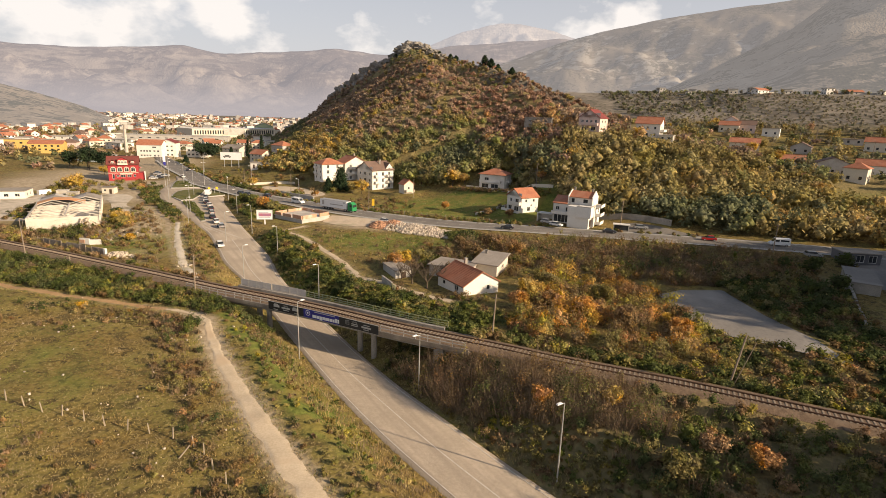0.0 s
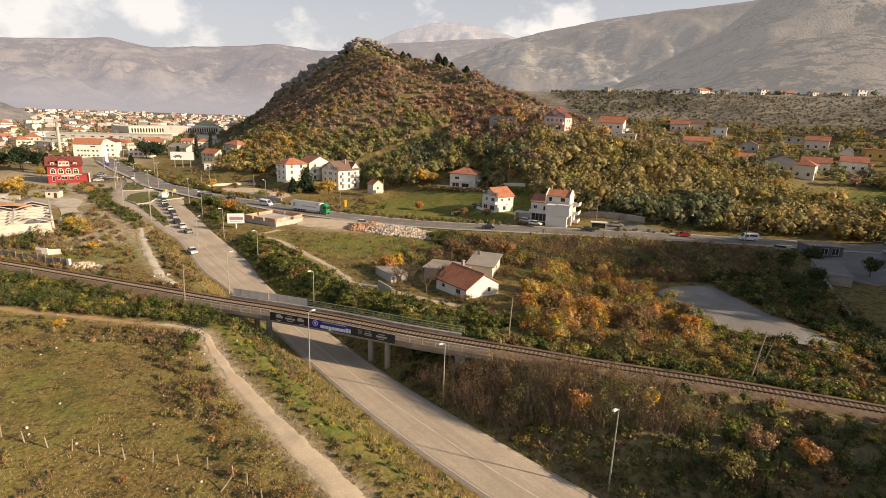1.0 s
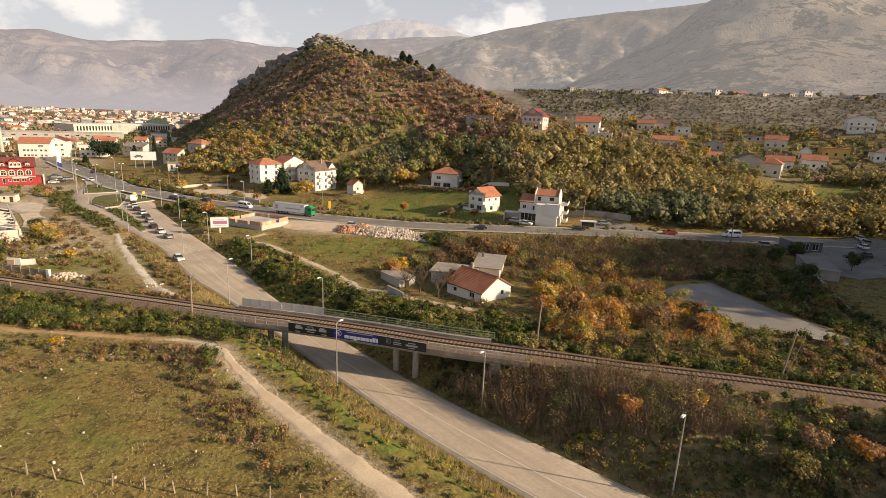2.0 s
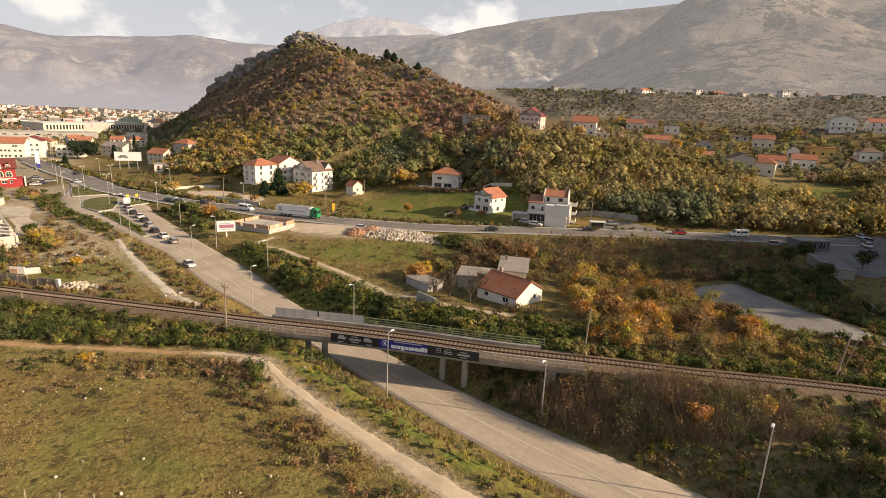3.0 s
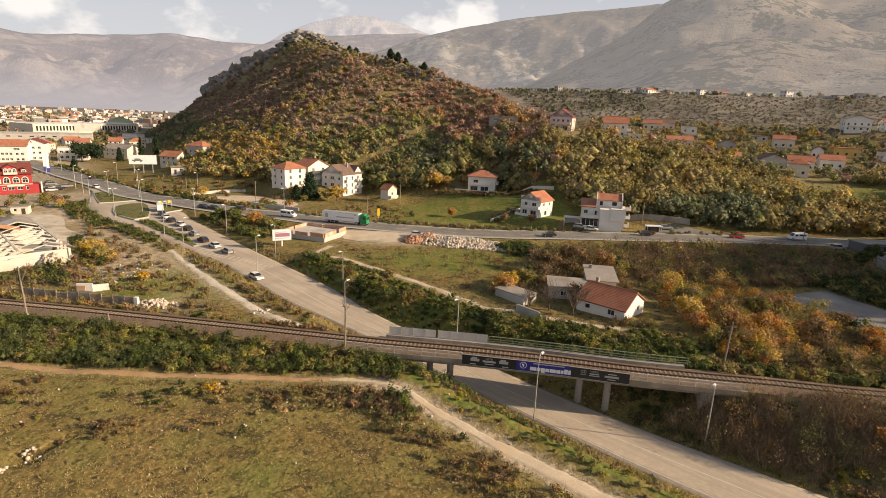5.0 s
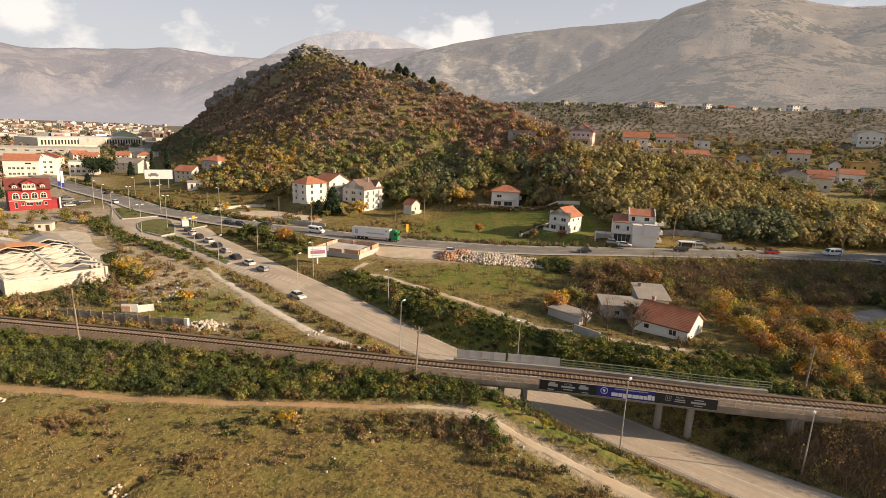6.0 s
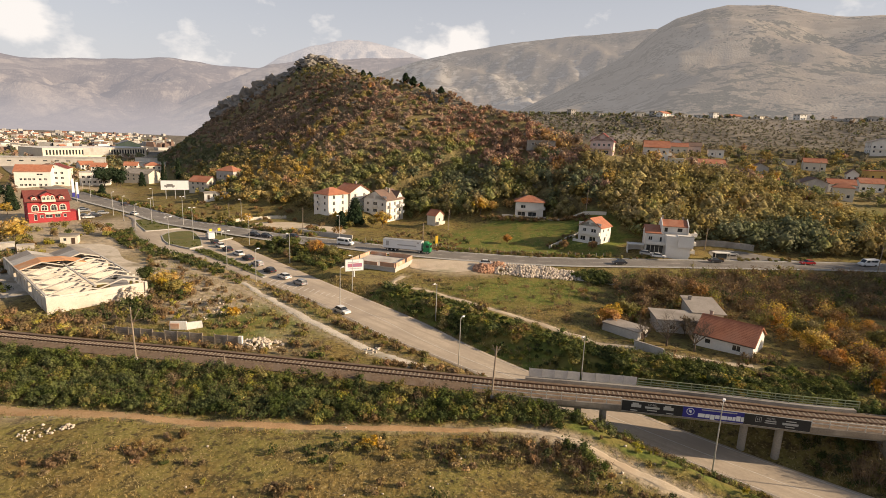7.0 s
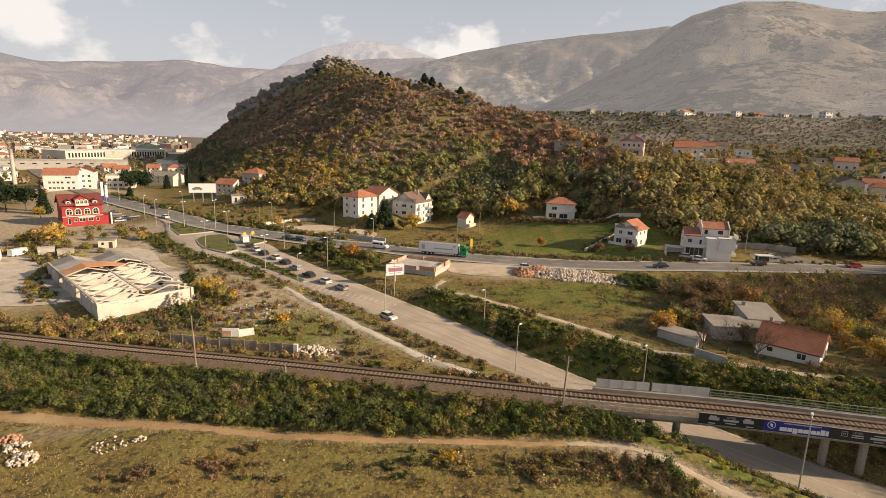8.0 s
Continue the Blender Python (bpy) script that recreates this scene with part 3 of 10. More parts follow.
hd, hv = along(HILL, GX, GY)
hd2, hv2 = along(HILL_BACK, GX, GY)
LAYERS = {
    "green": 0.40 * blob(-48, 66, 20, 11, -0.5) + 0.1 * blob(-72, 84, 26, 9, -0.3) + 0.4 * blob(-14, 62, 14, 8, -0.9) + 1.0 * inside(THICKETS[2], GX, GY) + 0.22 * blob(-75, 84, 24, 9, -0.3) + 1.0 * blob(-80, 140, 15, 13) + 1.9 * blob(12, 214, 30, 20) + 0.6 * blob(-8, 156, 22, 8) + 0.7 * blob(20, 195, 20, 12) + 0.5 * blob(-25, 150, 25, 18) + 1.7 * blob(166, 195, 26, 13, -0.4) + 0.5 * blob(-30, 105, 20, 14) + 0.5 * blob(-95, 160, 14, 10) + 0.6 * blob(-110, 232, 12, 10) + 0.5 * blob(30, 45, 30, 15) + 1.3 * blob(-31, 86, 8, 4, -0.8) + 0.9 * blob(-23, 74, 9, 4, -0.9) + 0.6 * blob(-14, 61, 9, 4, -0.9) + 1.2 * blob(-12, 105, 17, 6, -0.5) + 0.8 * blob(8, 95, 16, 5, -0.2) + 0.6 * blob(-16, 150, 16, 6, -0.4),
    # the GY 620-800 term pales the far valley floor to imitate haze
    "bare": 1.0 * blob(-192, 300, 36, 34) + 1.0 * blob(-183, 352, 24, 44, 0.4) + 0.9 * blob(-212, 395, 40, 30) + 0.9 * blob(-150, 262, 22, 14) + 1.0 * (1 - step(1.2, 3.0, along(TRACK[12:], GX, GY)[0])) + 0.6 * (1 - step(0.6, 2.0, along(TRACK[:13], GX, GY)[0])) + 0.7 * (1 - step(1.0, 3.0, along(LOWPATH, GX, GY)[0])) + 0.6 * (1 - step(1.0, 2.6, along(UPPATH, GX, GY)[0])) + 0.75 * step(620, 800, GY) * step(100, 180, -GX) + 0.9 * blob(-108, 190, 9, 12, 0.5) + 0.8 * blob(-97, 166, 8, 8) + 1.1 * blob(-165, 250, 34, 20) + 0.9 * blob(-128, 214, 14, 14) + 0.8 * blob(-75, 242, 22, 10, -0.6) + 0.7 * blob(-86, 158, 10, 14, 0.5) + 0.9 * blob(-94, 148, 7, 5) + 0.8 * blob(-104, 150, 8, 6) + 0.8 * blob(-95, 185, 10, 16, 0.5) + 0.7 * blob(-170, 235, 24, 20) + 0.6 * blob(-140, 205, 14, 14) + 0.5 * blob(-75, 128, 8, 12) + 1.2 * blob(-28, 178, 15, 9, -0.45) + 0.8 * blob(-150, 250, 18, 14) + 0.7 * blob(-120, 225, 15, 12) + 0.8 * blob(-140, 170, 14, 16) + 0.5 * blob(-112, 108, 10, 3) + 0.6 * blob(-93, 152, 7, 5) + 0.7 * blob(-65, 245, 16, 10, -0.4) + 0.6 * blob(-185, 262, 20, 15) + 0.5 * blob(22, 245, 12, 8),
    "wood": np.maximum(np.maximum(step(6, 16, hv[..., 0] - hv[..., 1] * hd), step(6, 16, hv2[..., 0] - hv2[..., 1] * hd2)) * (1 - step(160, 260, GX)), np.max([inside(q, GX, GY) * 0.9 for q in (THICKETS[0], THICKETS[3], THICKETS[4], THICKETS[5])], axis=0)),
    # the second term greys the far valley floor, haze put into its colour
    "scrub": np.maximum(step(-150, -60, GX - 0.27 * GY) * step(360, 450, 0.6 * GX + 0.8 * GY), step(700, 950, GY) * step(150, 230, -GX)),
}
for key, values in LAYERS.items():
    ground_me.attributes.new(key, "FLOAT", "POINT").data.foreach_set("value", np.clip(values, 0, 1).astype(np.float32).ravel())
ground = tagged(new("ground", ground_me), "rough autumn grassland, brown and green, rising to a wooded hill", "ground", kind="structure")


# ---- roads and tracks ----
def resample(line, gap):
    P = np.array(line, float)
    s = np.concatenate([[0], np.cumsum(np.hypot(*(P[1:, :2] - P[:-1, :2]).T))])
    q = np.linspace(0, s[-1], max(2, int(s[-1] / gap)))
    # rounded corners by a cubic through the points
    out = []
    for k in range(P.shape[1]):
        m = np.gradient(P[:, k], s)
        i = np.clip(np.searchsorted(s, q, side="right") - 1, 0, len(s) - 2)
        h = s[i + 1] - s[i]
        t = (q - s[i]) / h
        out.append((2 * t**3 - 3 * t**2 + 1) * P[i, k] + (t**3 - 2 * t**2 + t) * h * m[i] + (-2 * t**3 + 3 * t**2) * P[i + 1, k] + (t**3 - t**2) * h * m[i + 1])
    return np.array(out).T


def ribbon(line, half, gap=2.0, cols=5, ragged=0.0, lift=0.04, zfun=None, seed=1, offset=0.0, dip=False):
    """A strip along a line: vertices and faces. z from the line, a function, or the ground under it."""
    P = resample(line, gap)
    T = np.gradient(P[:, :2], axis=0)
    T /= np.hypot(T[:, 0], T[:, 1])[:, None]
    N = np.stack([-T[:, 1], T[:, 0]], -1)
    rng = np.random.RandomState(seed)
    n = len(P)
    half = np.interp(np.linspace(0, 1, n), np.linspace(0, 1, np.size(half)), np.ravel(half))
    side = [np.convolve(rng.normal(0, 1, n + 4), np.ones(5) / 2.2, "valid") * ragged for _ in (0, 1)]
    rows = []
    for c in range(cols):
        f = c / (cols - 1) * 2 - 1
        wd = half * f + offset + (side[0] if f < 0 else side[1]) * abs(f)
        XY = P[:, :2] + N * wd[:, None]
        if zfun is not None:
            Z = zfun(XY[:, 0], XY[:, 1])
        elif P.shape[1] > 2:
            Z = P[:, 2]
        else:
            Z = height(XY[:, 0], XY[:, 1])
        rows.append(np.stack([XY[:, 0], XY[:, 1], Z + lift - (0.22 if dip and abs(f) > 0.99 else 0.0)], -1))
    V = np.stack(rows, 1)
    i = np.arange(n * cols).reshape(n, cols)
    Q = np.stack([i[:-1, :-1], i[1:, :-1], i[1:, 1:], i[:-1, 1:]], -1).reshape(-1, 4)[:, ::-1]
    return V.reshape(-1, 3), Q


def road_z(x, y):
    return ROAD_Z(y)


# main road: strip between its two edges
RL, RR = resample(ROAD_L, 2.0), resample(ROAD_R, 2.0)
n_r = 150
RL, RR = [np.stack([np.interp(np.linspace(0, 1, n_r), np.linspace(0, 1, len(e)), e[:, k]) for k in (0, 1)], -1) for e in (np.array(resample(ROAD_L, 1.0)), np.array(resample(ROAD_R, 1.0)))]
rows = []
for f in (-0.035, *np.linspace(0, 1, 9), 1.035):
    XY = RL * (1 - f) + RR * f
    rows.append(np.stack([XY[:, 0], XY[:, 1], ROAD_Z(XY[:, 1]) + 0.05 * (1 - (2 * f - 1) ** 2) - 0.3 * (not 0 <= f <= 1)], -1))
V = np.stack(rows, 1).reshape(-1, 3)
i = np.arange(n_r * 11).reshape(n_r, 11)
Q = np.stack([i[:-1, :-1], i[:-1, 1:], i[1:, 1:], i[1:, :-1]], -1).reshape(-1, 4)
road = tagged(new("road", fast_mesh("road", V, Q, M_ASPHALT, True)), "pale worn asphalt road passing under the railway bridge", "road", kind="structure")
hw = tagged(new("highway_road", fast_mesh("highway_road", *ribbon(HIGHWAY, 4.6, 2.5, 5), M_ASPHALT_DARK, True)), "grey asphalt main road along the foot of the hill", "road", kind="structure")
for side in (-5.35, 5.35):
    tagged(new("pavement", fast_mesh("pavement", *ribbon(HIGHWAY[2:19], 0.7, 2.5, 3, 0.04, 0.09, None, 12, side), M_KERB, True)), "narrow pale pavement beside the main road", "pavement", kind="structure")
tagged(new("dirt_track", fast_mesh("dirt_track", *ribbon(TRACK[11:], [0.35, 1.1, 1.5, 1.8, 2.0, 2.1], 0.35, 7, 0.17, 0.05, height, 4, dip=True), M_DIRT, True)), "pale dirt track with ragged edges beside the field", "track", kind="structure")
tagged(new("red_dirt_track", fast_mesh("red_dirt_track", *ribbon(TRACK[:12], [2.3, 2.0, 1.6, 1.0, 0.75, 0.75], 0.35, 7, 0.17, 0.05, height, 8, dip=True), M_REDDIRT, True)), "reddish dirt track below the railway hedge", "track", kind="structure")
tagged(new("foot_path", fast_mesh("foot_path", *ribbon(LOWPATH, [1.6, 1.5, 1.3, 0.9], 0.4, 5, 0.2, 0.09, height, 5, dip=True), mat("pale_slab", (0.66, 0.58, 0.47), (0.50, 0.43, 0.34), 0.5, 0.95, 0.2, c3=(0.36, 0.31, 0.22)), True)), "pale worn concrete strip in the grass", "path", kind="structure")
tagged(new("upper_dirt_path", fast_mesh("upper_dirt_path", *ribbon(UPPATH, 1.2, 0.8, 5, 0.25, 0.08, height, 6, dip=True), M_DIRT, True)), "narrow dirt lane leading to the red-roofed house", "path", kind="structure")

# ---- railway ----
track = thing("railway_track", 0, 0, 0, 0, "single railway track on brown ballast with pale concrete sleepers", "railway", kind="structure")
part("ballast", fast_mesh("ballast", *ribbon(RAIL, 2.6, 2.0, 7, 0.12, -0.38, zfun=None, seed=9), M_BALLAST, True), None, track)
RS = resample(RAIL, 1.0)
RT = np.gradient(RS[:, :2], axis=0)
RT /= np.hypot(RT[:, 0], RT[:, 1])[:, None]
crown = []
for f, dz in ((-2.7, -0.62), (-1.7, -0.24), (0, -0.22), (1.7, -0.24), (2.7, -0.62)):
    crown.append(np.stack([RS[:, 0] - RT[:, 1] * f, RS[:, 1] + RT[:, 0] * f, RS[:, 2] + dz], -1))
V = np.stack(crown, 1).reshape(-1, 3)
i = np.arange(len(V)).reshape(-1, 5)
Q = np.stack([i[:-1, :-1], i[:-1, 1:], i[1:, 1:], i[1:, :-1]], -1).reshape(-1, 4)[:, ::-1]
track.children[0].data = fast_mesh("ballast", V, Q, M_BALLAST, True)
for side in (-0.75, 0.75):
    prof = ((-0.06, 0.0), (0.06, 0.0), (0.075, -0.19), (-0.075, -0.19))
    V = np.stack([np.stack([RS[:, 0] - RT[:, 1] * (side + a), RS[:, 1] + RT[:, 0] * (side + a), RS[:, 2] + b], -1) for a, b in prof], 1).reshape(-1, 3)
    i = np.arange(len(V)).reshape(-1, 4)
    Q = np.concatenate([np.stack([i[:-1, k], i[:-1, (k + 1) % 4], i[1:, (k + 1) % 4], i[1:, k]], -1) for k in range(4)])
    part("rail", fast_mesh("rail", V, Q, M_RAIL), None, track)


# ---- distant mountains ----
def mountain(name, label, skyline, dist, depth, material, seed, rough=0.5, back=0.15, foot=-8.0):
    """A range whose crest follows (azimuth, elevation) in degrees at a distance, falling towards the valley with ribs and gullies."""
    az = np.linspace(skyline[0][0], skyline[-1][0], 200)
    el = np.interp(az, [a for a, _ in skyline], [e for _, e in skyline])
    rng = np.random.RandomState(seed)
    jag = np.convolve(rng.normal(0, 1, 200 + 8), np.ones(9) / 9, "same")[4:-4]
    el = el + 0.10 * jag * rough
    rows = []
    m = 40
    for j in range(m + 1):
        f = j / m                                  # 0: foot, 1: crest
        r = dist - depth * (1 - f)
        prof = f ** 1.15
        a = np.radians(az)
        X, Y = -40 + np.sin(a) * r, 20 + np.cos(a) * r
        top = 36 + dist * np.tan(np.radians(el))
        ribs = waves(X, Y, seed, depth * 0.5, 5) * math.sin(math.pi * f) * top * 0.13 * rough
        rows.append(np.stack([X, Y, foot + (top - foot) * prof + ribs], -1))
    a = np.radians(az)
    r = dist * (1 + back)
    rows.append(np.stack([-40 + np.sin(a) * r, 20 + np.cos(a) * r, np.full(az.shape, -8.0)], -1))
    V = np.stack(rows, 0)
    i = np.arange(V.shape[0] * V.shape[1]).reshape(V.shape[:2])
    Q = np.stack([i[:-1, :-1], i[:-1, 1:], i[1:, 1:], i[1:, :-1]], -1).reshape(-1, 4)
    return tagged(new(name, fast_mesh(name, V.reshape(-1, 3), Q, material, True)), label, "mountain", kind="structure")


def hazed_rock_mat(name, c1, c2, c3, scale, glow, amount, bands=0.0, mist=0.0, scrub=0.7, cliffs=0.0):
    """Bare limestone and scrub with kilometres of haze painted in: a glow mixed into the surface, strongest low in the
    valley.
    """
    m = mat(name, c1, c2, scale, 0.95, 0.35, fine=14.0, spec=0.0)
    n, l = m.node_tree.nodes, m.node_tree.links
    g = n.new("ShaderNodeNewGeometry")
    base = n["Principled BSDF"].inputs["Base Color"]

    def tint(fac, lo, hi, colour, most):
        r = n.new("ShaderNodeMapRange")
        r.inputs["From Min"].default_value, r.inputs["From Max"].default_value = lo, hi
        r.inputs["To Max"].default_value = most
        x = n.new("ShaderNodeMix")
        x.data_type = "RGBA"
        x.inputs["B"].default_value = (*colour, 1)
        l.new(fac, r.inputs["Value"])
        l.new(r.outputs["Result"], x.inputs["Factor"])
        l.new(base.links[0].from_socket, x.inputs["A"])
        l.new(x.outputs["Result"], base)

    def grain(size, detail, squash=1.0):
        mp = n.new("ShaderNodeMapping")
        mp.inputs["Scale"].default_value = (size, size, size * squash)
        t = n.new("ShaderNodeTexNoise")
        t.inputs["Scale"].default_value, t.inputs["Detail"].default_value = 1.0, detail
        l.new(g.outputs["Position"], mp.inputs["Vector"])
        l.new(mp.outputs["Vector"], t.inputs["Vector"])
        return t.outputs["Fac"]

    def sum_of(a, b2):
        q = n.new("ShaderNodeMath")
        q.operation = "ADD"
        l.new(a, q.inputs[0])
        l.new(b2, q.inputs[1])
        return q.outputs[0]

    # pale outcrops along the strata, then scattered dark bushes in drifts
    if bands:
        tint(sum_of(grain(0.0035, 7, 7.0), grain(0.0012, 3)), 1.0, 1.10, c3, bands)
    tint(sum_of(grain(0.02, 6, 2.5), grain(0.003, 4)), 1.03, 1.15, c3, 0.7)
    if cliffs:
        tint(sum_of(grain(0.018, 6, 0.14), grain(0.0022, 4, 1.6)), 1.0, 1.15, (0.085, 0.078, 0.082), cliffs)
        tint(sum_of(grain(0.022, 6, 0.15), grain(0.0030, 5, 3.2)), 1.06, 1.2, (0.52, 0.46, 0.40), cliffs)
    if scrub:
        tint(sum_of(grain(0.055, 2), grain(0.0045, 4)), 1.07, 1.13, (0.05, 0.052, 0.036), scrub)
        tint(sum_of(grain(0.12, 2), grain(0.009, 4)), 1.09, 1.15, (0.05, 0.052, 0.036), scrub)
    # painted haze: emission blended over the rock, by amount plus mist at low z
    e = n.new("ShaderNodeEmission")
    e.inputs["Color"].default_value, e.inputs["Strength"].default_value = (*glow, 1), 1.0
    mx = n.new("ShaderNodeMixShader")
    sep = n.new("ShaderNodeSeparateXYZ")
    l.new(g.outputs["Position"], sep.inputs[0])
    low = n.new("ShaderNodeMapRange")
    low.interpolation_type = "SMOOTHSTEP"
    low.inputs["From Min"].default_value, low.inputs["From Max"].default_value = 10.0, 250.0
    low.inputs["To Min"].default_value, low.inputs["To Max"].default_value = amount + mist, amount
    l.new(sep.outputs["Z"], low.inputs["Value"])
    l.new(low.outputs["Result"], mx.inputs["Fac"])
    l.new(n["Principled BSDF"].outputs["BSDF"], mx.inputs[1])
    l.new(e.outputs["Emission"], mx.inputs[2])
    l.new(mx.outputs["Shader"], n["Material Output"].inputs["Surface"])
    return m


M_FAR = hazed_rock_mat("hazed_far_limestone", (0.155, 0.135, 0.13), (0.11, 0.098, 0.096), (0.31, 0.275, 0.25), 0.006, (0.345, 0.312, 0.32), 0.58, 0.85, 0.32, 0.0, 0.42)
M_SPUR = hazed_rock_mat("hazed_spur_limestone", (0.17, 0.147, 0.135), (0.12, 0.105, 0.098), (0.33, 0.29, 0.26), 0.008, (0.37, 0.336, 0.34), 0.54, 0.7, 0.30, 0.0, 0.3)
M_FARTHEST = hazed_rock_mat("hazed_farthest_limestone", (0.30, 0.27, 0.25), (0.24, 0.225, 0.21), (0.46, 0.42, 0.38), 0.004, (0.50, 0.47, 0.48), 0.62, 0.7, 0.0, 0.0)
M_RIDGE = hazed_rock_mat("hazed_rocky_limestone", (0.22, 0.188, 0.15), (0.165, 0.142, 0.115), (0.46, 0.42, 0.37), 0.02, (0.39, 0.36, 0.35), 0.38, 0.0, 0.1, 0.5)
M_MID = hazed_rock_mat("hazed_scrubby_limestone", (0.265, 0.22, 0.172), (0.19, 0.16, 0.125), (0.33, 0.285, 0.23), 0.02, (0.40, 0.365, 0.345), 0.34, 0.0, 0.0, 0.85)
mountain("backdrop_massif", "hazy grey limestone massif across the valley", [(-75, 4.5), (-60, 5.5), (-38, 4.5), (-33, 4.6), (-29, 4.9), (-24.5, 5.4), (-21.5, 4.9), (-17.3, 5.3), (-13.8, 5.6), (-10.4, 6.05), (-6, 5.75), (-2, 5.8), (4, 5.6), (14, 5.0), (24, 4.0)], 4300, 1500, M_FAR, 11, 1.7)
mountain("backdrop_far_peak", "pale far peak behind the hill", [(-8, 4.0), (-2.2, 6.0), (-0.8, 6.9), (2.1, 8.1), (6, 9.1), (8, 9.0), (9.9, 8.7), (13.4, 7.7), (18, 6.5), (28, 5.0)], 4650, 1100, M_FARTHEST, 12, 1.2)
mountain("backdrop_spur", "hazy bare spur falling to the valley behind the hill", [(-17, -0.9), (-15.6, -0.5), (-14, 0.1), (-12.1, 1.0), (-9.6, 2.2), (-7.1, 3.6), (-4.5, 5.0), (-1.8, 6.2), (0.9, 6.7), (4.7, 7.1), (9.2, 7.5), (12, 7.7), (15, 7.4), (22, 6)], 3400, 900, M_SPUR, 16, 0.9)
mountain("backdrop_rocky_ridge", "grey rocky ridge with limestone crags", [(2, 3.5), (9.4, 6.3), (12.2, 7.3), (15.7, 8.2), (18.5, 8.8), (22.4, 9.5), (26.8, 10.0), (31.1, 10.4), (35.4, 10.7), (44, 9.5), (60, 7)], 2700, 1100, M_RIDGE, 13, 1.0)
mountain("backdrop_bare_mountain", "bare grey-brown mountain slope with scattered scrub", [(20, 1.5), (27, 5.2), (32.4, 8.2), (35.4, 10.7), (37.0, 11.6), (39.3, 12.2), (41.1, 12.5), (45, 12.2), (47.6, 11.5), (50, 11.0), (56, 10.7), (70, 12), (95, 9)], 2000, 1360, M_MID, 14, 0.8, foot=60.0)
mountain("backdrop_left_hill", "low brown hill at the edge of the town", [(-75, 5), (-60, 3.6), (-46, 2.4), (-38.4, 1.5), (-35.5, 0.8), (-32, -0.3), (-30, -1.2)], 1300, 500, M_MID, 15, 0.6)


# ---- bridge over the road ----
def on_rail(s):
    """Place and heading on the railway's line, s metres from its crossing with the road."""
    P = RS
    L = np.concatenate([[0], np.cumsum(np.hypot(*(P[1:, :2] - P[:-1, :2]).T))])
    k = np.argmin(np.hypot(P[:, 0] + 20, P[:, 1] - 89))
    q = L[k] + s
    xyz = [float(np.interp(q, L, P[:, j])) for j in range(3)]
    t = [float(np.interp(q, L, RT[:, j])) for j in range(2)]
    return Vector(xyz), Vector((t[0], t[1], 0)).normalized(), Vector((-t[1], t[0], 0)).normalized()


B0, B1 = -25.0, 28.5                   # the deck's ends along the rail
bridge = thing("railway_bridge", 0, 0, 0, 0, "concrete railway bridge with advertising panels on its railing", "bridge")


def strip_solid(s0, s1, off, zt, n=14):
    """A bar along the rail: off = (left, right) offsets, zt = (bottom, top) under the rail's head."""
    g = Geo()
    k0 = None
    for i in range(n + 1):
        p, t, w = on_rail(s0 + (s1 - s0) * i / n)
        ring = [p + w * off[0] + Vector((0, 0, zt[0])), p + w * off[1] + Vector((0, 0, zt[0])), p + w * off[1] + Vector((0, 0, zt[1])), p + w * off[0] + Vector((0, 0, zt[1]))]
        k = len(g.v)
        g.v += [tuple(q) for q in ring]
        if k0 is not None:
            g.f += [(k0 + a, k0 + (a + 1) % 4, k + (a + 1) % 4, k + a) for a in range(4)]
        k0 = k
    g.f += [(0, 1, 2, 3), (k0 + 3, k0 + 2, k0 + 1, k0)]
    return g


NEAR, FAR = -3.1, 3.1
part("deck", strip_solid(B0, B1, (NEAR, FAR), (-1.25, -0.62)), M_STAINED, bridge, "grey concrete deck slab")
part("edge_beam", strip_solid(B0 - 4, B1, (NEAR - 0.25, NEAR + 0.1), (-1.0, -0.28)), M_STAINED, bridge, "stained concrete edge beam")
part("edge_beam", strip_solid(B0 + 1.5, B1 - 6.5, (FAR - 0.45, FAR + 0.2), (-1.0, -0.12)), M_CONCRETE, bridge, "worn concrete edge beam")
part("girder", strip_solid(B0 + 1, B1 - 1, (-2.2, -1.5), (-1.85, -1.24)), M_CONCRETE, bridge)
part("girder", strip_solid(B0 + 1, B1 - 1, (1.5, 2.2), (-1.85, -1.24)), M_CONCRETE, bridge)
for px, py in ((-31.3, 94.6), (-33.9, 97.0), (-13.2, 87.6), (-10.4, 84.6)):
    for q in (Vector((px, py, 1.75)),):
        part("pier", Geo().tube((q.x, q.y, -6.2), (q.x, q.y, q.z - 1.84), 0.5, 0.5, 12), M_CONCRETE, bridge, "round concrete pier")
for s in (B0 + 0.5, B1 - 5.0):
    p, t, w = on_rail(s)
    part("abutment", Geo().box((p.x, p.y, p.z - 3.4), (1.6, 6.0, 4.6), math.atan2(t.y, t.x)), M_CONCRETE, bridge, "stained concrete abutment")


def railing(s0, s1, off, z0, hgt, material, gap=2.0, r=0.045, rails=(1.0, 0.55)):
    n = max(1, round((s1 - s0) / gap))
    for i in range(n + 1):
        p, t, w = on_rail(s0 + (s1 - s0) * i / n)
        q = p + w * off
        part("railing_post", Geo().box((q.x, q.y, q.z + z0 + hgt / 2), (r * 2, r * 2, hgt), math.atan2(t.y, t.x)), material, bridge)
    for f in rails:
        part("handrail", strip_solid(s0, s1, (off - r, off + r), (z0 + hgt * f - r, z0 + hgt * f + r)), material, bridge)


railing(B0 - 6, -10.6, NEAR - 0.1, -0.28, 1.05, M_CONCRETE_LIGHT, 2.0, 0.05)
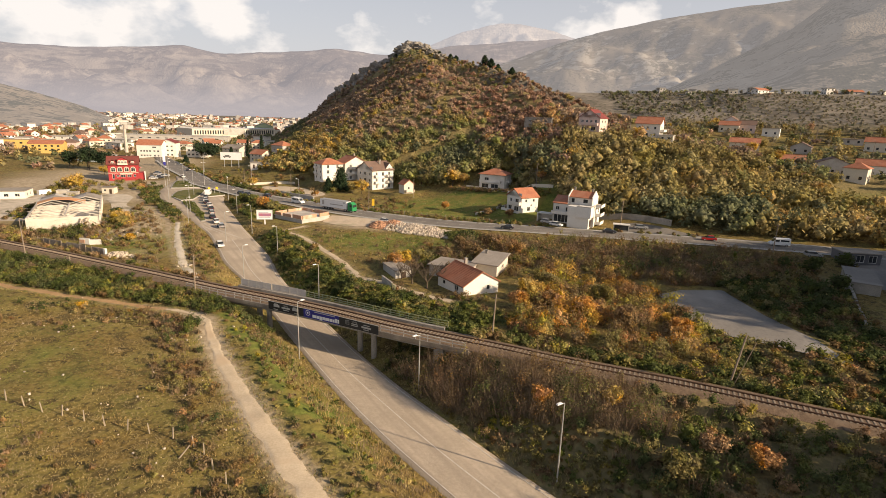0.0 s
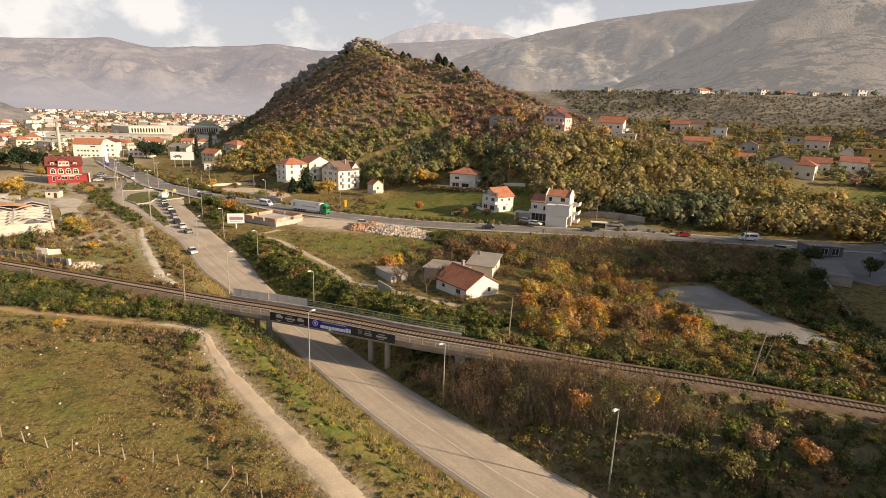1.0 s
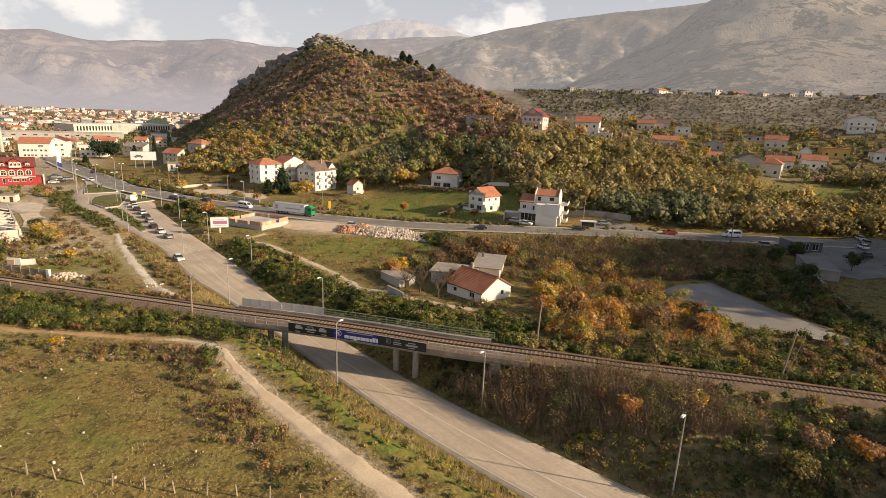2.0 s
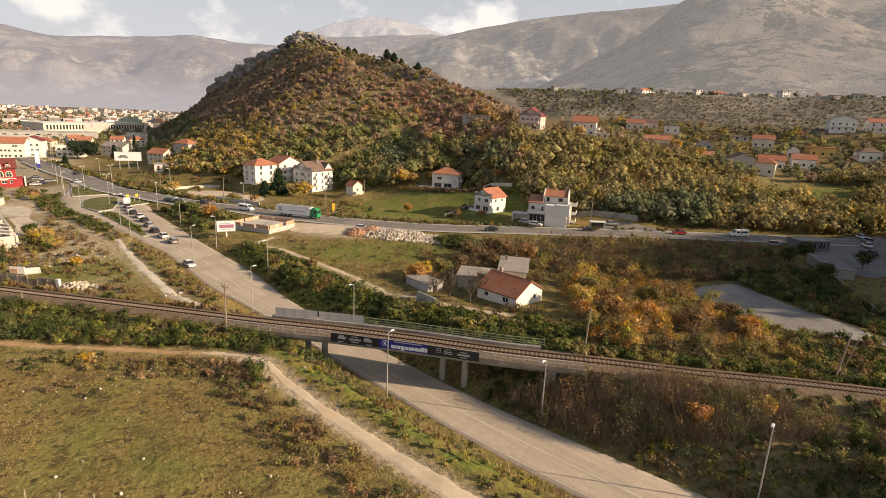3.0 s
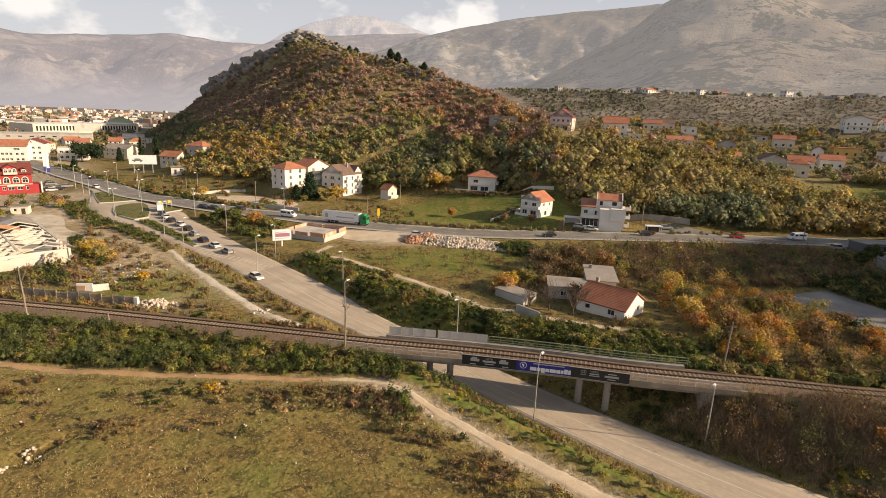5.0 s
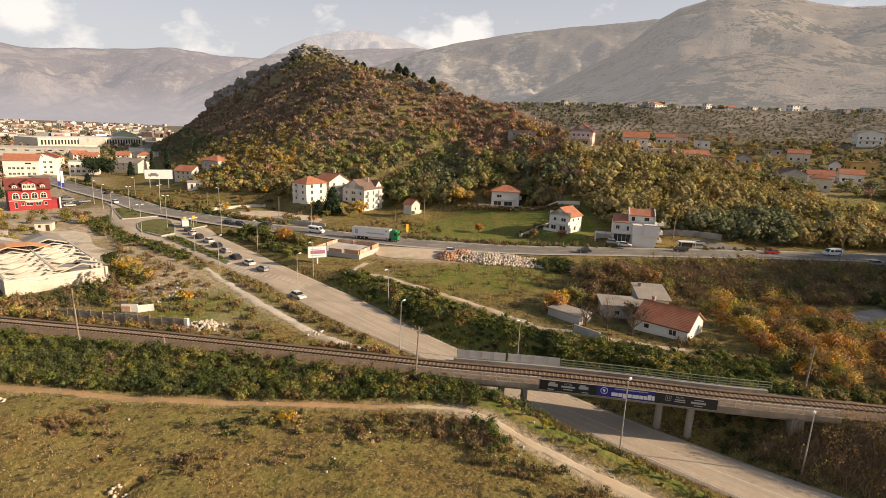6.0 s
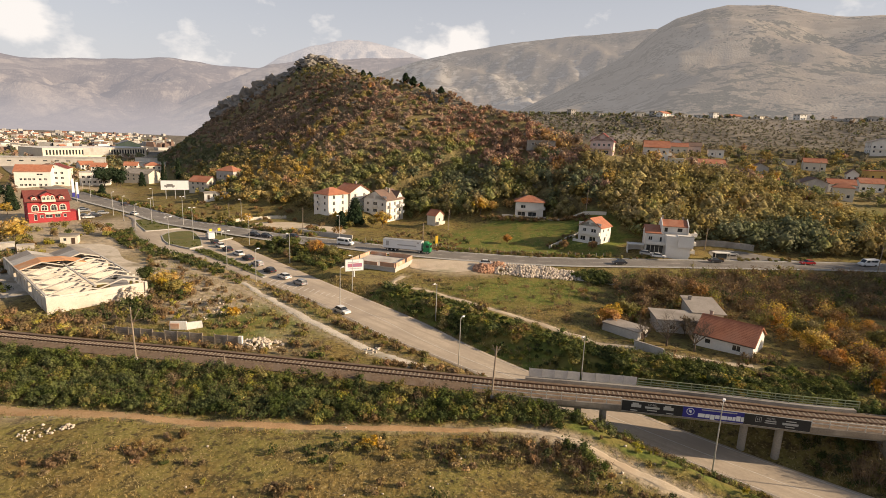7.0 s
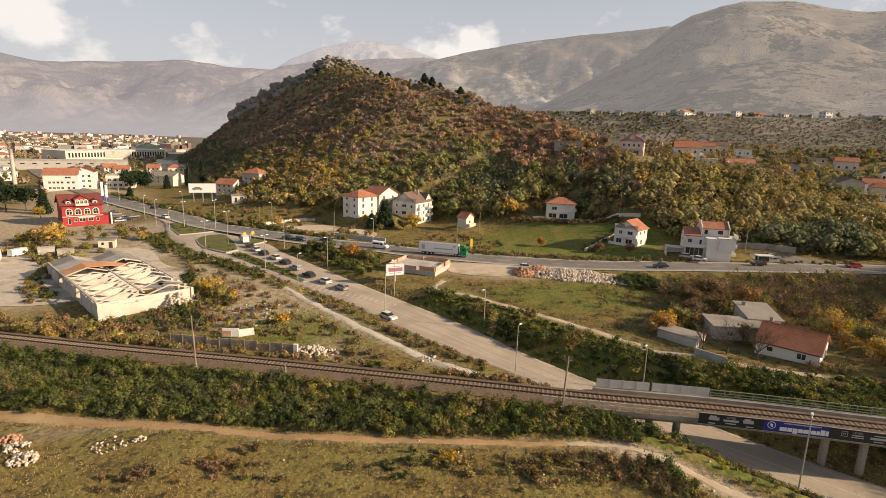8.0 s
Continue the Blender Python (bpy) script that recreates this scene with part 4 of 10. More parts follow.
railing(13.3, B1 - 0.5, NEAR - 0.1, -0.28, 1.0, M_CONCRETE_LIGHT, 2.0, 0.05)
railing(-7.2, B1 - 6, FAR, -0.12, 1.15, M_GREENRAIL, 1.9, 0.05, (1.0, 0.62, 0.3))


def mesh_panels(s0, s1):
    n = round((s1 - s0) / 1.95)
    for i in range(n):
        a, b = s0 + (s1 - s0) * i / n, s0 + (s1 - s0) * (i + 1) / n
        fr = part("fence_panel", strip_solid(a + 0.06, b - 0.06, (FAR - 0.02, FAR + 0.02), (0.0, 1.25), 2), M_PANEL, bridge, "grey wire-mesh railing panel")
        p, t, w = on_rail(a)
        q = p + w * FAR
        part("railing_post", Geo().box((q.x, q.y, q.z + 0.6), (0.1, 0.1, 1.45), math.atan2(t.y, t.x)), M_STEEL, bridge)


M_PANEL = mat("wire_mesh", (0.60, 0.57, 0.53), (0.50, 0.475, 0.44), 3.0, 0.6, 0, 0.3)
mesh_panels(-23, -15.4)
mesh_panels(-15.1, -7.3)

# advertising panels on the near railing: plain shapes and bars, with the readable words
M_BLACKSIGN = mat("black_sign", (0.022, 0.022, 0.024), (0.03, 0.03, 0.032), 0.7, 0.5)
M_BLUESIGN = mat("blue_sign", (0.035, 0.035, 0.24), (0.028, 0.028, 0.20), 0.7, 0.45)
M_SIGNWHITE = mat("sign_white", (0.74, 0.74, 0.74), (0.68, 0.68, 0.68), 0.7, 0.5)
M_SIGNGREY = mat("sign_grey", (0.42, 0.41, 0.39), (0.36, 0.35, 0.34), 0.7, 0.5)


def word(text, size, material, parent, m):
    """Lettering in the built-in font, made into a mesh."""
    cu = bpy.data.curves.new("lettering", "FONT")
    cu.body, cu.size, cu.extrude, cu.align_x, cu.align_y = text, size, 0.006, "CENTER", "CENTER"
    tmp = new("lettering", cu)
    dg = bpy.context.evaluated_depsgraph_get()
    me = bpy.data.meshes.new_from_object(tmp.evaluated_get(dg))
    bpy.data.objects.remove(tmp)
    me.materials.clear()
    me.materials.append(material)
    ob = new("lettering", me)
    ob.parent = parent
    ob.matrix_basis = m
    return ob


def banner(s0, s1, material, label, zlo=-0.95, zhi=0.62):
    p, t, w = on_rail((s0 + s1) / 2)
    W, hh = s1 - s0, zhi - zlo
    q = p + w * (NEAR - 0.34)
    ang = math.degrees(math.atan2(t.y, t.x))
    e = thing("advertising_panel", q.x, q.y, q.z + (zlo + zhi) / 2, ang, label, "sign", "advertising panels on the bridge")
    part("board", Geo().box((0, 0, 0), (W, 0.08, hh)), material, e)
    fr = Geo()
    for z in (-hh / 2, hh / 2):
        fr.box((0, 0, z), (W + 0.06, 0.1, 0.05))
    part("frame", fr, M_STEEL, e)
    return e, W, hh


def bars(e, name, rects, material):
    for x, z, w, h in rects:
        part(name, Geo().box((x, -0.05, z), (w, 0.02, h)), material, e)


e, W, hh = banner(-10.5, -2.55, M_BLACKSIGN, "black advertising panel with grey pictures of houses")
word("HOTEL", 0.36, M_SIGNGREY, e, pose(0, -0.06, 0.42, 90, 0, 0))
bars(e, "text_bar", [(0, 0.02, 1.9, 0.28), (0, -0.38, 1.3, 0.14), (-2.35, -0.55, 0.9, 0.14), (2.35, -0.55, 0.9, 0.14)], M_SIGNGREY)
for sx in (-2.1, 2.1):
    g = Geo()
    g.box((sx, -0.055, 0.12), (1.3, 0.02, 0.42)).box((sx - 0.1, -0.055, 0.42), (0.8, 0.02, 0.24))
    part("picture", g, M_SIGNGREY, e)
e, W, hh = banner(-2.5, 5.2, M_BLUESIGN, "blue advertising banner with white emblem and lettering")
g = Geo()
g.tube((-2.9, -0.05, 0.12), (-2.9, -0.065, 0.12), 0.5, 0.5, 20)
part("emblem", g, M_SIGNWHITE, e)
part("emblem_centre", Geo().tube((-2.9, -0.066, 0.12), (-2.9, -0.075, 0.12), 0.42, 0.42, 20), M_BLUESIGN, e)
part("emblem_wing", Geo().box((-2.87, -0.08, 0.09), (0.2, 0.01, 0.42)).box((-3.03, -0.08, 0.21), (0.12, 0.01, 0.3)), M_SIGNWHITE, e)
x = -1.9
for wd, up, dn in ((0.85, 0, 0), (0.55, 0, 0), (0.55, 0, 0.18), (0.55, 0, 0), (0.85, 0, 0), (0.55, 0, 0), (0.38, 0, 0), (0.52, 0.2, 0), (0.36, 0.14, 0)):
    bars(e, "letter_bar", [(x + wd / 2, -0.27 + (up - dn) / 2, wd, 0.52 + up + dn)], M_SIGNWHITE)
    x += wd + 0.07
bars(e, "slogan_bar", [(0.7, 0.54, 4.4, 0.14)], M_SIGNGREY)
e, W, hh = banner(5.25, 13.2, M_BLACKSIGN, "black advertising panel with grey lettering")
word("H", 0.5, M_SIGNGREY, e, pose(-2.25, -0.06, 0.15, 90, 0, 0))
bars(e, "emblem_frame", [(-2.25, 0.48, 0.7, 0.05), (-2.25, -0.18, 0.7, 0.05), (-2.58, 0.15, 0.05, 0.7), (-1.92, 0.15, 0.05, 0.7)], M_SIGNGREY)
word("HOTEL", 0.36, M_SIGNGREY, e, pose(-0.75, -0.06, 0.42, 90, 0, 0))
bars(e, "text_bar", [(-0.75, 0.08, 1.3, 0.16), (-0.75, -0.2, 1.4, 0.12), (1.65, 0.35, 1.2, 0.14), (1.6, -0.05, 1.9, 0.3), (1.6, -0.45, 1.1, 0.12)], M_SIGNGREY)


# ---- lamps, poles, fence ----
def street_lamp(x, y, z, h, rz, arms=1, label="slim grey steel street lamp with a white head"):
    e = thing("street_lamp", x, y, z - 0.3, rz, label, "street lamp", "street lamps")
    g = Geo().tube((0, 0, 0), (0, 0, h * 0.5), 0.105, 0.085, 8).tube((0, 0, h * 0.5), (0, 0, h), 0.085, 0.055, 8)
    part("pole", g, M_STEEL, e)
    part("base_plate", Geo().box((0, 0, 0.25), (0.36, 0.36, 0.3), 0, 0.7), M_CONCRETE, e)
    for k in range(arms):
        sx = -1 if k else 1
        part("arm", Geo().tube((0, 0, h - 0.06), (0.55 * sx, 0, h + 0.12), 0.04, 0.035, 6), M_STEEL, e)
        head = Geo().box((0.85 * sx, 0, h + 0.17), (0.78, 0.30, 0.16), 0, 0.75)
        part("lamp_head", head, M_SIGNWHITE, e, "white lamp head")
    return e


for x, y, z, h, rz in ((-22.7, 82.7, -4.8, 10.8, 40), (-2.3, 73.6, -5.0, 9.7, 215), (14.4, 52.9, -4.5, 10.7, 215), (-25.5, 110.0, -4.1, 8.6, 215), (-43.4, 140.2, -2.95, 9.0, 215),
                       (-44.9, 119.1, -3.95, 9.7, 40), (-62.5, 153.5, -2.4, 9.2, 40), (-58.5, 164, -1.9, 9.2, 215)):
    street_lamp(x, y, z, h, rz)
for x, y, z, h, rz, arms in ((-81.5, 171, -1.7, 9.5, 40, 1), (-90.2, 191.4, -1.2, 10, 40, 2), (-73.2, 191.2, -1.0, 9, 215, 1), (-85.6, 215.1, -0.3, 9.5, 120, 2), (-108.8, 213.4, -0.6, 10, 40, 2), (-103.6, 224.2, -0.2, 11, 40, 2),
                             (-111.1, 252, 0.1, 11, 60, 2), (-122.5, 255.7, 0, 10, 60, 2), (-125, 243.2, -0.2, 9.5, 60, 1), (-134.3, 265.4, 0, 9.5, 60, 1), (-141.7, 279.8, 0, 9.5, 60, 1), (-168, 341, -0.2, 9.5, 60, 1), (-169.1, 326, -0.2, 10, 60, 1),
                             (-56.9, 214.7, 0.6, 9, 215, 1), (-91, 258, 0.6, 9, 215, 1), (-130.5, 297, 0.4, 9, 215, 1), (-185, 385, -0.6, 9, 60, 1)):
    street_lamp(x, y, z, h, rz, arms, "grey steel street lamp by the junction")


def utility_pole(x, y, z, h, lean, arms, label="weathered leaning utility pole beside the railway"):
    e = thing("utility_pole", x, y, z - 0.4, 0, label, "utility pole", "poles along the railway")
    e.matrix_basis = pose(x, y, z - 0.4, lean[0], lean[1], -25)
    part("pole", Geo().tube((0, 0, 0), (0, 0, h), 0.15, 0.10, 8), M_WOOD, e)
    for a, b in arms:
        part("cross_arm", Geo().tube(a, b, 0.05, 0.05, 6), M_WOOD, e)
    part("footing", Geo().box((0, 0, 0.3), (0.5, 0.5, 0.5), 0, 0.8), M_CONCRETE, e)
    return e


utility_pole(-96.6, 121.3, 1.3, 8.6, (0, -2), [((0.2, 0, 6.2), (1.5, 0, 8.4)), ((0.3, 0, 6.3), (1.7, 0, 6.9))])
utility_pole(-46.8, 98.6, 1.3, 7.8, (0, 2), [((0, 0, 6.6), (-0.6, 0, 7.9)), ((0, 0, 6.6), (0.5, 0.2, 7.8)), ((-0.7, 0, 7.3), (0.6, 0, 7.3))])
utility_pole(41.3, 68.2, 0.6, 8.2, (-4, 8), [((0.4, 0, 0), (1.5, 0.6, 7.4))])
utility_pole(9.6, 84.5, 0.4, 7.6, (0, 2), [((-0.7, 0, 6.9), (0.7, 0, 6.9))])
utility_pole(-83.5, 117.2, 1.2, 1.5, (0, 0), [], "short concrete marker post beside the railway")
for x, y, h in ((39.0, 219, 9.5), (94, 146, 8.5), (-28.5, 212, 8), (-12, 236, 8.5), (-68, 243, 9), (-96, 262, 8), (62, 180, 8), (120, 252, 9), (150, 262, 9), (86, 252, 10), (172, 300, 9), (196, 300, 9), (178, 262, 9), (208, 262, 9), (236, 262, 9), (212, 310, 9), (240, 300, 9)):
    e = utility_pole(x, y, hz(x, y), h, (0, 1), [((-0.6, 0, h - 0.5), (0.6, 0, h - 0.5))], "grey wooden utility pole")

POSTS = [(-52.4, 59.3), (-49.5, 58.4), (-46.6, 57.4), (-44, 56.9), (-40.7, 55.9), (-37.8, 55.1), (-34.8, 54.3), (-31.9, 53.7), (-28.8, 52.7), (-25.9, 51.4), (-24.2, 50.1), (-22.3, 47.8), (-20.2, 45.8), (-55.6, 60.2), (-58.8, 61.4)]
fence_post = thing("fence_post", POSTS[0][0], POSTS[0][1], hz(*POSTS[0]) - 0.2, 0, "pale concrete fence post standing in dry grass", "fence post", "fence posts in the field")
part("post", Geo().box((0, 0, 0.8), (0.13, 0.13, 1.7), 0, 0.75), mat("stained_post", (0.36, 0.30, 0.225), (0.25, 0.205, 0.15), 1.5, 0.9, 0.2), fence_post)
rng = random.Random(4)
for x, y in POSTS[1:]:
    copy_thing(fence_post, pose(x, y, hz(x, y) - 0.25, rng.uniform(-5, 5), rng.uniform(-7, 7), rng.uniform(0, 90)))
copy_thing(fence_post, pose(-26.5, 49.3, hz(-26, 49.3), 0, 42, 30))


# ---- houses ----
def wall_face(g, panes, a, ux, W, z0, z1, holes, nrm, deep=0.16):
    """One wall with window openings: cells around the holes, and reveals behind them."""
    us = sorted({0, W, *[q for u, v, w, h in holes for q in (u - w / 2, u + w / 2)]})
    vs = sorted({z0, z1, *[q for u, v, w, h in holes for q in (v - h / 2, v + h / 2)]})
    P = lambda u, v, d=0.0: (a[0] + ux[0] * u - nrm[0] * d, a[1] + ux[1] * u - nrm[1] * d, v)
    for u0, u1 in zip(us, us[1:]):
        for v0, v1 in zip(vs, vs[1:]):
            cu, cv = (u0 + u1) / 2, (v0 + v1) / 2
            if any(abs(cu - u) < w / 2 and abs(cv - v) < h / 2 for u, v, w, h in holes):
                continue
            g.face([P(u0, v0), P(u1, v0), P(u1, v1), P(u0, v1)])
    for u, v, w, h in holes:
        c = [(u - w / 2, v - h / 2), (u + w / 2, v - h / 2), (u + w / 2, v + h / 2), (u - w / 2, v + h / 2)]
        for (u0, v0), (u1, v1) in zip(c, c[1:] + c[:1]):
            g.face([P(u0, v0), P(u0, v0, deep), P(u1, v1, deep), P(u1, v1)])
        panes.append((P(u, v, deep), ux, nrm, w, h))


def roof_slab(g, a, b, c, d, t=0.16, rib=0.0, n=0):
    """A pitched roof plane a-b (eave) to d-c (ridge), with courses of tiles as shallow steps."""
    a, b, c, d = map(Vector, (a, b, c, d))
    n = max(1, n)
    for i in range(n):
        f0, f1 = i / n, (i + 1) / n
        p0, p1, q1, q0 = a.lerp(d, f0), b.lerp(c, f0), b.lerp(c, f1), a.lerp(d, f1)
        lift = Vector((0, 0, rib))
        g.slab([p0 + lift, p1 + lift, q1, q0], t)


def house(x, y, z, rz, w, d, h, roof="gable", rise=2.4, over=0.5, walls=None, tiles=None, wins=None, doors=(), balconies=(), chimneys=(), axis="x", label="", name="house", group="", frames=True, courses=0, category="house"):
    """A house about its base centre. wins: {face: [(u, v, width, height)]} with u from the face's left edge, seen from outside."""
    walls, tiles = walls or M_WHITE, tiles or M_ROOF
    e = thing(name, x, y, z, rz, label, category, group)
    X, Y = w / 2, d / 2
    faces = {"front": ((-X, -Y), (1, 0), w, (0, -1)), "right": ((X, -Y), (0, 1), d, (1, 0)), "back": ((X, Y), (-1, 0), w, (0, 1)), "left": ((-X, Y), (0, -1), d, (-1, 0))}
    g, panes = Geo(), []
    for key, (a, ux, W, nrm) in faces.items():
        wall_face(g, panes, a, ux, W, -1.5, h, [q for q in (wins or {}).get(key, []) if q[0] < W], nrm)
        if roof == "gable" and ((axis == "x") == (key in ("left", "right"))):
            g.face([(a[0], a[1], h), (a[0] + ux[0] * W, a[1] + ux[1] * W, h), (a[0] + ux[0] * W / 2, a[1] + ux[1] * W / 2, h + rise)])
    part("wall", g, walls, e)
    r = Geo()
    if roof == "gable":
        o, lo = over, h - rise * over / ((Y if axis == "x" else X) + 1e-6)
        if axis == "x":
            roof_slab(r, (-X - o, -Y - o, lo + 0.14), (X + o, -Y - o, lo + 0.14), (X + o, 0, h + rise + 0.14), (-X - o, 0, h + rise + 0.14), 0.16, 0.05, 1)
            roof_slab(r, (X + o, Y + o, lo + 0.14), (-X - o, Y + o, lo + 0.14), (-X - o, 0, h + rise + 0.14), (X + o, 0, h + rise + 0.14), 0.16, 0.05, 1)
            ridge = ((-X - o, 0, h + rise + 0.16), (X + o, 0, h + rise + 0.16))
        else:
            roof_slab(r, (X + o, -Y - o, lo + 0.14), (X + o, Y + o, lo + 0.14), (0, Y + o, h + rise + 0.14), (0, -Y - o, h + rise + 0.14), 0.16, 0.05, 1)
            roof_slab(r, (-X - o, Y + o, lo + 0.14), (-X - o, -Y - o, lo + 0.14), (0, -Y - o, h + rise + 0.14), (0, Y + o, h + rise + 0.14), 0.16, 0.05, 1)
            ridge = ((0, -Y - o, h + rise + 0.16), (0, Y + o, h + rise + 0.16))
        rf = part("roof", r, tiles, e)
        if courses:
            for s in (-1, 1):
                for k in range(courses):
                    f0, f1 = k / courses, (k + 1.25) / courses
                    y0, y1 = s * (Y + o) * (1 - f0), s * (Y + o) * (1 - min(f1, 1))
                    z0, z1 = lo + (h + rise - lo) * f0 + 0.24, lo + (h + rise - lo) * min(f1, 1) + 0.17
                    tc = Geo()
                    nx = int((w + 2 * o) / 0.34)
                    for q in range(nx):
                        x0, x1 = -X - o + (w + 2 * o) * q / nx, -X - o + (w + 2 * o) * (q + 1) / nx
                        xm = (x0 + x1) / 2
                        ring = [(x0, y0, z0 - 0.05), (xm, y0, z0), (x1, y0, z0 - 0.05)], [(x0, y1, z1 - 0.05), (xm, y1, z1), (x1, y1, z1 - 0.05)]
                        for j in (0, 1):
                            tc.face([ring[0][j], ring[0][j + 1], ring[1][j + 1], ring[1][j]])
                        tc.face([(x0, y0, z0 - 0.12), (x1, y0, z0 - 0.12), ring[0][2], ring[0][1], ring[0][0]])
                    part("tile_course", tc, tiles, rf)
        part("ridge_tiles", Geo().tube(ridge[0], ridge[1], 0.13, 0.13, 6), tiles, rf)
        if courses:
            part("gutter", Geo().tube((-X - o, -Y - o, lo + 0.02), (X + o, -Y - o, lo + 0.02), 0.07, 0.07, 6), M_DARKFRAME, rf)
    elif roof == "hip":
        o = over
        A, B = X + o, Y + o
        k = max(0.0, A - B) if A > B else 0.0
        ry = max(0.0, B - A)
        for p, q, s, t in ((((-A, -B), (A, -B), (k, -ry), (-k, -ry))), (((A, -B), (A, B), (k, ry), (k, -ry))), (((A, B), (-A, B), (-k, ry), (k, ry))), (((-A, B), (-A, -B), (-k, -ry), (-k, ry)))):
            roof_slab(r, (*p, h), (*q, h), (*s, h + rise), (*t, h + rise), 0.14, 0.04, 1)
        part("roof", r, tiles, e)
    elif roof == "flat":
        r.box((0, 0, h + 0.1), (w + 2 * over, d + 2 * over, 0.24))
        part("roof", r, tiles, e)
    elif roof == "mono":
        o = over
        r.slab([(-X - o, -Y - o, h + 0.15), (X + o, -Y - o, h + 0.15), (X + o, Y + o, h + rise), (-X - o, Y + o, h + rise)], 0.2)
        part("roof", r, tiles, e)
        up = Geo()
        up.face([(X, -Y, h), (X, Y, h), (X, Y, h + rise - 0.1)])
        up.face([(-X, Y, h), (-X, -Y, h), (-X, Y, h + rise - 0.1)])
        up.face([(X, Y, h), (-X, Y, h), (-X, Y, h + rise - 0.1), (X, Y, h + rise - 0.1)])
        part("upper_wall", up, walls, e)
    for (px, py, pz), ux, nrm, ww, wh in panes:
        ang = math.atan2(ux[1], ux[0])
        win = part("window", Geo().box((px, py, pz), (ww, 0.03, wh), ang), M_GLASS, e)
        if frames:
            f = Geo()
            q = lambda u, v, su, sv: f.box((px + ux[0] * u + nrm[0] * 0.04, py + ux[1] * u + nrm[1] * 0.04, pz + v), (su, 0.07, sv), ang)
            q(-ww / 2 + 0.05, 0, 0.1, wh), q(ww / 2 - 0.05, 0, 0.1, wh), q(0, wh / 2 - 0.05, ww, 0.1), q(0, -wh / 2 + 0.05, ww, 0.1)
            if ww > 1.1:
                q(0, 0, 0.07, wh)
            part("window_frame", f, M_FRAME, win)
    for key, u, v0, dw, dh in doors:
        a, ux, W, nrm = faces[key]
        part("door", Geo().box((a[0] + ux[0] * u + nrm[0] * 0.02, a[1] + ux[1] * u + nrm[1] * 0.02, v0 + dh / 2), (dw, 0.08, dh), math.atan2(ux[1], ux[0])), M_DARKFRAME, e)
    for key, u, v, bw, out in balconies:
        a, ux, W, nrm = faces[key]
        ang = math.atan2(ux[1], ux[0])
        cx, cy = a[0] + ux[0] * u + nrm[0] * out / 2, a[1] + ux[1] * u + nrm[1] * out / 2
        bal = part("balcony", Geo().box((cx, cy, v), (bw, out, 0.18), ang), walls, e)
        ra = Geo()
        ra.box((a[0] + ux[0] * u + nrm[0] * (out - 0.05), a[1] + ux[1] * u + nrm[1] * (out - 0.05), v + 0.55), (bw, 0.1, 0.95), ang)
        for sgn in (-1, 1):
            ra.box((cx + ux[0] * sgn * (bw / 2 - 0.05), cy + ux[1] * sgn * (bw / 2 - 0.05), v + 0.55), (0.1, out, 0.95), ang)
        part("parapet", ra, walls, bal)
    for cx, cy, ctop in chimneys:
        ch = part("chimney", Geo().box((cx, cy, ctop - 1.2), (0.55, 0.55, 2.4)), M_CONCRETE, e)
        part("chimney_cap", Geo().box((cx, cy, ctop + 0.05), (0.75, 0.75, 0.12)), M_CONCRETE, ch)
    return e


def cols(us, vs, w=1.1, h=1.3):
    return [(u, v, w, h) for v in vs for u in us]


# the red-roofed cottage by the railway and its outbuildings
house(6.6, 111.3, -0.9, -57.7, 9.9, 9.0, 3.0, "gable", 2.5, 0.35, M_WHITE, M_ROOF, {"front": [(2.3, 1.9, 1.1, 1.0), (7.2, 1.9, 1.5, 1.2)], "right": [(6.4, 2.0, 1.0, 1.1)]}, chimneys=[(-4.2, 2.2, 6.0)], courses=14,
      label="white single-storey cottage with a red tiled roof", name="cottage", category="house")
house(3.8, 122.3, -0.9, -24, 9.5, 7.0, 2.9, "flat", 0.5, 0.4, M_GREYWALL, M_ROOF_GREY, {"front": [(3.0, 1.5, 1.2, 1.1)]}, label="low grey annexe with a flat concrete roof", name="annexe", category="outbuilding")
house(12.8, 125.6, -0.8, -24, 6.0, 8.5, 3.1, "mono", 1.2, 0.5, M_CREAM, M_ROOF_GREY, {"right": [(4.5, 2.0, 1.6, 0.9)]}, chimneys=[(-2, 2.5, 4.8)], label="small house with a grey lean-to roof", name="lean_to_house")
house(-9.5, 121.2, -1.0, -62, 7.5, 4.2, 2.2, "flat", 0.2, 0.15, M_GREYWALL, M_ROOF_GREY, {}, doors=[("right", 2.0, 0.0, 1.2, 1.9)], label="grey concrete shed by the dirt lane", name="shed", category="shed")
# yard wall
e = thing("yard_wall", -11.0, 111.8, -1.0, -62, "grey block wall with a green gate by the cottage", "wall")
part("wall", Geo().box((0, 0, 0.95), (5.4, 0.3, 2.0)), M_GREYWALL, e)
part("wall_coping", Geo().box((0, 0, 2.0), (5.5, 0.42, 0.1)), M_CONCRETE, e)
gate = Geo()
for k in range(7):
    gate.box((3.0 + 0.2 * k, 0, 0.85), (0.06, 0.05, 1.6))
gate.box((3.6, 0, 1.6), (1.4, 0.06, 0.08)).box((3.6, 0, 0.2), (1.4, 0.06, 0.08)).box((2.85, 0, 0.9), (0.18, 0.18, 2.0)).box((4.4, 0, 0.9), (0.18, 0.18, 2.0))
part("gate", gate, M_GREENRAIL, e, "green metal gate")

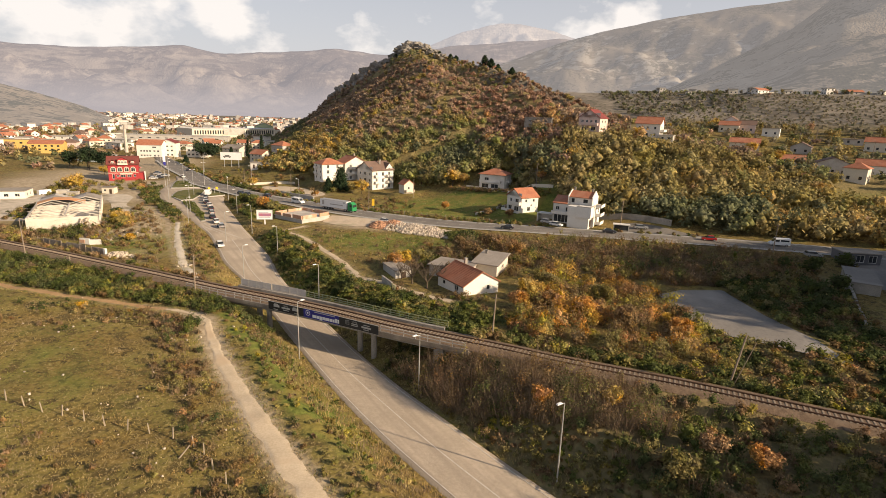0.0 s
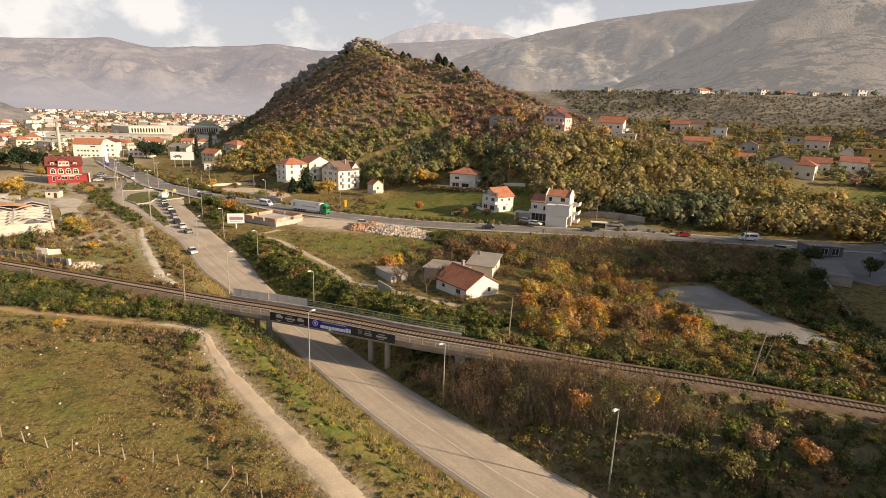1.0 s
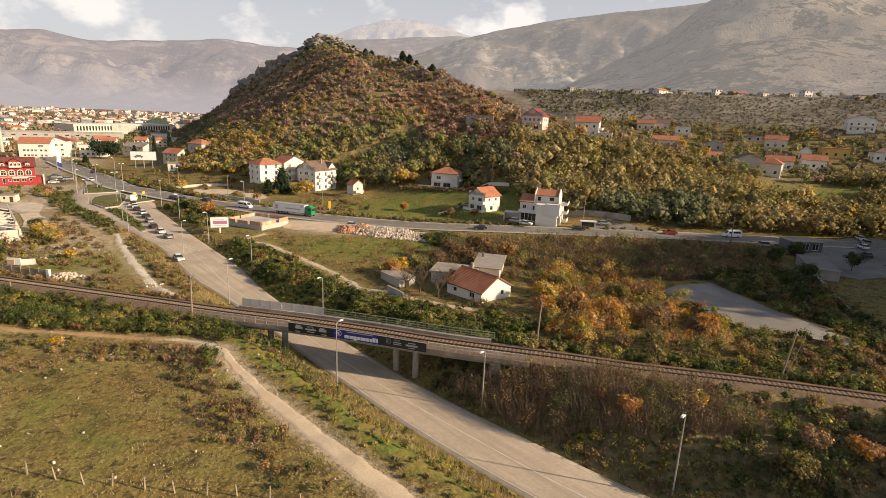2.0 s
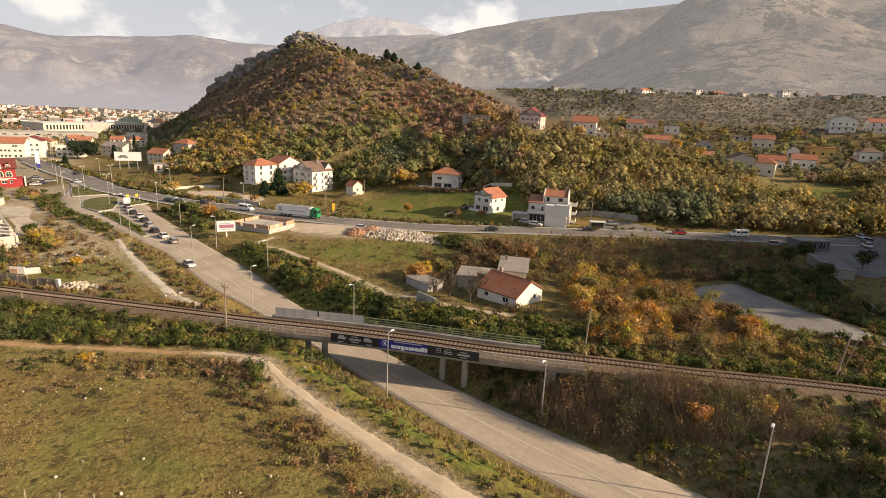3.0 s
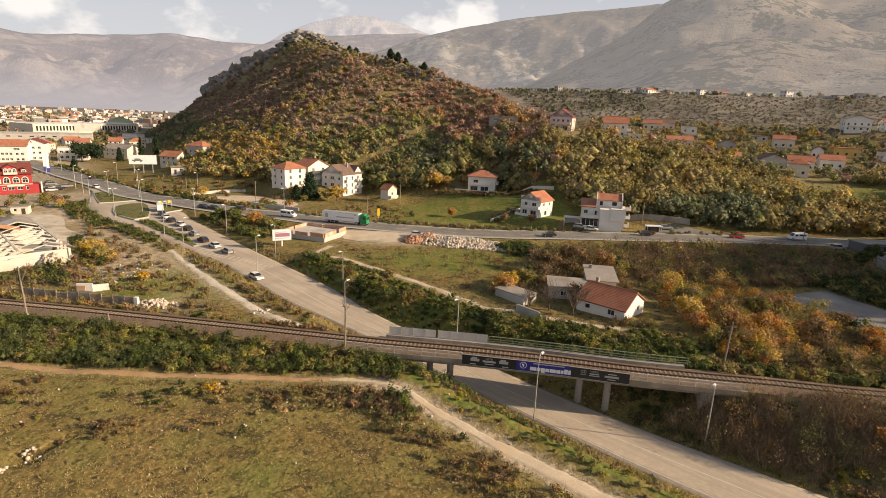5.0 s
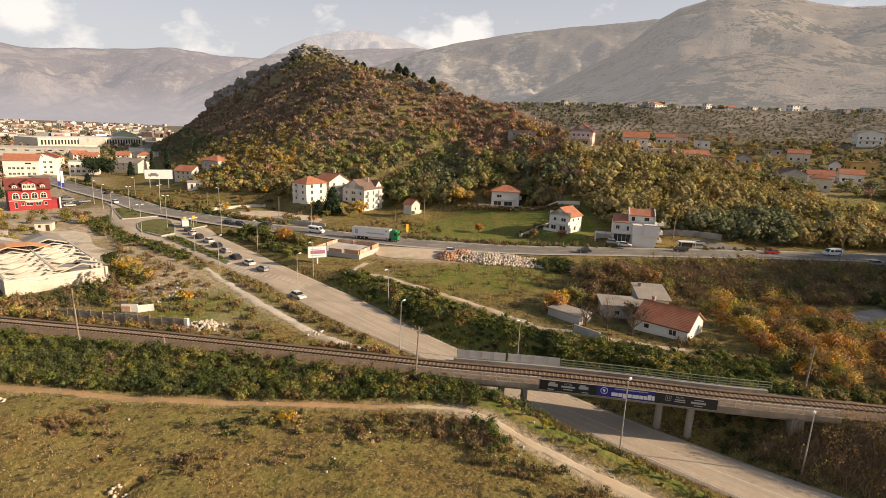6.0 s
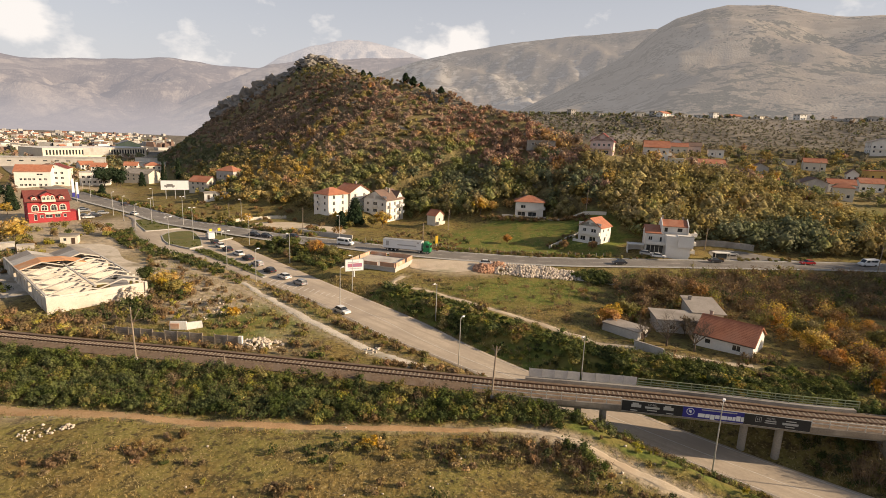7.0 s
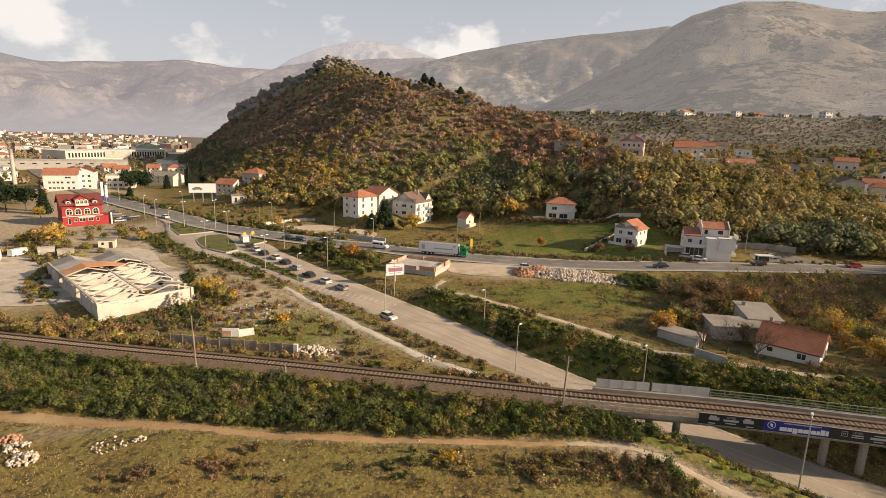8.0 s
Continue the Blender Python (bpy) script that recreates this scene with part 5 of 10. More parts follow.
# houses along the main road
house(24.4, 239.5, 5.2, -25, 11.4, 9.6, 6.5, "hip", 2.3, 0.7, M_WHITE, M_ROOF, {"front": [(3.2, 4.4, 2.0, 1.5), (2.6, 1.4, 3.2, 2.0), (7.0, 1.4, 3.4, 2.0)], "right": [(4.0, 4.4, 1.2, 1.3), (6.5, 1.4, 1.4, 1.6)]}, balconies=[("front", 5, 3.0, 9.6, 0.9), ("right", 6, 3.0, 4, 1.0)], chimneys=[(-2, 1, 8.6)],
      label="white two-storey house with a red hipped roof")
house(30.8, 198.6, 2.2, -58, 8.3, 8.0, 5.9, "gable", 2.7, 0.5, M_WHITE, M_ROOF, {"front": [(2.2, 4.4, 1.2, 1.4), (5.6, 4.4, 1.9, 1.5), (1.8, 1.5, 2.0, 1.6), (5.4, 1.4, 2.4, 1.9), (4.1, 6.9, 0.8, 0.8)], "right": [(2.2, 4.6, 0.9, 1.1), (5.8, 4.6, 0.9, 1.1), (3.6, 1.5, 1.4, 1.6)]}, balconies=[("front", 5.0, 3.1, 6.4, 1.1), ("front", 3.6, 0.1, 9.4, 1.8)], axis="y",
      label="white two-storey house with a red gabled roof")
def villa(x, y, z, rz):
    """Stepped white house: a wide lower block, a red-roofed upper storey between party walls, box balconies in front and at the side."""
    e = house(x, y, z, rz, 14.0, 7.4, 6.2, "flat", 0.2, 0.1, M_WHITE, M_CONCRETE_LIGHT, {"front": [(1.5, 4.7, 1.3, 1.3), (4.7, 4.5, 0.8, 1.6)], "right": [(1.8, 4.6, 1.2, 1.9), (5.4, 4.6, 1.2, 1.9), (3.5, 1.4, 2.2, 2.0)], "left": [(3.0, 4.6, 1.2, 1.4)]}, label="large white house with stepped terraces and red roofs", name="villa")
    # lean-to roof over the left part
    r = Geo().slab([(-7.3, -4.0, 6.5), (-2.3, -4.0, 6.5), (-2.3, 1.2, 8.6), (-7.3, 1.2, 8.6)], 0.18)
    r.slab([(-7.3, 1.2, 8.6), (-2.3, 1.2, 8.6), (-2.3, 4.0, 6.9), (-7.3, 4.0, 6.9)], 0.18)
    part("side_roof", r, M_ROOF, e, "red tiled side roof")
    up = Geo()
    up.face([(-7.0, 3.7, 6.3), (-7.0, -3.7, 6.3), (-7.0, 1.2, 8.4)])
    part("side_gable", up, M_WHITE, e)
    # upper storey
    g, panes = Geo(), []
    wall_face(g, panes, (-2.0, -2.2), (1, 0), 7.6, 6.3, 8.9, [(1.2, 7.6, 1.0, 1.4), (5.4, 7.7, 1.5, 1.2)], (0, -1))
    wall_face(g, panes, (5.6, -2.2), (0, 1), 5.8, 6.3, 8.9, [(2.6, 7.6, 1.2, 1.3)], (1, 0))
    top = part("upper_storey", g, M_WHITE, e)
    for (px, py, pz), ux, nrm, ww, wh in panes:
        part("window", Geo().box((px, py, pz), (ww, 0.04, wh), math.atan2(ux[1], ux[0])), M_GLASS, top)
    r = Geo().slab([(-2.1, -2.8, 8.9), (5.7, -2.8, 8.9), (5.7, 0.8, 10.7), (-2.1, 0.8, 10.7)], 0.18).slab([(5.7, 4.2, 8.9), (-2.1, 4.2, 8.9), (-2.1, 0.8, 10.7), (5.7, 0.8, 10.7)], 0.18)
    part("roof", r, M_ROOF, e)
    for px in (-2.2, 5.8):
        w = Geo()
        k = [(-3.1, 6.3), (4.4, 6.3), (4.4, 9.0), (0.8, 11.1), (-3.1, 9.2)]
        for s_ in (-0.14, 0.14):
            w.face([(px + s_, py, pz) for py, pz in (k if s_ > 0 else k[::-1])])
        for (y0, z0), (y1, z1) in zip(k, k[1:] + k[:1]):
            w.face([(px - 0.14, y0, z0), (px + 0.14, y0, z0), (px + 0.14, y1, z1), (px - 0.14, y1, z1)])
        part("party_wall", w, M_WHITE, e)
    for px, py, pt in ((-1.6, 2.0, 11.6), (4.6, 1.6, 11.4)):
        ch = part("chimney", Geo().box((px, py, pt - 1.0), (0.5, 0.5, 2.0)), M_CONCRETE, e)
        part("chimney_cap", Geo().box((px, py, pt + 0.05), (0.7, 0.7, 0.1)), M_CONCRETE, ch)
    # projecting front: ground storey, flush upper box and the deeper closed balcony beside it
    part("front_storey", Geo().box((2.6, -5.2, 0.9), (7.0, 3.0, 4.4)), M_WHITE, e)
    part("front_box", Geo().box((0.6, -5.3, 4.7), (3.4, 3.2, 3.2)), M_WHITE, e)
    box = part("box_balcony", Geo().box((4.6, -5.7, 4.75), (4.6, 4.0, 3.5)), M_WHITE, e, "closed white box balcony")
    part("parapet", Geo().box((4.6, -7.66, 6.6), (4.6, 0.12, 0.25)).box((6.84, -5.7, 6.6), (0.12, 3.8, 0.25)), M_CONCRETE_LIGHT, box)
    sh = part("shop_front", Geo().box((-3.9, -3.74, 1.3), (5.4, 0.06, 2.4)), M_GLASS, e, "dark glazed shop front")
    for k in range(5):
        part("glazing_bar", Geo().box((-6.5 + 1.3 * k, -3.80, 1.3), (0.12, 0.08, 2.5)), M_FRAME, sh)
    bal = part("balcony", Geo().box((-4.0, -4.5, 3.0), (6.2, 1.7, 0.2)), M_WHITE, e)
    part("parapet", Geo().box((-4.0, -5.3, 3.5), (6.2, 0.12, 0.9)), M_WHITE, bal)
    for v in (0.3, 3.1, 6.0):
        bal = part("balcony", Geo().box((7.9, 0.4, v), (1.8, 5.0, 0.2)), M_WHITE, e)
        part("parapet", Geo().box((8.75, 0.4, v + 0.5), (0.12, 5.0, 0.9)).box((7.9, -2.05, v + 0.5), (1.8, 0.12, 0.9)), M_WHITE, bal)
    part("carport", Geo().box((-9.8, -2.6, 2.3), (5.2, 3.4, 0.25)).box((-12.2, -2.6, 0.7), (0.3, 3.4, 3.2)).box((-9.8, -1.0, 0.7), (5.0, 0.25, 3.2)), M_WHITE, e, "low white carport with a flat roof")
    part("door", Geo().box((6.13, -4.6, 0.9), (0.08, 1.8, 2.3)), M_DARKFRAME, e)
    return e


villa(46.6, 180.6, 2.2, -30)
# apartment houses
house(-32.6, 267.3, -0.4, -45, 12, 13, 9.6, "gable", 3.6, 0.6, M_WHITE, M_ROOF_BROWN, {"front": cols((2.2, 9.8), (1.6, 4.6, 7.6)) + cols((6.0,), (1.6, 4.5, 7.5), 2.2, 1.9) + [(6, 10.6, 1.2, 1.2)], "right": cols((2.6, 6.5, 10.4), (1.7, 4.6, 7.6), 1.2, 1.9)}, balconies=[("right", 2.8, v, 3.4, 1.3) for v in (3.3, 6.3)] + [("right", 10.2, v, 3.6, 1.4) for v in (3.3, 6.3)] + [("front", 6.0, v, 3.0, 0.5) for v in (3.2, 6.2)], chimneys=[(2.0, 1.0, 14.0), (-1.5, 4.0, 13.8)], axis="y",
      label="white four-storey apartment house with a brown roof", name="apartment_house")
house(-27.2, 268.0, 8.6, -45, 4.5, 4.6, 1.2, "gable", 2.4, 0.2, M_WHITE, M_ROOF_BROWN, {"right": [(2.3, 0.8, 1.2, 1.3)]}, label="white dormer gable of the apartment house", name="dormer")
house(-55.5, 266.0, 3.0, -52, 9.0, 11.0, 8.2, "hip", 2.6, 0.6, M_WHITE, M_ROOF, {"front": cols((2.2, 6.6), (1.7, 4.5, 7.0)), "right": cols((3.0, 8.0), (1.7, 4.5, 7.0), 1.2, 1.7)}, balconies=[("front", 2.2, 3.2, 2.6, 0.9), ("front", 2.2, 5.9, 2.6, 0.9)],
      label="white three-storey house with a red hipped roof", name="apartment_house")
house(-45.5, 273.5, 2.8, -52, 9.5, 12.0, 8.8, "gable", 3.0, 0.6, M_WHITE, M_ROOF, {"front": cols((2.4, 7.0), (1.7, 4.5, 7.2)), "right": cols((3.0, 8.5), (1.7, 4.5, 7.2), 1.3, 1.7)}, balconies=[("right", 6, 3.2, 8, 1.4), ("right", 6, 6.0, 8, 1.4)], chimneys=[(1, 1, 13)],
      label="white three-storey house with a red gabled roof", name="apartment_house")
house(-40.0, 275.5, 0.8, -48, 8, 8, 4.6, "flat", 0.2, 0.2, M_WHITE, M_CONCRETE_LIGHT, {"front": cols((1.6, 4.0, 6.4), (1.6, 3.9), 1.6, 1.4)}, label="low white glazed wing between the apartment houses", name="glazed_wing")
house(-15.5, 243.0, hz(-15.5, 243.0) - 0.2, -52, 4.2, 5.4, 4.4, "gable", 1.9, 0.4, M_CREAM, M_ROOF, {"right": [(2.6, 2.6, 1.0, 1.2)]}, balconies=[("right", 2.6, 1.0, 4.4, 1.4)], axis="x", label="small cream hut with a red gabled roof", name="hut")

# unfinished brick building with a flat slab
e = thing("unfinished_building", -47.7, 183.5, -1.6, -36, "unfinished low building of grey concrete with bare brick parapets", "building")
part("wall", Geo().box((0, 0, 1.0), (14, 12, 2.6)), M_GREYWALL, e, "grey concrete ground storey")
part("slab", Geo().box((0, 0, 2.4), (14.4, 12.4, 0.2)), M_CONCRETE_LIGHT, e, "pale concrete slab")
for cx, cy, L_, ang in ((-5.2, -6.0, 3.2, 0), (-0.6, -6.0, 4.2, 0), (4.6, -6.0, 4.4, 0), (7.0, -2.8, 6.0, 90), (7.0, 3.6, 4.0, 90), (-7.0, -3.5, 4.8, 90), (-7.0, 2.8, 6.4, 90), (-4, 6, 5, 0), (3, 6, 7, 0)):
    rows_n = 4 + (cx * 3 + cy > 0)
    w_ob = part("parapet", Geo().box((cx, cy, 2.5 + rows_n * 0.12), (L_, 0.25, rows_n * 0.24), radians(ang)), M_BRICK, e, "bare orange brick parapet")
house(-139, 224.5, hz(-137, 224) - 0.1, 8, 4.6, 3.6, 2.6, "flat", 0.2, 0.3, M_CREAM, M_ROOF_GREY, {"front": [(1.2, 1.5, 0.9, 1.0)]}, doors=[("front", 3.4, 0, 1.0, 2.0)], label="small cream gatehouse with a flat roof", name="gatehouse", category="hut")


# ---- billboards and signs ----
def billboard(x, y, z, rz, w, h, leg, label, car=None, name="billboard"):
    e = thing(name, x, y, z - 0.3, rz, label, "billboard")
    part("board", Geo().box((0, 0, leg + h / 2), (w, 0.22, h)), M_SIGNWHITE, e)
    fr = Geo()
    for zz in (leg, leg + h):
        fr.box((0, -0.02, zz), (w + 0.1, 0.3, 0.1))
    for xx in (-w / 2, w / 2):
        fr.box((xx, -0.02, leg + h / 2), (0.1, 0.3, h + 0.1))
    part("frame", fr, M_STEEL, e)
    for xx in ((0,) if w < 6 else (-w / 3, 0, w / 3)):
        part("post", Geo().box((xx, 0.1, leg / 2), (0.35, 0.3, leg)), M_SIGNWHITE if w < 6 else M_STEEL, e)
    return e


e = billboard(-57.0, 172.0, -1.6, 10, 5.0, 3.1, 3.0, "white billboard with a red and blue picture on a single post")
part("picture", Geo().box((0.1, -0.13, 4.5), (3.9, 0.02, 1.0)), mat("poster_red", (0.45, 0.12, 0.13), (0.25, 0.18, 0.32), 1.2, 0.6), e, "red and blue poster picture")
bars(e, "text_bar", [(-0.3, 5.3, 3.0, 0.22), (0, 3.6, 3.4, 0.16)], mat("poster_grey", (0.42, 0.40, 0.45), (0.36, 0.34, 0.40), 1.0, 0.6))
for k in e.children:
    if k.name.startswith("text_bar"):
        k.location.y = -0.08
e = billboard(-126.5, 326, 1.5, 6, 12.5, 4.6, 4.4, "large white billboard with a picture of a grey car", name="large_billboard")
g = Geo()
g.box((-2.4, -0.13, 6.3), (4.6, 0.02, 0.7)).box((-2.3, -0.13, 6.95), (2.7, 0.02, 0.6), 0, 1)
g.tube((-3.7, -0.12, 5.95), (-3.7, -0.16, 5.95), 0.42, 0.42, 14).tube((-0.9, -0.12, 5.95), (-0.9, -0.16, 5.95), 0.42, 0.42, 14)
part("picture", g, mat("poster_car", (0.12, 0.12, 0.13), (0.2, 0.19, 0.18), 1.0, 0.6), e, "grey printed car")
e = thing("yellow_sign", -25.7, 204.0, hz(-25.7, 204) - 0.2, 10, "tall yellow sign on a post by the road", "sign")
part("post", Geo().box((0, 0, 1.2), (0.2, 0.2, 2.6)), M_STEEL, e)
part("board", Geo().box((0, -0.05, 3.3), (0.95, 0.18, 2.6)), mat("yellow_sign", (0.62, 0.40, 0.03), (0.56, 0.35, 0.03), 1.0, 0.5), e)
e = thing("bus_shelter", 58.6, 169.0, 1.6, -15, "small bus shelter with a flat white roof", "bus shelter")
part("roof", Geo().box((0, 0, 2.5), (5.2, 2.2, 0.25)), M_WHITE, e)
for sx, sy in ((-2.3, -0.8), (2.3, -0.8), (-2.3, 0.8), (2.3, 0.8)):
    part("post", Geo().box((sx, sy, 1.2), (0.14, 0.14, 2.5)), M_STEEL, e)
part("back_panel", Geo().box((0, 0.9, 1.3), (4.6, 0.08, 1.9)), M_GLASS, e)
e = thing("direction_sign", -97.5, 229, 0.1, 40, "yellow direction signs on posts on a traffic island", "sign")
for k, xx in enumerate((-1.6, 1.6)):
    part("board", Geo().box((xx, 0, 2.2), (1.0, 0.1, 1.1)), bpy.data.materials["yellow_sign"], e)
    for q in (-0.9, 0.9):
        part("post", Geo().box((xx + q, 0.1, 1.1), (0.1, 0.1, 2.4)), M_STEEL, e)


# ---- houses on the hill and the slope behind ----
def villager(x, y, rz, w, d, h, walls, tiles, roof="gable", rise=2.2, axis="x", label="white hillside house with a red tiled roof", dz=-0.3, name="house", balcony=False, group="houses on the slope"):
    rows_v = [1.6 + 2.8 * k for k in range(max(1, int(h // 2.8)))]
    us = lambda W: [W * (k + 0.5) / max(2, int(W // 3.2)) for k in range(max(2, int(W // 3.2)))]
    wins = {k: cols(us(W), rows_v, 1.1, 1.25) for k, W in (("front", w), ("right", d), ("left", d))}
    bal = [("front", w / 2, 2.9, w * 0.7, 1.2)] if balcony and h > 5 else ()
    return house(x, y, hz(x, y) + dz, rz, w, d, h, roof, rise, 0.5, walls, tiles, wins, balconies=bal, axis=axis, label=label, name=name, group=group, frames=False)


house(72.0, 263.5, 30.9, -38, 10.5, 9.5, 6.6, "gable", 3.6, 0.5, M_PINK, M_ROOF_DARK, {"front": cols((1.8, 4.0, 6.2, 8.4), (4.9,), 1.2, 1.3) + [(5.2, 8.2, 2.2, 1.0), (3.0, 1.5, 2.4, 1.8), (7.4, 1.5, 2.4, 1.8)], "right": cols((3, 6.5), (1.6, 4.8))}, balconies=[("front", 5.2, 3.1, 9.4, 1.4)], chimneys=[(-1, 3.5, 11)], axis="y", label="pink two-storey house with a maroon gabled roof")
house(96.8, 256.8, 29.2, -32, 11.0, 8.5, 6.6, "gable", 2.8, 0.5, M_WHITE, M_ROOF, {"front": cols((2.0, 5.4, 8.8), (1.6, 4.6)), "right": cols((2.4, 6.2), (1.6, 4.6), 1.3, 1.5)}, balconies=[("right", 4.5, 3.0, 7.5, 1.6)], label="white two-storey house with a long red roof")
house(102.0, 248.2, 27.9, -32, 6.0, 5.0, 3.0, "flat", 0.2, 0.2, M_CREAM, M_CONCRETE_LIGHT, {"front": cols((1.5, 4.2), (1.6,))}, label="low cream terrace house with a flat roof")
house(50.0, 285.0, 33.0, -22, 14, 7, 3.6, "flat", 0.2, 0.2, M_CONCRETE, M_ROOF_GREY, {"front": cols((3, 7, 11), (2.0,), 1.4, 1.2)}, label="low grey concrete building among the trees", name="concrete_building", category="building")
VILLAGE = (
    (182.6, 347.8, -40, 7.5, 7, 4.6, M_WHITE, M_ROOF_BROWN, "gable", "y", "white house with a brown gable"),
    (186.3, 335.9, -30, 9, 7, 4.6, M_PINK, M_ROOF_BROWN, "gable", "x", "pink house with a brown roof"),
    (176.5, 338, -35, 11, 7, 4.2, M_CREAM, M_ROOF, "gable", "x", "cream house with a long red roof"),
    (194.7, 324.6, -35, 9, 7, 4.4, M_WHITE, M_ROOF_GREY, "flat", "x", "white house with a flat roof"),
    (162, 292, -30, 14, 9, 4.0, M_CREAM, M_ROOF, "gable", "x", "low cream house with a broad orange-red roof"),
    (184.9, 280, -38, 9, 7, 3.6, M_GREYWALL, M_ROOF_BROWN, "gable", "y", "grey cottage with a brown gable"),
    (166, 256.6, -30, 10, 8, 3.6, M_CREAM, M_ROOF, "gable", "x", "low cream house with an orange-red roof"),
    (223.1, 278.4, -42, 11, 8, 5.0, M_CREAM, M_ROOF, "gable", "x", "cream two-storey house with a red gabled roof"),
    (223.1, 296.6, -30, 9, 6, 3.0, M_GREYWALL, M_ROOF_GREY, "flat", "x", "low grey house with a flat roof"),
    (289.4, 289.3, -35, 14, 10, 7.5, M_WHITE, M_ROOF_GREY, "gable", "y", "large white three-storey house with a grey roof"),
    (305, 278, -32, 12, 9, 6, M_WHITE, M_ROOF, "gable", "x", "white two-storey house with a red roof"),
    (216, 249.8, -45, 5.5, 6, 4, M_WHITE, M_ROOF_BROWN, "gable", "y", "small white house with a steep brown gable"),
    (228.2, 245, -30, 12, 8, 4.6, M_YELLOWWALL, M_ROOF, "flat", "x", "ochre house with a balcony and a flat red roof"),
    (168.4, 233, -28, 11, 9, 5.2, M_GREYWALL, M_ROOF_BROWN, "gable", "y", "grey house with a brown gabled roof"),
    (184.5, 231.2, -40, 11, 8, 4.4, M_WHITE, M_ROOF, "gable", "x", "white house with a long red roof"),
    (166.8, 215.9, -48, 8, 7, 5.4, M_CREAM, M_ROOF, "hip", "x", "cream two-storey house with a red hipped roof"),
    (201.1, 229.2, -35, 10, 7, 4.4, M_WHITE, M_ROOF, "gable", "x", "white single-storey house with a red roof"),
    (243, 231, -30, 10, 8, 4.4, M_WHITE, M_ROOF_BROWN, "hip", "x", "white house with a brown hipped roof"),
    (116.5, 262, -40, 6, 6, 3.4, M_WHITE, M_ROOF, "gable", "y", "small white house with a red gable"))
for x, y, rz, w, d, h, wm, rm, rf, ax, lab in VILLAGE:
    villager(x, y, rz, w, d, h, wm, rm, rf, 2.2, ax, lab, balcony=(h > 5.5))
UPPER = [(196, 572, 8), (214, 551, 6), (231, 522, 7), (256, 494, 7), (272, 480, 12), (277, 500, 6), (299, 486, 7), (309, 503, 6), (322, 489, 8), (331, 481, 7), (346, 470, 11), (352, 484, 6), (357, 452, 7), (381, 430, 8), (404, 398, 9), (418, 391, 7), (440, 366, 11), (452, 378, 7), (473, 345, 9), (243, 545, 6), (384, 452, 6)]
for k, (x, y, w) in enumerate(UPPER):
    wm, lab_w = ((M_WHITE, "white"), (M_CREAM, "cream"), (M_GREYWALL, "grey unfinished"))[(k * 5 + k // 3) % 3]
    red = k % 6 == 4
    villager(x, y, -30 + (k * 37 % 50), w, 6 + k % 3, (3.0, 5.6, 2.8, 4.4)[k % 4], wm, M_ROOF if red else (M_ROOF_GREY if k % 2 else M_CONCRETE_LIGHT), "gable" if red else "flat", 1.6, "x", lab_w + (" house with a red roof on the stony upper slope" if red else " flat-roofed house on the stony upper slope"), group="houses on the upper slope", dz=-0.8)
for x0, y0, x1, y1 in ((262, 484, 290, 488), (333, 476, 372, 452), (392, 414, 434, 384)):
    g = Geo()
    for j in range(8):
        f0, f1 = j / 8, (j + 1) / 8
        xa, ya, xb, yb = x0 + (x1 - x0) * f0, y0 + (y1 - y0) * f0, x0 + (x1 - x0) * f1, y0 + (y1 - y0) * f1
        g.box(((xa + xb) / 2, (ya + yb) / 2, hz((xa + xb) / 2, (ya + yb) / 2) + 0.4), (math.hypot(xb - xa, yb - ya) + 0.1, 0.5, 2.0), math.atan2(yb - ya, xb - xa))
    tagged(part("terrace_wall", g, M_CONCRETE_LIGHT), "pale terrace wall on the stony upper slope", "wall")

# ---- roofless hall ----
M_ORANGE_TILES = mat("orange_roof_tiles", (0.62, 0.31, 0.15), (0.52, 0.24, 0.11), 0.8, 0.9, 0.2, c3=(0.56, 0.36, 0.22))
M_RUIN = mat("weathered_plaster", (0.66, 0.61, 0.53), (0.54, 0.48, 0.41), 0.5, 0.95, 0.2, c3=(0.42, 0.37, 0.30))
e = thing("ruined_hall", -122.7, 175.2, -0.5, 31.0, "long roofless concrete hall with gabled cross walls", "ruin")
e.scale = (1, 1, 0.74)
W2, L2 = 9.0, 21.5
for sx in (-1, 1):
    n_bay = 11
    for k in range(n_bay + 1):
        part("column", Geo().box((sx * W2, -L2 + 2 * L2 * k / n_bay, 2.2), (0.5, 0.5, 4.6)), M_RUIN, e)
    for k in range(n_bay):
        c = -L2 + 2 * L2 * (k + 0.5) / n_bay
        full = (k * 7 + (sx > 0) * 3) % 4
        if sx > 0 and k < 3:
            continue
        part("side_wall", Geo().box((sx * W2, c, 0.6 if full == 1 else 1.9), (0.28, 3.9, 1.4 if full == 1 else 4.0)), M_RUIN, e)
    part("ring_beam", Geo().box((sx * W2, 0 if sx < 0 else 5.0, 4.55), (0.45, 2 * L2 if sx < 0 else 2 * L2 - 10, 0.35)), M_CONCRETE_LIGHT, e)
part("ring_beam", Geo().box((0, 0, 4.55), (0.4, 2 * L2 * 0.9, 0.3)), M_CONCRETE_LIGHT, e)
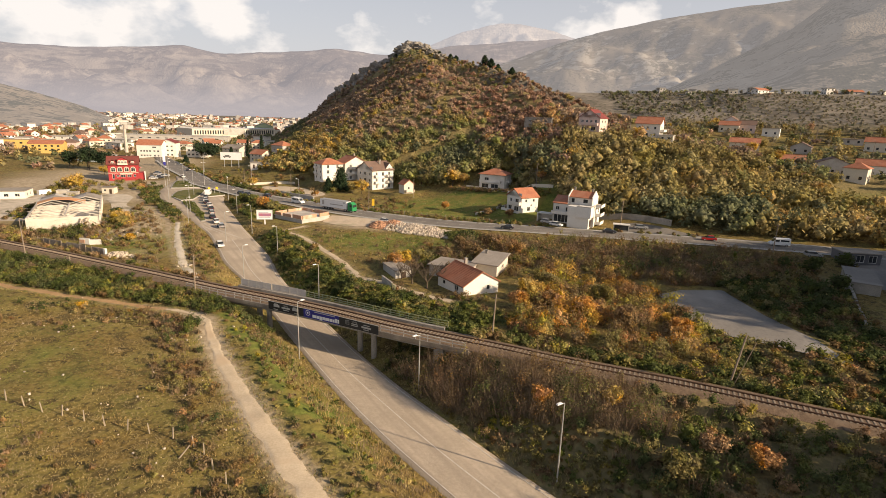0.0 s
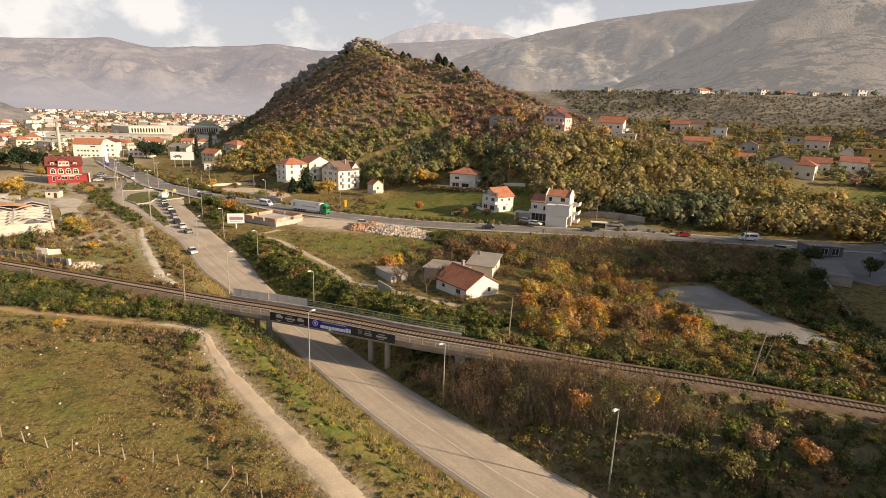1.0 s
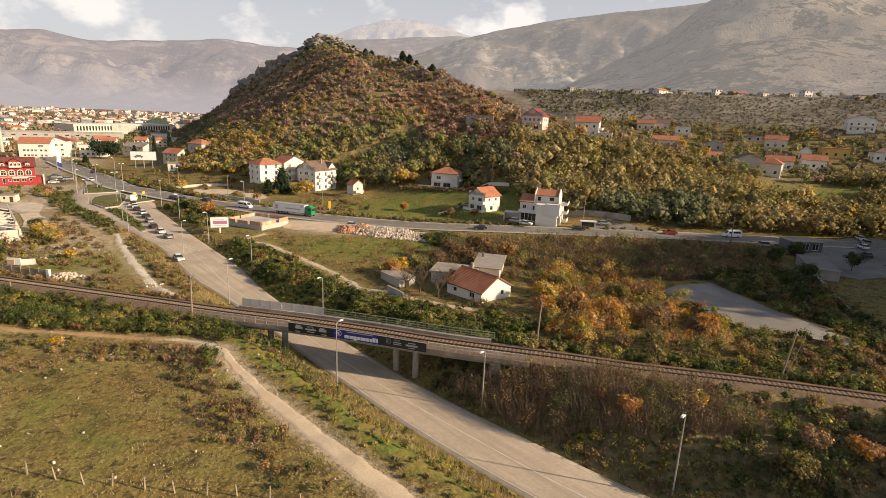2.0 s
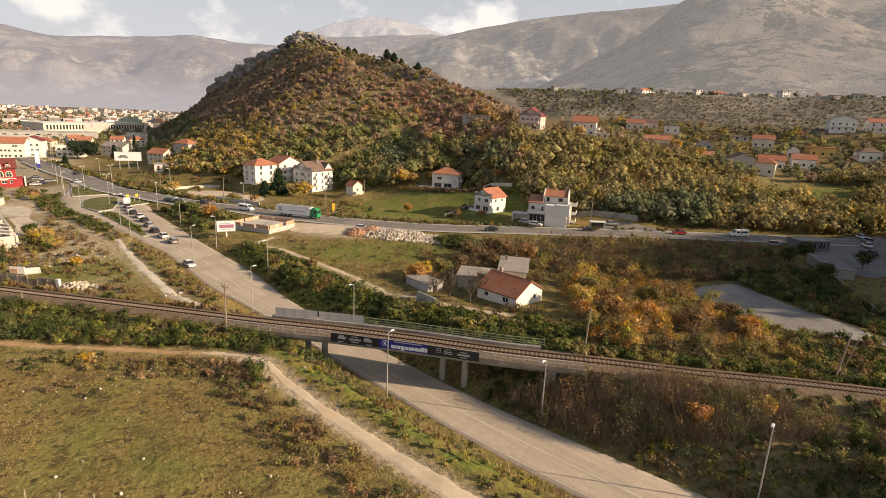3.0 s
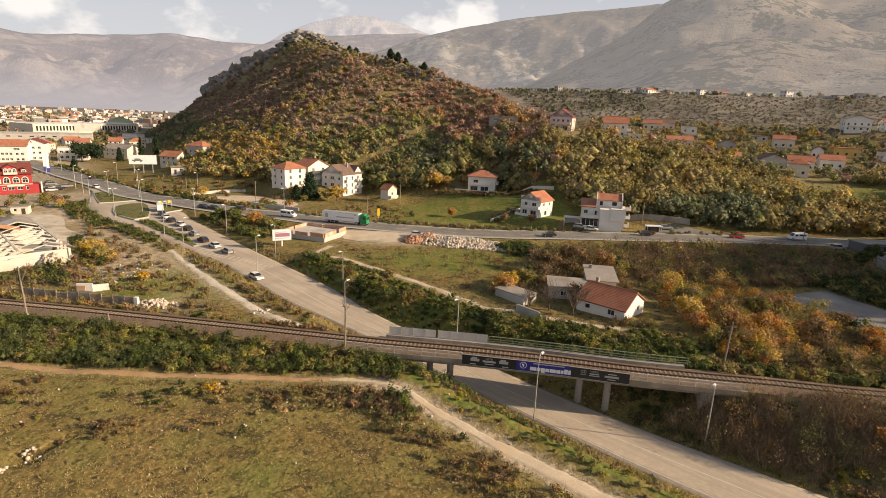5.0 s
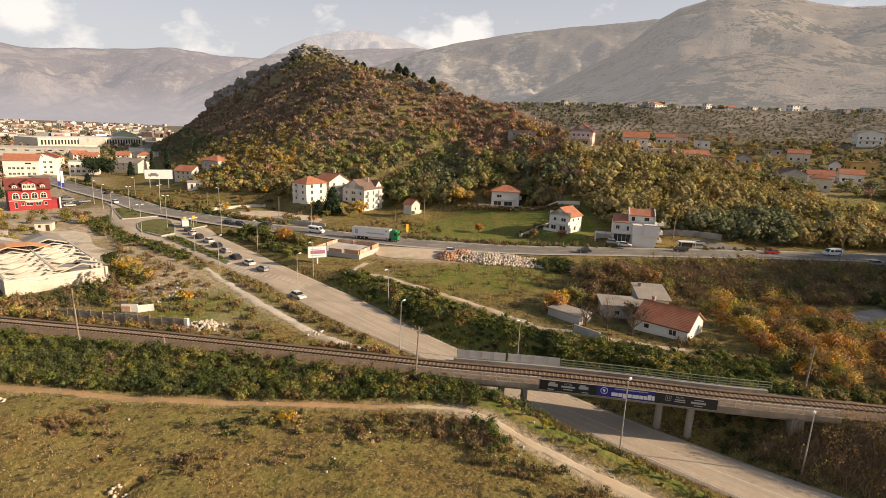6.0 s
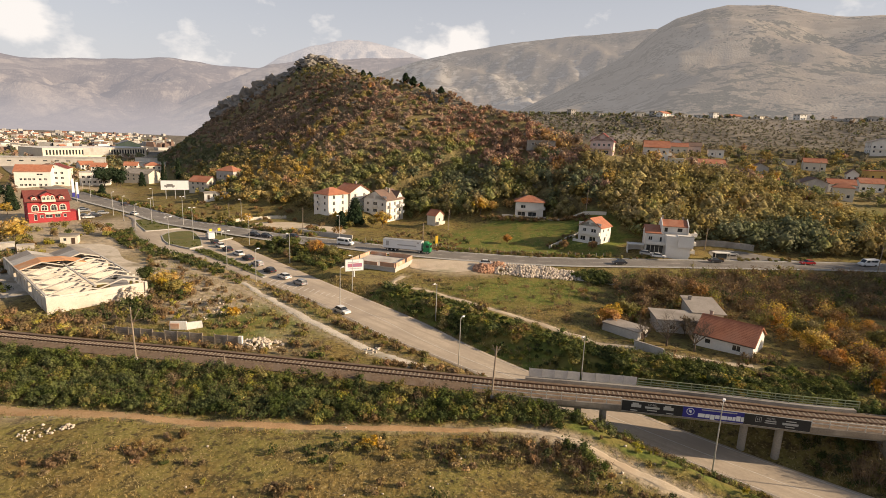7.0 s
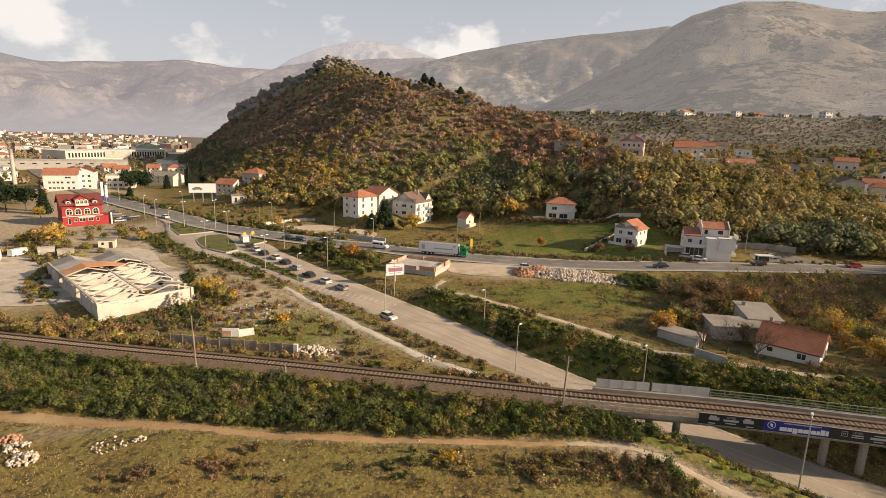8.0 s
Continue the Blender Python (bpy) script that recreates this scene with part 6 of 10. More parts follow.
for k in range(9):
    y = -L2 + 0.2 + k * 5.2
    g = Geo()
    for half in (-1, 1):
        xa, xb = (0, W2) if half > 0 else (-W2, 0)
        g2 = [(xa, y, 0.0), (xb, y, 0.0), (xb, y, 4.4), ((xa + xb) / 2, y, 4.5 if k in (0,) else 4.4), (xa, y, 4.4)]
        if not (k in (1, 2) and half > 0):
            kk = len(g.v)
            g.prism([(xa, y - 0.14), (xb, y - 0.14), (xb, y + 0.14), (xa, y + 0.14)], -0.5, 3.9 if k else 4.3)
        for u0, u1, z0, z1 in ((xa, (xa + xb) / 2, 4.4, 6.3), ((xa + xb) / 2, xb, 6.3, 4.4)):
            if (k * 5 + half * 3 + (u0 > 0)) % 5 != 0 or k > 6:
                part("rafter", Geo().tube((u0, y, z0), (u1, y, z1), 0.2, 0.2, 4), M_CONCRETE_LIGHT, e)
    part("cross_wall", g, M_RUIN, e, "pale plastered cross wall")
for k in range(6, 8):
    y0, y1 = -L2 + 0.4 + k * 5.2, -L2 + 0.4 + (k + 1) * 5.2
    for x0, x1, z0, z1 in ((-9.2, -4.5, 4.6, 6.5), (-4.5, 0, 6.5, 4.6), (0, 4.5, 4.6, 6.5), (4.5, 9.2, 6.5, 4.6)):
        part("roof_slab", Geo().slab([(x0, y0, z0), (x1, y0, z1), (x1, y1, z1), (x0, y1, z0)], 0.15), M_ROOF_GREY if (k + int(x0)) % 3 else M_CONCRETE_LIGHT, e)
for x0, x1, z0, z1 in ((-9.2, -4.5, 4.6, 6.55), (-4.5, 0.2, 6.55, 6.2), (0.2, 4.5, 6.2, 4.7)):
    part("tile_roof", Geo().slab([(x0, 4.6, z0), (x1, 4.6, z1), (x1, 9.6, z1 + 0.1), (x0, 9.6, z0 + 0.1)], 0.16), M_ORANGE_TILES, e, "orange tiled remnant of the roof")
for px, py in ((4.5, -19), (6.5, -15), (3.5, -14.5)):
    part("fallen_slab", Geo().box((px, py, 4.2), (4.0, 3.4, 0.18), 0.3 * px), M_CONCRETE, e)
for k, (w, top) in enumerate(((2.4, 4.4), (2.2, 3.9), (2.6, 3.2), (2.8, 3.5), (2.6, 2.4), (3.0, 1.6), (2.6, 1.1))):
    x0 = -9.2 + sum((2.4, 2.2, 2.6, 2.8, 2.6, 3.0, 2.6)[:k])
    part("front_wall", Geo().prism([(x0, -L2 - 0.5), (x0 + w, -L2 - 0.5), (x0 + w, -L2 - 0.12), (x0, -L2 - 0.12)], -0.6, top), M_RUIN, e, "broken plastered front wall")
for x, y, w, rz in ((-152, 215, 4, 20), (-146, 212, 4, 20)):
    house(x, y, hz(x, y) - 0.2, rz, w, 2.6, 2.2, "flat", 0.2, 0.1, M_CONCRETE_LIGHT, M_CONCRETE_LIGHT, {}, label="small pale concrete hut in the weeds", name="concrete_hut", category="hut")
# low white building beside the hall
house(-166, 206, -0.6, 20, 12, 9, 3.0, "flat", 0.2, 0.3, M_WHITE, M_ROOF_GREY, {"front": cols((2.5, 6, 9.5), (1.5,), 1.6, 1.2), "right": cols((3, 6), (1.5,))}, label="low white workshop with a flat roof", name="workshop", category="building")
e = thing("delivery_van", -158.5, 213.5, -0.5, 60, "white delivery van parked by the workshop", "van")
part("body", Geo().box((0, 0, 1.3), (4.6, 1.9, 1.7), 0, 0.93), M_SIGNWHITE, e)
part("windscreen", Geo().box((2.2, 0, 1.55), (0.4, 1.6, 0.8), 0, 0.8), M_GLASS, e)
for sx in (-1.4, 1.4):
    for sy in (-0.9, 0.9):
        part("wheel", Geo().tube((sx, sy - 0.1, 0.35), (sx, sy + 0.1, 0.35), 0.35, 0.35, 12), M_DARKFRAME, e)

# ---- block walls beside the railway ----
M_BOARDS = mat("stained_boards", (0.33, 0.275, 0.215), (0.23, 0.185, 0.14), 0.8, 0.95, 0.2, c3=(0.42, 0.37, 0.31))
e = thing("panel_wall", -93.8, 132.6, -0.6, -22.5, "stained wall of concrete boards beside the railway", "wall")
for k in range(11):
    for j in range(5 if k % 4 else 4):
        part("board", Geo().box((-11.5 + 2.3 * k, 0.012 * (j % 2), 0.1 + 0.41 * j), (2.2, 0.1, 0.39)), M_BOARDS, e)
    part("post", Geo().box((-12.65 + 2.3 * k, 0, 0.95), (0.18, 0.22, 2.2)), M_STAINED, e)
part("end_pier", Geo().box((12.8, 0, 0.9), (0.7, 0.6, 2.2)), M_WHITE, e)
e = thing("wall_fragment", -93.5, 137.8, -0.3, -10, "broken red and white wall fragment", "wall")
part("wall", Geo().box((0, 0, 0.8), (3.2, 0.3, 1.6), 0, 0.9).box((2.6, 0.6, 0.6), (3.0, 0.3, 1.4), 0.4, 0.9), M_WHITE, e)
part("brick_face", Geo().box((-0.6, -0.2, 0.7), (1.5, 0.12, 1.0)), M_BRICK, e)

# ---- the red building and the edge of town ----
def arched_window(e, u, v, w, h, y):
    """A round-headed window with a cream surround, on a front wall at depth y: sill at v, springing at v + h."""
    def outline(r, base):
        return [(u - r, base), (u + r, base)] + [(u + r * math.cos(t), v + h + r * math.sin(t)) for t in np.linspace(0, math.pi, 9)]
    def plate(pts, y0, y1):
        g, n = Geo(), len(pts)
        g.v = [(px, y0, pz) for px, pz in pts] + [(px, y1, pz) for px, pz in pts]
        g.f = [tuple(range(n)), tuple(n + k for k in reversed(range(n)))] + [(k, n + k, n + (k + 1) % n, (k + 1) % n) for k in range(n)]
        return g
    sur = part("window_surround", plate(outline(w / 2 + 0.3, v - 0.25), y - 0.06, y + 0.02), M_CREAM, e, "cream arched surround")
    part("window", plate(outline(w / 2, v), y - 0.10, y - 0.05), M_GLASS, sur)
    for g in (Geo().box((u, y - 0.12, v + h / 2 + w / 4), (0.09, 0.05, h + w / 2)), Geo().box((u, y - 0.12, v + h), (w, 0.05, 0.09))):
        part("glazing_bar", g, M_FRAME, sur)


M_REDROOF = mat("brown_red_roof_tiles", (0.21, 0.062, 0.05), (0.15, 0.045, 0.038), 0.5, 0.85, 0.2)
e = house(-165.0, 280.5, -2.3, 27, 13.4, 12.0, 8.7, "gable", 3.3, 0.7, M_REDWALL, M_REDROOF, {"front": [(2.2, 2.3, 1.0, 2.4), (4.2, 2.6, 1.2, 1.2), (6.4, 2.6, 2.2, 1.3), (9.2, 2.6, 1.8, 1.3), (11.6, 2.6, 1.0, 1.3)], "right": cols((2.5, 6, 9.5), (2.4, 6.4), 1.3, 1.6), "left": cols((3, 6, 9), (2.4, 6.2), 1.2, 1.5)}, label="red three-storey building with cream arched window surrounds", name="red_building", category="building", courses=12)
for u in (-4.4, -1.5, 1.5, 4.4):
    arched_window(e, u, 4.9, 1.7, 1.2, -6.02)
# broad dormer with a balcony in the middle of the roof, and one eyebrow window on each side
part("dormer", Geo().box((0, -3.6, 9.6), (4.6, 4.6, 2.6)), M_REDWALL, e)
r = Geo()
r.slab([(-2.7, -6.3, 10.7), (0, -6.3, 12.1), (0, -1.2, 12.1), (-2.7, -1.2, 10.7)], 0.15).slab([(0, -6.3, 12.1), (2.7, -6.3, 10.7), (2.7, -1.2, 10.7), (0, -1.2, 12.1)], 0.15)
part("dormer_roof", r, M_REDROOF, e)
g = Geo()
g.face([(-2.3, -5.91, 10.8), (2.3, -5.91, 10.8), (0, -5.91, 12.0)])
part("dormer_gable", g, M_REDWALL, e)
for u in (-1.35, 0, 1.35):
    arched_window(e, u, 9.0, 0.85, 0.9, -5.92)
for u in (-4.4, 4.4):
    part("dormer", Geo().box((u, -4.6, 9.2), (2.0, 2.4, 1.9)), M_REDWALL, e)
    part("dormer_roof", Geo().slab([(u - 1.2, -5.95, 10.15), (u, -5.95, 10.75), (u, -3.0, 10.75), (u - 1.2, -3.0, 10.15)], 0.12).slab([(u, -5.95, 10.75), (u + 1.2, -5.95, 10.15), (u + 1.2, -3.0, 10.15), (u, -3.0, 10.75)], 0.12), M_REDROOF, e)
    arched_window(e, u, 8.8, 1.0, 0.55, -5.82)
bal = part("balcony", Geo().box((0, -6.5, 8.15), (4.4, 1.0, 0.2)), M_REDWALL, e)
part("balustrade", Geo().box((0, -6.95, 8.65), (4.4, 0.08, 0.8)), M_CREAM, bal, "cream balustrade")
part("string_course", Geo().box((0, -6.04, 4.1), (13.5, 0.1, 0.25)), M_CREAM, e)
part("sign_band", Geo().box((1.2, -6.06, 3.65), (5.6, 0.1, 0.5)), M_CREAM, e)
part("porch", Geo().box((8.0, -1.0, 1.9), (2.6, 8, 3.8)), M_REDWALL, e)
part("porch_column", Geo().box((9.6, -5.6, 2.4), (0.5, 0.5, 4.8)), M_WHITE, e, "white porch column")
house(-214, 402, -2, 8, 17, 12, 10, "gable", 3.2, 0.5, M_WHITE, M_ROOF, {"front": cols((3, 5, 7, 9, 12, 14.5), (2.2, 5.4), 1.4, 1.3) + [(12, 8.2, 3, 1)]}, label="white three-storey building with a red roof", name="town_house", group="town houses")
house(-206, 412, -2, 8, 12, 10, 11, "gable", 2.6, 0.5, M_WHITE, M_ROOF_DARK, {"front": cols((3, 6, 9), (2.2, 5.4, 8.4), 1.5, 1.4)}, axis="y", label="white building with a maroon roof", name="town_house", group="town houses")
house(-190, 425, -2, 10, 16, 10, 8, "flat", 0.3, 0.2, M_WHITE, M_CONCRETE_LIGHT, {"front": cols((2, 5, 8, 11, 14), (2.0, 5.2), 1.8, 1.6)}, label="white showroom with a flat roof", name="showroom", category="building")
part("fascia", Geo().box((6.0, -5.1, 7.2), (4.6, 0.3, 1.6)), mat("red_fascia", (0.55, 0.03, 0.05), (0.48, 0.03, 0.04), 0.8, 0.5), bpy.data.objects["showroom"], "red sign band")
hall = house(-291, 745, -2, 51, 120, 40, 11, "flat", 0.3, 0.4, M_CREAM, M_WHITE, {"front": cols([4 + 3.4 * k for k in range(0, 34) if not 12 < k < 20], (6.5,), 1.9, 5.0)}, label="long pale factory hall with a white roof", name="factory_hall", category="factory", frames=False)
part("panel", Geo().box((-3, -20.2, 7), (30, 0.4, 8)), M_GREYWALL, hall)
house(-280, 575, -2, 14, 105, 24, 8.0, "flat", 0.3, 0.3, M_GREYWALL, M_CONCRETE_LIGHT, {"front": cols([6 + 8 * k for k in range(12)], (5.6,), 3.0, 0.9)}, label="long grey warehouse with a flat roof", name="warehouse", category="warehouse", frames=False)
house(-270, 830, -2, 20, 26, 24, 13, "gable", 5, 0.6, mat("green_wall", (0.44, 0.49, 0.32), (0.38, 0.43, 0.28), 0.3, 0.8), M_CONCRETE_LIGHT, {"front": cols((5, 13, 21), (7,), 4, 3)}, axis="y", label="green factory block with a pale gable roof", name="factory_block", category="factory", frames=False)
house(-167, 442, -1, -25, 18, 12, 5.6, "gable", 2.6, 0.6, M_CREAM, M_ROOF_GREY, {"front": cols((3, 7, 11, 15), (1.8, 4.2))}, label="cream building with a pale gabled roof", name="town_house", group="town houses")
house(-117, 352, hz(-117, 352) - 0.2, -30, 11, 9, 5, "gable", 2.6, 0.5, M_CREAM, M_ROOF, {"front": cols((2.4, 5.5, 8.5), (1.6, 4.0)), "right": cols((3, 6), (1.6, 4))}, label="cream house with an orange-red roof", name="house")
house(-103, 352, hz(-103, 352) - 0.2, -35, 11, 9, 4.6, "hip", 2.6, 0.5, M_GREYWALL, M_ROOF, {"front": cols((2.4, 5.5, 8.5), (1.6,))}, label="grey house with a red hipped roof", name="house")
house(-107, 321, hz(-107, 321) - 0.2, 4, 11, 6, 3.2, "flat", 0.2, 0.4, M_WHITE, M_ROOF_GREY, {"front": [(8, 1.8, 2.2, 1.2), (4.6, 1.8, 1.6, 1.6)]}, doors=[("front", 2.0, 0, 1.0, 2.1)], label="low white outbuilding with a flat roof", name="outbuilding", category="outbuilding")
house(-235, 366, -2, 12, 26, 10, 4, "flat", 0.3, 0.3, mat("blue_grey_cladding", (0.36, 0.42, 0.46), (0.30, 0.35, 0.39), 0.4, 0.6), M_ROOF_GREY, {"front": cols((4, 9, 14, 19), (2,), 2, 1.4)}, label="low blue-grey shed with a flat roof", name="warehouse", category="warehouse")
house(-345, 452, -1, 20, 40, 14, 6, "flat", 0.3, 0.3, M_YELLOWWALL, M_ROOF_GREY, {"front": cols([4 + 5 * k for k in range(7)], (3.4,), 2, 1.4)}, label="long ochre building with a flat roof", name="warehouse", category="warehouse", frames=False)
house(-300, 415, -1, 20, 22, 12, 6, "gable", 2.2, 0.4, M_YELLOWWALL, M_ROOF, {"front": cols([3 + 4 * k for k in range(5)], (1.8, 4.4), 1.6, 1.3)}, label="ochre building with an orange roof", name="town_house", group="town houses", frames=False)
e = thing("factory_chimney", -255, 440, -2, 0, "slim pale concrete chimney stack", "chimney")
part("shaft", Geo().tube((0, 0, 0), (0, 0, 22), 1.3, 0.9, 14), M_CONCRETE_LIGHT, e)
part("rim", Geo().tube((0, 0, 21.5), (0, 0, 22.2), 1.05, 1.05, 14), M_CONCRETE, e)
# pylon signs at the filling station
for x, y, h in ((-176, 343, 9), (-172, 336, 8)):
    e = thing("pylon_sign", x, y, -0.6, 30, "tall white pylon sign with a blue foot", "sign")
    part("panel", Geo().box((0, 0, h / 2 + 0.5), (1.1, 0.35, h)), M_SIGNWHITE, e)
    part("foot", Geo().box((0, 0, 1.4), (1.15, 0.4, 2.4)), M_BLUESIGN, e)

# the town: a few plain houses, repeated
protos = []
for k, (w, d, h, wm, rm, rf, ax) in enumerate(((10, 9, 5.6, M_WHITE, M_ROOF, "gable", "x"), (12, 10, 6.4, M_CREAM, M_ROOF, "hip", "x"), (9, 9, 5.6, M_WHITE, M_ROOF, "gable", "y"), (16, 10, 8.4, M_WHITE, M_ROOF_GREY, "flat", "x"), (11, 9, 5.6, M_PINK, M_ROOF_BROWN, "hip", "x"), (22, 12, 6, M_WHITE, M_CONCRETE_LIGHT, "flat", "x"))):
    wins = {"front": cols([w * (i + 0.5) / 3 for i in range(3)], (1.7, 4.5), 1.4, 1.3), "right": cols((d * 0.3, d * 0.7), (1.7, 4.5), 1.2, 1.3)}
    protos.append(house(-420 - 30 * k, 560 + 9 * k, -1.8, 10 * k - 20, w, d, h, rf, 2.6, 0.5, wm, rm, wins, axis=ax, label="plain town house with plastered walls", name="town_house", group="town houses", frames=False))
rng = random.Random(11)
spots = [(p.matrix_basis.translation.x, p.matrix_basis.translation.y) for p in protos]
count = 0
while count < 285:
    az, r = radians(rng.uniform(-48, -14.5)), 500 * (5.0 ** rng.random())
    x, y = -40 + math.sin(az) * r, 20 + math.cos(az) * r
    if hz(x, y) > 4 or any((x - a) ** 2 + (y - b) ** 2 < 17**2 for a, b in spots):
        continue
    dh = float(along(HIGHWAY, np.array([x]), np.array([y]))[0][0])
    if dh < 16 or (y < 900 and -365 < x < -215 and 540 < y) or (-245 < x < -150 and 250 < y < 470) or (-170 < x < -80 and 270 < y < 440):
        continue
    spots.append((x, y))
    copy_thing(rng.choice(protos), pose(x, y, hz(x, y) - 0.3, 0, 0, rng.choice((-35, -20, 5, 30, 55, 120, 150, 200)) + rng.uniform(-8, 8)))
    count += 1

# the far quarters of the town, down to the foot of the mountains
rf_ = np.random.RandomState(61)
for nm, m, lab, share in (("far_houses", M_GREYWALL, "distant pale houses of the town in the haze", 420), ("far_roofs", M_ROOF_BROWN, "distant brown-roofed houses of the town in the haze", 160)):
    g = Geo()
    for _ in range(share):
        az, r = radians(rf_.uniform(-47, -11.5)), 900 * 2.9 ** rf_.uniform(0, 1)
        x, y = -40 + math.sin(az) * r, 20 + math.cos(az) * r
        z = hz(x, y)
        if z > 6 or abs(x + 280) < 75 and y < 900:
            continue
        w, d, h = rf_.uniform(8, 18), rf_.uniform(8, 12), rf_.choice([5.0, 6.5, 9.0])
        g.box((x, y, z + h / 2 - 0.5), (w, d, h), rf_.uniform(0, 3.1), 1.0 if nm == "far_houses" else 0.7)
    tagged(part(nm, g, m), lab, "houses", kind="stuff")

# ---- traffic islands and markings ----
def island(outline, label, z=None):
    g, k = Geo(), Geo()
    P = np.array(outline, float)
    c = P.mean(0)
    zz = [float(ROAD_Z(y)) if z is None else z for x, y in outline]
    inner = c + (P - c) * 0.955
    for i in range(len(P)):
        j = (i + 1) % len(P)
        a, b, q, r = P[i], P[j], inner[j], inner[i]
        k.face([(*a, zz[i] - 0.2), (*b, zz[j] - 0.2), (*b, zz[j] + 0.18), (*a, zz[i] + 0.18)])
        k.face([(*a, zz[i] + 0.18), (*b, zz[j] + 0.18), (*q, zz[j] + 0.18), (*r, zz[i] + 0.18)])
    zm = sum(zz) / len(zz)
    for i in range(len(P)):
        j = (i + 1) % len(P)
        g.face([(*inner[i], zz[i] + 0.17), (*inner[j], zz[j] + 0.17), (*c, zm + 0.32)])
    e = thing("traffic_island", 0, 0, 0, 0, label, "traffic island", kind="structure")
    part("kerb", k, M_KERB, e)
    part("grass_top", g, M_GRASSTOP, e)
    return e


M_GRASSTOP = mat("island_grass", (0.10, 0.11, 0.03), (0.16, 0.135, 0.045), 0.3, 0.95, 0.5)
island([(-115, 233), (-112.5, 224), (-110.4, 219.3), (-106.5, 214.5), (-102.7, 210.6), (-99.5, 214.5), (-101.5, 226), (-105, 238), (-107.5, 242.5), (-111.5, 241.5), (-114.3, 238)], "grassy traffic island with a pale kerb", -0.32)
island([(-102, 209.6), (-98.5, 204.5), (-95.3, 199.6), (-90.3, 192.9), (-85.5, 185.6), (-80.2, 177.3), (-79.2, 178.4), (-83, 186.5), (-87.5, 194), (-92.5, 202.5), (-97.5, 211)], "narrow planted median with low shrubs")
island([(-131, 266), (-126.5, 253), (-121.5, 241), (-117.5, 242.5), (-110.5, 247), (-118.5, 257.5), (-127, 269.5)], "triangular grass island with low shrubs at the junction", -0.05)
island([(-100.8, 236), (-99, 227.5), (-96.3, 220.6), (-91.5, 226.6), (-95, 232.5), (-99, 238)], "small grass island with yellow signs", -0.1)


def dashes(name, line, off, w, dash, gap, zfun, label, s0=0.0, s1=1e9, lift=0.075):
    P = resample(line, 0.5)
    L = np.concatenate([[0], np.cumsum(np.hypot(*(P[1:, :2] - P[:-1, :2]).T))])
    T = np.gradient(P[:, :2], axis=0)
    T /= np.hypot(T[:, 0], T[:, 1])[:, None]
    g, s = Geo(), s0
    while s < min(s1, L[-1] - dash):
        pts = []
        for q in np.linspace(s, s + dash, max(2, int(dash / 3) + 1)):
            x, y = np.interp(q, L, P[:, 0]), np.interp(q, L, P[:, 1])
            tx, ty = np.interp(q, L, T[:, 0]), np.interp(q, L, T[:, 1])
            z = zfun(x, y) if zfun else np.interp(q, L, P[:, 2]) + 0.04
            pts.append([(x - ty * (off + o), y + tx * (off + o), z + lift) for o in (-w / 2, w / 2)])
        for a, b in zip(pts, pts[1:]):
            g.face([a[0], b[0], b[1], a[1]])
        s += dash + gap
    tagged(part(name, g, M_PAINT), label, "road marking", kind="structure")


rz1 = lambda x, y: float(ROAD_Z(y))
dashes("centre_line", ROAD_MID[:14], 0.3, 0.16, 6, 0.05, rz1, "worn white centre line on the pale road", lift=0.06)
dashes("edge_line", ROAD_L[:15], -0.6, 0.15, 6, 0.05, rz1, "worn white edge line on the pale road", lift=0.045)
dashes("edge_line", ROAD_R[:15], 0.6, 0.15, 6, 0.05, rz1, "worn white edge line on the pale road", lift=0.045)
dashes("highway_centre_line", HIGHWAY[3:], 0, 0.16, 4, 4, None, "dashed white centre line of the main road", lift=0.02)
dashes("highway_edge_line", HIGHWAY[3:], -4.0, 0.16, 6, 0.05, None, "white edge line of the main road", lift=0.02)
dashes("highway_edge_line", HIGHWAY[3:], 4.0, 0.16, 6, 0.05, None, "white edge line of the main road", lift=0.02)
g = Geo()
for k in range(16):
    f = k / 15
    x, y = -79 + 19 * f, 174.5 - 17 * f
    wd = 1.9 * (1 - f) + 0.5
    g.face([(x - wd * 0.2, y - wd, rz1(x, y - wd) + 0.05), (x + 0.35 - wd * 0.2, y - wd, rz1(x, y - wd) + 0.05), (x + 0.75 + wd * 0.5, y + wd * 0.6, rz1(x, y + wd) + 0.05), (x + 0.4 + wd * 0.5, y + wd * 0.6, rz1(x, y + wd) + 0.05)])
tagged(part("hatching", g, M_PAINT), "worn white hatching in front of the median", "road marking", kind="structure")
